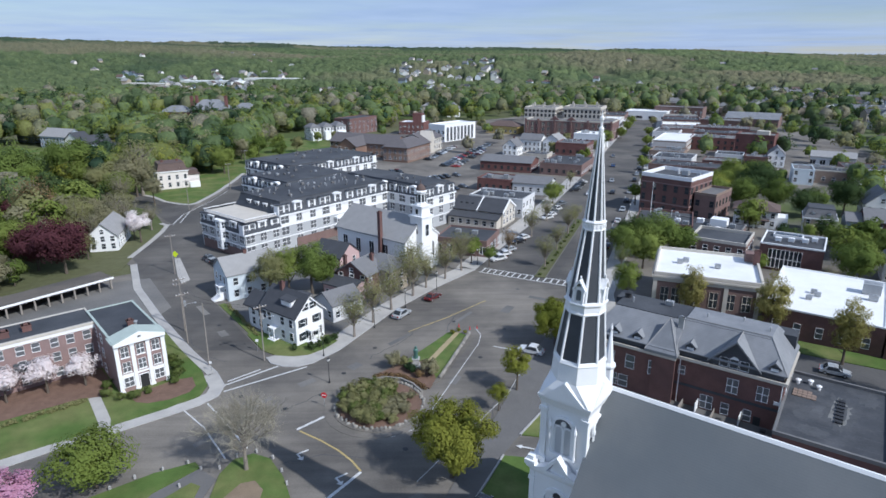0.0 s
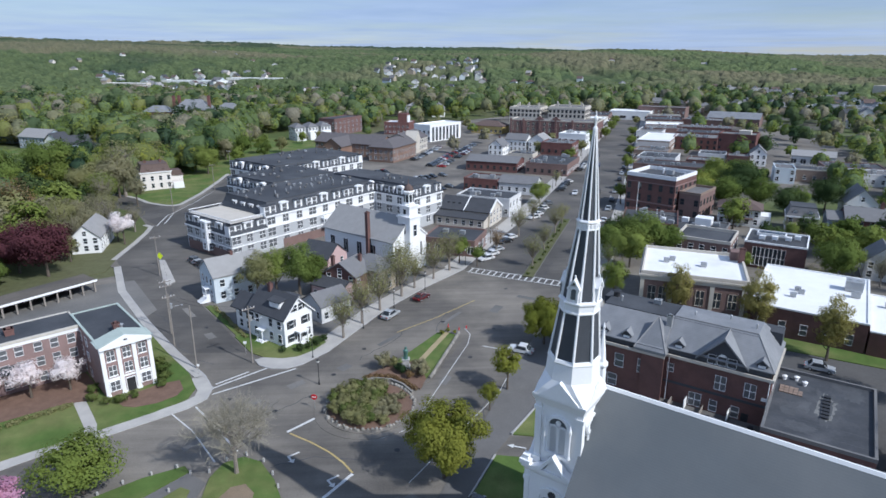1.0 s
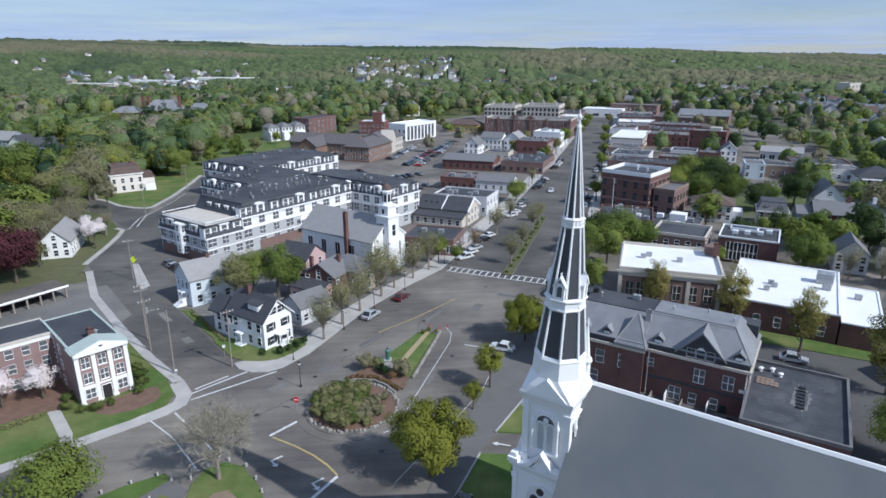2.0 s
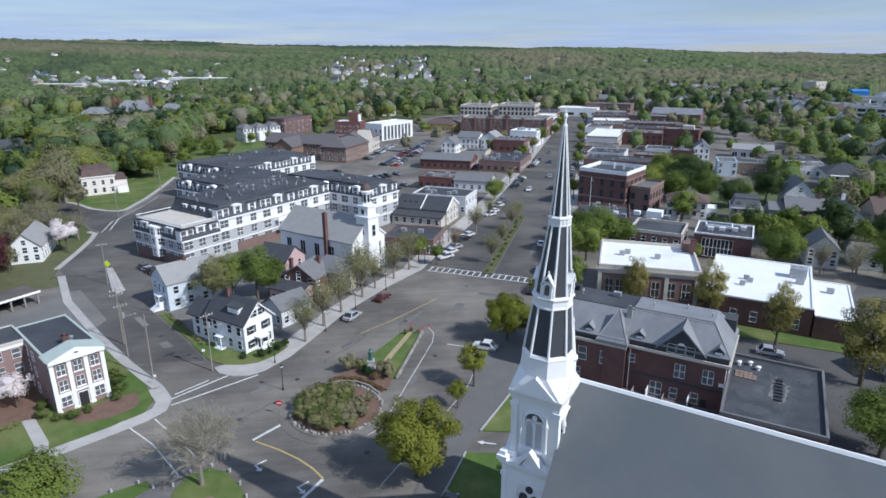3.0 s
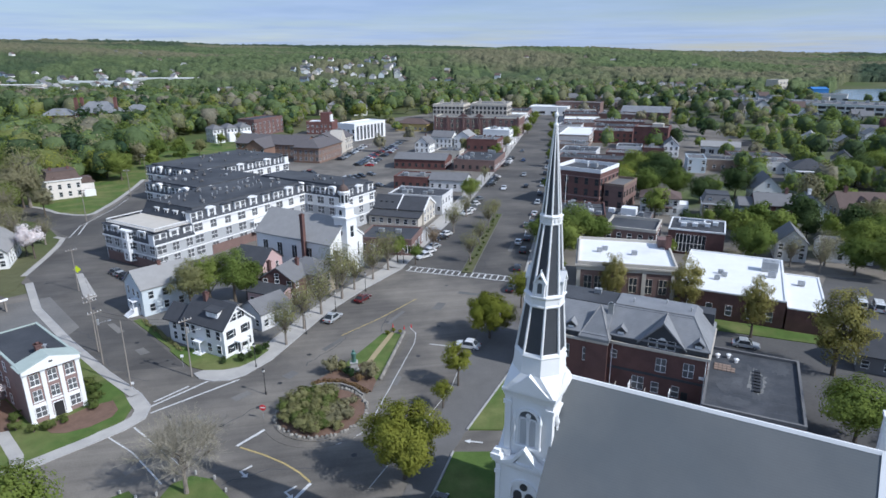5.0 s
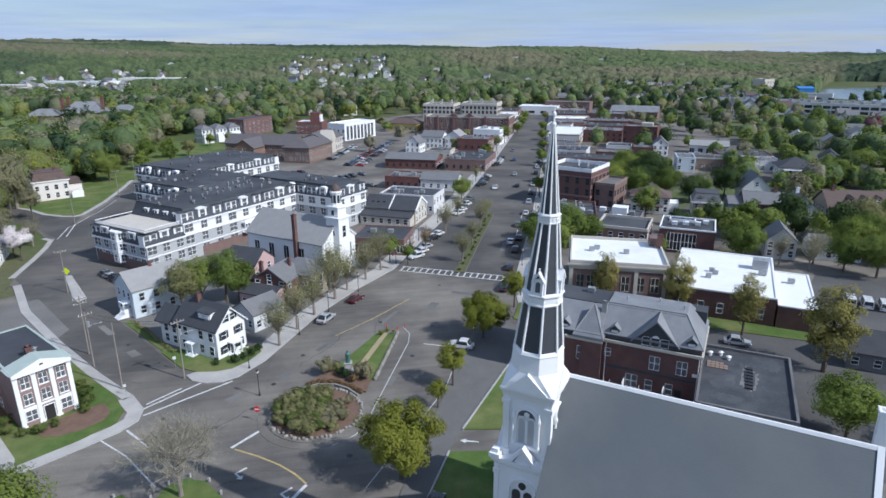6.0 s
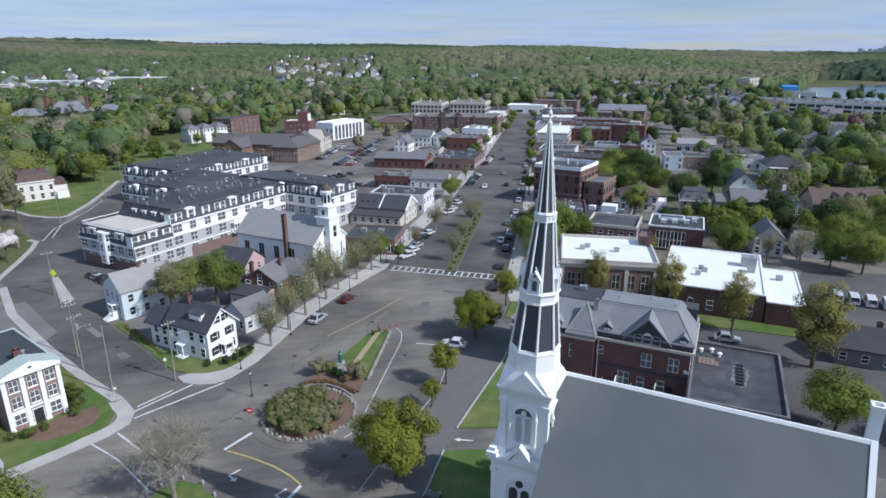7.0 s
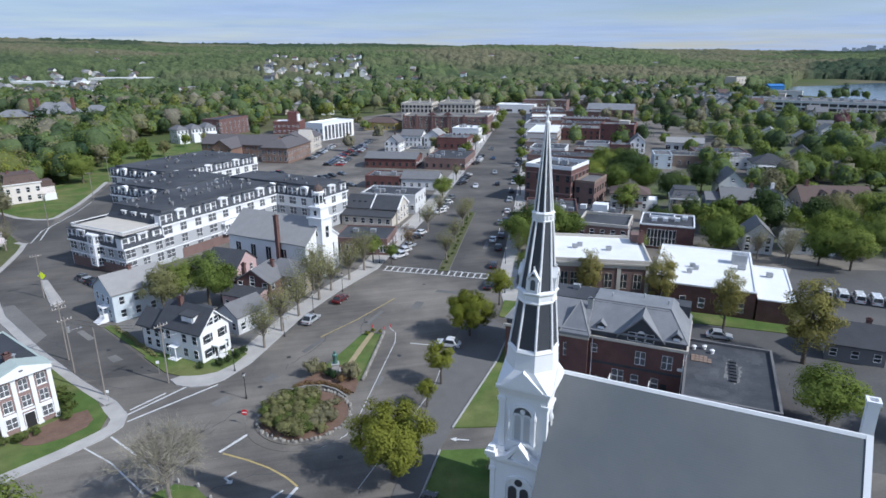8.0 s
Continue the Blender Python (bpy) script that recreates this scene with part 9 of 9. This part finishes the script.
# the mass of town trees too many to tell apart: clumps of leaf sprays round a dark heart
rb = np.random.default_rng(41)
for k, spots in BULK.items():
    for r0, r1, m, per, size in ((0, 330, 22, 36, 0.85), (330, 540, 15, 26, 1.15), (540, 5000, 10, 17, 1.6)):
        cs, rad, hs, core, crad = [], [], [], [], []
        for x, y, s in spots:
            s = s * (1.12 if r1 < 400 else 1.3 if r1 < 600 else 1.45)
            if not r0 <= math.hypot(x, y) < r1:
                continue
            g = terrain(x, y)
            slim, tall = (0.55, 1.3) if k == "conifer" else (1.0, 1.0)
            ex, ey = float(rb.uniform(0.85, 1.2)), float(rb.uniform(0.85, 1.2))
            core.append((x, y, g + s * 6.0 * tall))
            crad.append(s * 3.7 * slim)
            for q in range(m):
                d = rb.normal(size=3)
                d /= np.linalg.norm(d)
                d[2] = abs(d[2]) * 1.05 - 0.42 if q % 4 else d[2]
                t = float(rb.uniform(0.72, 1.05))
                if k == "conifer":
                    t *= 1.0 - 0.55 * max(0.0, float(d[2]))
                cs.append((x + d[0] * t * 4.2 * s * slim * ex, y + d[1] * t * 4.2 * s * slim * ey, g + s * tall * (6.4 + d[2] * 5.0)))
                rad.append(s * float(rb.uniform(1.0, 1.9)) * (22 / m) ** 0.3 * (0.75 if k == "conifer" else 1))
                hs.append((x, y, g + s * 5.0))
        if not cs:
            continue
        # Cores take the darker crown colour in place of shade among the leaves.
        me = crown_mesh("town_trees", rb, core, crad, 3, 7, 1.05, 0.16, CANOPY[k])
        tagged(new("town_trees", me), "mass of town trees in mixed spring leaf", "trees", "", "stuff")
        me = leaf_mesh("town_tree_leaves", leaf_cloud(rb, cs, rad, per, size, 0.85, hs), LEAF[k])
        tagged(new("town_tree_leaves", me), "leafy outer sprays of the town trees", "leaves", "", "stuff")

# ---- the woods that reach to the horizon ----
rw = np.random.default_rng(99)


def hashed(ix, iy, seed):
    return np.modf(np.abs(np.sin(ix * 127.1 + iy * 311.7 + seed * 74.7) * 43758.5453))[0]


def soft_noise(x, y, size, seed):
    """Smooth value noise, two octaves, 0 to 1."""
    total = 0.0
    for o, wgt in ((1.0, 0.65), (2.3, 0.35)):
        u, v = x / size * o, y / size * o
        iu, iv = np.floor(u), np.floor(v)
        fu, fv = u - iu, v - iv
        fu, fv = fu * fu * (3 - 2 * fu), fv * fv * (3 - 2 * fv)
        a, b = hashed(iu, iv, seed + o), hashed(iu + 1, iv, seed + o)
        c, d = hashed(iu, iv + 1, seed + o), hashed(iu + 1, iv + 1, seed + o)
        total = total + wgt * ((a * (1 - fu) + b * fu) * (1 - fv) + (c * (1 - fu) + d * fu) * fv)
    return total


def crowns(x, y, cell, seed):
    """Distance to the nearest tree's middle, in cells, and a number that belongs to that tree."""
    best, own = np.full(x.shape, 9.0), np.zeros(x.shape)
    ix, iy = np.floor(x / cell), np.floor(y / cell)
    for dx in (-1, 0, 1):
        for dy in (-1, 0, 1):
            cx, cy = ix + dx, iy + dy
            d = np.hypot(x / cell - cx - hashed(cx, cy, seed), y / cell - cy - hashed(cx, cy, seed + 3))
            near = d < best
            best = np.where(near, d, best)
            own = np.where(near, hashed(cx, cy, seed + 7), own)
    return best, own


def step01(v, a, b):
    t = np.clip((v - a) / (b - a), 0, 1)
    return t * t * (3 - 2 * t)


def far_canopy():
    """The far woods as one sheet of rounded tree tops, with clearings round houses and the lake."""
    na, nr = 900, 310
    A = np.radians(np.linspace(-42, 58, na))[None, :] + rw.normal(size=(nr, na)) * 0.0004
    R = 700 * (4790 / 700) ** (np.linspace(0, 1, nr)[:, None] + rw.normal(size=(nr, na)) * 0.0007)
    X, Y = R * np.sin(A), R * np.cos(A)
    base = np.array([terrain(float(x), float(y)) for x, y in zip(X.ravel(), Y.ravel())]).reshape(X.shape)
    d1, o1 = crowns(X, Y, 16.0, 1.0)
    d2, o2 = crowns(X, Y, 23.0, 5.0)
    far = R > 1900
    d, own = np.where(far, d2, d1), np.where(far, o2, o1)
    high = np.where(far, 16.0, 15.0) * (0.45 + 0.65 * own) * np.sqrt(np.clip(1 - (d / 0.85) ** 2, 0.02, 1))
    open_ = step01(soft_noise(X, Y, 160.0, 11.0), 0.70, 0.76)
    high = high * (1 - 0.9 * open_)
    clear = np.zeros(X.shape, bool)
    for fx, fy, fa, fw, fd in FOOT:
        if math.hypot(fx, fy) < 680:
            continue
        c, sn = math.cos(radians(fa)), math.sin(radians(fa))
        mx, my = fx + fw / 2 * c - fd / 2 * sn, fy + fw / 2 * sn + fd / 2 * c
        for k in (1.0, 1 - 9 / math.hypot(mx, my)):
            u, v = (X - mx * k) * c + (Y - my * k) * sn, -(X - mx * k) * sn + (Y - my * k) * c
            clear |= (np.abs(u) < fw / 2 + 3.5) & (np.abs(v) < fd / 2 + 3.5)
        # gardens with low trees on the near side of each house
        away = math.hypot(mx, my)
        side = np.abs(A - math.atan2(mx, my)) * away
        gap = np.clip((away - R) / 170.0, 0, 1)
        low = (side < max(fw, fd) * 0.5 + 4) & (away > R)
        high = np.where(low, high * (0.22 + 0.78 * gap), high)
    wet = np.zeros(X.shape, bool)
    for (x0, y0), (x1, y1) in zip(LAKE, LAKE[1:] + LAKE[:1]):
        wet ^= ((y0 > Y) != (y1 > Y)) & (X < (x1 - x0) * (Y - y0) / (y1 - y0 if y1 != y0 else 1e-6) + x0)
    clear |= wet | ((R < 880) & (A > radians(38.0)))
    edge = np.minimum(1.0, np.arange(nr) / 5.0)[:, None]
    Z = np.where(clear, base - 3.0, base - 3.0 + (5.0 + high) * edge)
    me = bpy.data.meshes.new("woodland")
    nv = X.size
    me.vertices.add(nv)
    me.vertices.foreach_set("co", np.stack((X, Y, Z), axis=2).astype(np.float32).ravel())
    i = (np.arange(nr - 1)[:, None] * na + np.arange(na - 1)[None, :]).ravel()
    quads = np.stack((i, i + 1, i + na + 1, i + na), axis=1)[:, ::-1].astype(np.int32)
    me.loops.add(quads.size)
    me.loops.foreach_set("vertex_index", quads.ravel())
    me.polygons.add(len(quads))
    me.polygons.foreach_set("loop_start", np.arange(0, quads.size, 4, dtype=np.int32))
    me.polygons.foreach_set("use_smooth", np.ones(len(quads), dtype=bool))
    me.update(calc_edges=True)
    az = np.degrees(A)
    # Budding share grows with distance, in part painted in place of haze.
    bud = step01(soft_noise(X, Y, 520.0, 21.0) + 0.26 * step01(R, 1300, 2300) - 0.12, 0.54, 0.70) * 0.8
    pine = np.maximum(step01(soft_noise(X, Y, 340.0, 31.0), 0.68, 0.80) * (own > 0.4) * 0.6, step01(R, 3100, 3700) * (soft_noise(X, Y, 900.0, 8.0) > 0.36) * 0.8)
    pine = np.maximum(pine, step01(az, 43.2, 44.2) * step01(R, 1150, 1200) * (1 - step01(R, 1700, 1760)) * (0.6 + 0.4 * own))
    for name, val in (("tone", own), ("bud", bud * (0.5 + 0.5 * own)), ("pine", pine)):
        at = me.attributes.new(name, "FLOAT", "POINT")
        at.data.foreach_set("value", val.astype(np.float32).ravel())
    me.materials.append(canopy_sheet)
    return tagged(new("woodland", me), "distant woodland in mixed spring greens", "woods", "", "stuff")


far_canopy()

# far city towers on the horizon
rz = np.random.default_rng(4)
for i in range(12):
    az = radians(45.6 + 0.33 * i + float(rz.uniform(-0.1, 0.1)))
    w, h = float(rz.uniform(16, 28)), float(rz.uniform(26, 40)) * (1.15 if i in (5, 6, 8) else 0.9)
    q = building("skyline_tower", "far grey office tower on the horizon", "building", 4650 * math.sin(az), 4650 * math.cos(az), -45, w, w, h, pale_clap, "flat", tar_grey, z=terrain(4650 * math.sin(az), 4650 * math.cos(az)), group="far skyline", foot=False)

# ---- street furniture ----
def utility_pole(x, y, h, ang, label, arms=1, lamp=False, lean=0.0):
    ob = thing("utility_pole", label, "utility pole", pose(x, y, 0, lean, lean * 0.5, ang), "utility poles")
    bm = bm_new()
    tube(bm, (0, 0, -0.2), (0, 0, h), 0.14, 0.09, 8)
    part("shaft", bm, wood_pole, ob)
    for k in range(arms):
        boxpart("crossarm", wood_pole, ob, -1.2, -0.17, h - 0.6 - k * 0.9, 1.2, -0.05, h - 0.45 - k * 0.9)
        for s in (-1.05, -0.5, 0.5, 1.05):
            bm = bm_new()
            tube(bm, (s, -0.11, h - 0.45 - k * 0.9), (s, -0.11, h - 0.2 - k * 0.9), 0.05, 0.03, 6)
            part("insulator", bm, white_paint, ob)
    bm = bm_new()
    tube(bm, (0.3, 0.0, h - 2.9), (0.3, 0.0, h - 1.9), 0.24, 0.24, 10)
    if lamp:
        part("transformer", bm, steel, ob)
        bm = bm_new()
        tube(bm, (0, 0, h * 0.72), (0.8, -0.2, h * 0.76), 0.04, 0.04, 6)
        tube(bm, (0.8, -0.2, h * 0.76), (2.0, -0.5, h * 0.76), 0.04, 0.04, 6)
        part("lamp_arm", bm, steel, ob)
        bm = bm_new()
        loft(bm, [ring(8, r, z, 2.1, -0.5) for r, z in ((0.12, h * 0.76 - 0.1), (0.22, h * 0.76 - 0.02), (0.2, h * 0.76 + 0.06), (0.05, h * 0.76 + 0.12))])
        part("lamp_head", bm, steel, ob)
    else:
        bm.free()
    return ob


POLES = [(-29.1, 100.2, 11.0, 40, 1, True), (-38.4, 98.6, 12.0, 40, 0, False), (-45.5, 108.0, 10.5, 40, 1, True), (-48.0, 113.5, 11.5, 40, 2, False), (-63.0, 148.0, 10.5, 30, 1, False), (-83.5, 216.0, 11.0, 20, 1, False), (-79.5, 252.0, 11.0, 10, 1, False), (-83.0, 290.0, 11.0, 5, 1, False), (-38.5, 285.0, 11.0, 5, 1, False)]
for x, y, h, a, arms, lamp in POLES:
    utility_pole(x, y, h, a, "tall weathered wooden utility pole beside the road", arms, lamp, 0.6)
for (a, b) in ((0, 2), (1, 3), (3, 4), (4, 5), (5, 6), (6, 7)):
    xa, ya, ha = POLES[a][:3]
    xb, yb, hb = POLES[b][:3]
    bm = bm_new()
    for off in (-0.8, 0.8):
        p, q = Vector((xa + off * 0.7, ya + off * 0.5, ha - 0.4)), Vector((xb + off * 0.7, yb + off * 0.5, hb - 0.4))
        prev = p
        for k in range(1, 9):
            t = k / 8
            c = p.lerp(q, t) - Vector((0, 0, 0.8 * 4 * t * (1 - t)))
            tube(bm, prev, c, 0.018, 0.018, 3)
            prev = c
    tagged(new("overhead_wire", mesh_of(bm, "overhead_wire", dark_metal)), "thin dark overhead wires between poles", "wire", "overhead wires", "stuff")


def lamp_post(x, y, h=4.2):
    ob = thing("street_lamp", "black iron street lamp post with a globe", "street lamp", pose(x, y, 0.1), "street lamps")
    bm = bm_new()
    loft(bm, [ring(8, r, z) for r, z in ((0.16, -0.1), (0.16, 0.3), (0.09, 0.45), (0.065, 0.9), (0.05, h - 0.5), (0.12, h - 0.4), (0.12, h - 0.3))])
    part("post", bm, dark_metal, ob)
    bm = bm_new()
    loft(bm, [ring(8, r, z) for r, z in ((0.1, h - 0.3), (0.24, h - 0.1), (0.26, h + 0.1), (0.14, h + 0.3))])
    part("globe", bm, lamp_clear, ob)
    bm = bm_new()
    loft(bm, [ring(8, r, z) for r, z in ((0.27, h + 0.12), (0.16, h + 0.34), (0.03, h + 0.5))])
    part("cap", bm, dark_metal, ob)
    return ob


for x, y in ((-18.6, 101.4), (-10.2, 113.6), (-4.2, 123.6), (2.9, 134.2), (-16.2, 91.8)):
    lamp_post(x, y)
for i in range(13):
    x, y, dx, dy = along(LK, 4 + i * 21)
    lamp_post(x - dy * 0.8, y + dx * 0.8)
    x, y, dx, dy = along(RK, 6 + i * 21)
    lamp_post(x + dy * 0.8, y - dx * 0.8)


def road_sign(x, y, h, mat, shape, label, ang=0.0, size=0.7):
    ob = thing("road_sign", label, "road sign", pose(x, y, 0, 0, 0, ang))
    bm = bm_new()
    tube(bm, (0, 0, -0.1), (0, 0, h), 0.035, 0.035, 6)
    part("post", bm, steel, ob)
    bm = bm_new()
    n, turn = (16, 0) if shape == "round" else (4, math.pi / 2 if shape == "diamond" else math.pi / 4)
    loft(bm, [[(px, yy, pz + h - size * 0.3) for px, pz, _ in ring(n, size * 0.62, 0, turn=turn)] for yy in (-0.07, -0.04)])
    p = part("plate", bm, mat, ob)
    if shape == "round":
        boxpart("bar", white_paint, p, -size * 0.42, -0.085, h - size * 0.4, size * 0.42, -0.07, h - size * 0.2)
    return ob


road_sign(-15.9, 84.4, 2.3, red_paint, "round", "red no entry sign with a white bar on the island", -15, 0.8)
road_sign(-65.6, 156.0, 3.2, yellow_paint, "diamond", "bright yellow green warning sign on a steel post", -10, 1.5)
road_sign(-31.2, 104.0, 2.4, white_paint, "square", "small white street sign by the corner", 0, 0.6)
road_sign(-46.5, 133.0, 2.4, white_paint, "square", "small white parking sign by the verge", 0, 0.6)
road_sign(-37.3, 96.4, 2.0, white_paint, "square", "small white sign on the kerb", 0, 0.5)
for x, y in ((6.9, 113.4), (9.0, 112.0), (10.5, 112.5)):
    bm = bm_new()
    loft(bm, [ring(8, r, z, x, y) for r, z in ((0.18, 0.0), (0.16, 0.06), (0.1, 0.08), (0.05, 0.7), (0.02, 0.72))])
    tagged(new("traffic_cone", mesh_of(bm, "traffic_cone", red_paint)), "small red traffic cone at the island tip", "traffic cone", "traffic cones")

# stone rim of the round bed: single rough stones
rk = np.random.default_rng(3)
STONES = []
for k in range(5):
    bm = bm_new()
    pts = ring(6, 0.34, 0, turn=k)
    loft(bm, [[(x * (0.8 + 0.4 * rk.random()), y * (0.7 + 0.4 * rk.random()), 0.0) for x, y, _ in pts], [(x * (0.8 + 0.3 * rk.random()), y * (0.7 + 0.3 * rk.random()), 0.35) for x, y, _ in pts], [(x * 0.5, y * 0.5, 0.5 + 0.1 * rk.random()) for x, y, _ in pts]])
    STONES.append(mesh_of(bm, "stone", stone))
rim = thing("rockery_edging", "rim of rough pale field stones round the bed", "stone wall", pose(IC[0], IC[1], 0.12))
for i in range(64):
    a = 2 * math.pi * i / 64
    part("stone", STONES[i % 5], None, rim, m=pose(6.85 * math.cos(a) + float(rk.uniform(-0.2, 0.2)), 6.85 * math.sin(a) + float(rk.uniform(-0.2, 0.2)), 0, 0, 0, float(rk.uniform(0, 360))) @ Matrix.Diagonal((*[float(rk.uniform(0.6, 1.15))] * 2, float(rk.uniform(0.4, 1.0)), 1)))
edge = thing("rockery_edging", "line of rough pale stones along the island lawn", "stone wall", pose(0, 0, 0.12))
for i in range(26):
    q = i / 25
    part("stone", STONES[i % 5], None, edge, m=pose(2.5 + 6.2 * q, 92.6 + 17.0 * q, 0, 0, 0, float(rk.uniform(0, 360))))
bm = bm_new()
strip_bm(bm, [(-9.8, 91.4), (-7.0, 92.3), (-4.2, 91.7), (-2.2, 90.0), (-0.7, 87.4)], 0.3, 0.1, 0.75)
tagged(new("retaining_wall", mesh_of(bm, "retaining_wall", stone)), "curved pale stone retaining wall on the island", "wall", "", "structure")
# posts along the common
for i, (x, y) in enumerate(((-40.2, 65.8), (-38.0, 67.9), (-35.0, 69.4), (-32.2, 70.7), (-30.0, 69.4), (-27.6, 69.5), (-26.0, 71.9), (-23.6, 72.9), (-21.0, 71.4), (-19.2, 68.6), (-18.0, 66.0), (-31.6, 66.0))):
    bm = bm_new()
    loft(bm, [sq(0.13, 0.0), sq(0.12, 0.55), sq(0.05, 0.62)])
    tagged(new("bollard", mesh_of(bm, "bollard", granite)), "short square granite post on the common", "bollard", "posts of the common").matrix_basis = pose(x, y, 0.05, 0, 0, 20 * i)
# bronze figure on its plinth
st = thing("monument", "green bronze monument on a granite plinth", "monument", pose(-1.7, 96.4, 0.2))
bm = bm_new()
loft(bm, [sq(0.9, 0), sq(0.85, 0.4), sq(0.6, 0.5), sq(0.55, 1.6), sq(0.7, 1.75)])
part("plinth", bm, granite, st)
bm = bm_new()
loft(bm, [ring(8, r, z) for r, z in ((0.42, 1.75), (0.36, 2.4), (0.42, 3.0), (0.45, 3.4), (0.2, 3.6), (0.2, 3.95), (0.05, 4.05))])
part("figure", bm, bronze, st)
# flag pole by the brick block
fp = thing("flag_pole", "tall white flag pole beside the brick block", "flag pole", pose(72.0, 186.0, 0))
bm = bm_new()
tube(bm, (0, 0, -0.1), (0, 0, 15.0), 0.12, 0.05, 8)
part("shaft", bm, white_paint, fp)
bm = bm_new()
loft(bm, [[(0.06, 0, 13.6), (0.06, 0.03, 14.8), (0.9, 0.3, 14.0), (0.8, 0.27, 13.0)], [(0.06, 0.04, 13.6), (0.06, 0.07, 14.8), (0.9, 0.34, 14.0), (0.8, 0.31, 13.0)]])
part("flag", bm, awning_mat, fp)

# ---- parked and standing cars ----
ST = 66.0
car("suv", 1, -4.9, 119.2, 56, "parked at the kerb")
car("sedan", 2, 1.9, 128.6, 54, "parked at the kerb")
car("suv", 0, 19.6, 101.4, 150, "parked beside the footway")
car("suv", 1, 70.4, 91.4, -32, "parked by the post office")
car("sedan", 3, 6.2, 60.4, 60, "parked under the large tree")
car("sedan", 3, 36.0, 128.0, 65, "parked below street trees")
rc = np.random.default_rng(14)
for i in range(24):
    # slanted bays along the left kerb
    if i % 7 == 3:
        continue
    x, y, dx, dy = along(LK, 10 + i * 4.4 + (i // 6) * 22)
    car("suv" if i % 3 == 0 else "sedan", int(rc.choice((0, 0, 1, 5, 0, 3))), x + dy * 3.0, y - dx * 3.0, ST + 145 + float(rc.uniform(-3, 3)), "parked in a slanted bay")
for i in range(16):
    x, y, dx, dy = along(RK, 22 + i * 15 + float(rc.uniform(-2, 2)))
    car("suv" if i % 2 else "sedan", int(rc.choice((0, 3, 5, 1, 3))), x - dy * 2.0, y + dx * 2.0, ST + float(rc.uniform(-2, 2)), "parked along the main street")
for i, (x, y) in enumerate(((49, 163), (57, 180), (76, 238), (83, 262), (95, 300), (66, 236), (104, 330))):
    car("sedan", (0, 5, 3, 1, 4, 0, 5)[i], x, y, ST + (180 if i > 4 else 0), "driving lane of the main street")
for i in range(8):
    c, s = math.cos(radians(-40)), math.sin(radians(-40))
    car("van", 0, 107.0 + i * 3.1 * c, 103.6 + i * 3.1 * s, 52, "parked in the car park row", "parked vans")
for i in range(5):
    car("suv", (0, 1, 0, 5, 3)[i], 100.5 + i * 3.4, 84.0 - i * 2.2, 20, "parked in the car park")
# car park behind the shops: rows from one end to the other
for xa, ya, xb, yb, turn in ((3.1, 323.6, 19.8, 371.9, -22), (11.0, 304.1, 31.0, 359.4, -22), (16.5, 302.0, 36.0, 357.0, 158), (27.0, 343.0, 42.1, 381.3, -22), (-27.8, 277.5, -9.7, 290.9, 125), (-30.5, 272.5, -6.0, 290.0, -55), (5.6, 238.5, 20.7, 256.7, -45), (-6.0, 262.0, 18.0, 280.0, -48), (-2.0, 256.0, 12.0, 267.0, 132)):
    n = int(math.hypot(xb - xa, yb - ya) / 2.9)
    for i in range(n):
        x, y = xa + (xb - xa) * i / n, ya + (yb - ya) * i / n
        if rc.random() < 0.62 and free(x, y, 2.2):
            car("suv" if rc.random() < 0.4 else "sedan", int(rc.choice((3, 3, 5, 1, 0, 5, 2, 3, 7, 6))), x, y, turn + float(rc.uniform(-3, 3)), "parked behind the shops")
for i in range(6):
    car("suv" if i % 2 else "sedan", (3, 5, 4, 3, 1, 5)[i], -49.5 - i * 1.6, 148.0 + i * 2.0, -40, "parked below the apartment block")
for i, (x, y, p) in enumerate(((-79.0, 140.6, 0), (-84.2, 133.8, 0), (-86.5, 129.6, 3))):
    car("sedan", p, x - 1.5, y + 1.5, 141, "parked inside the garage row")
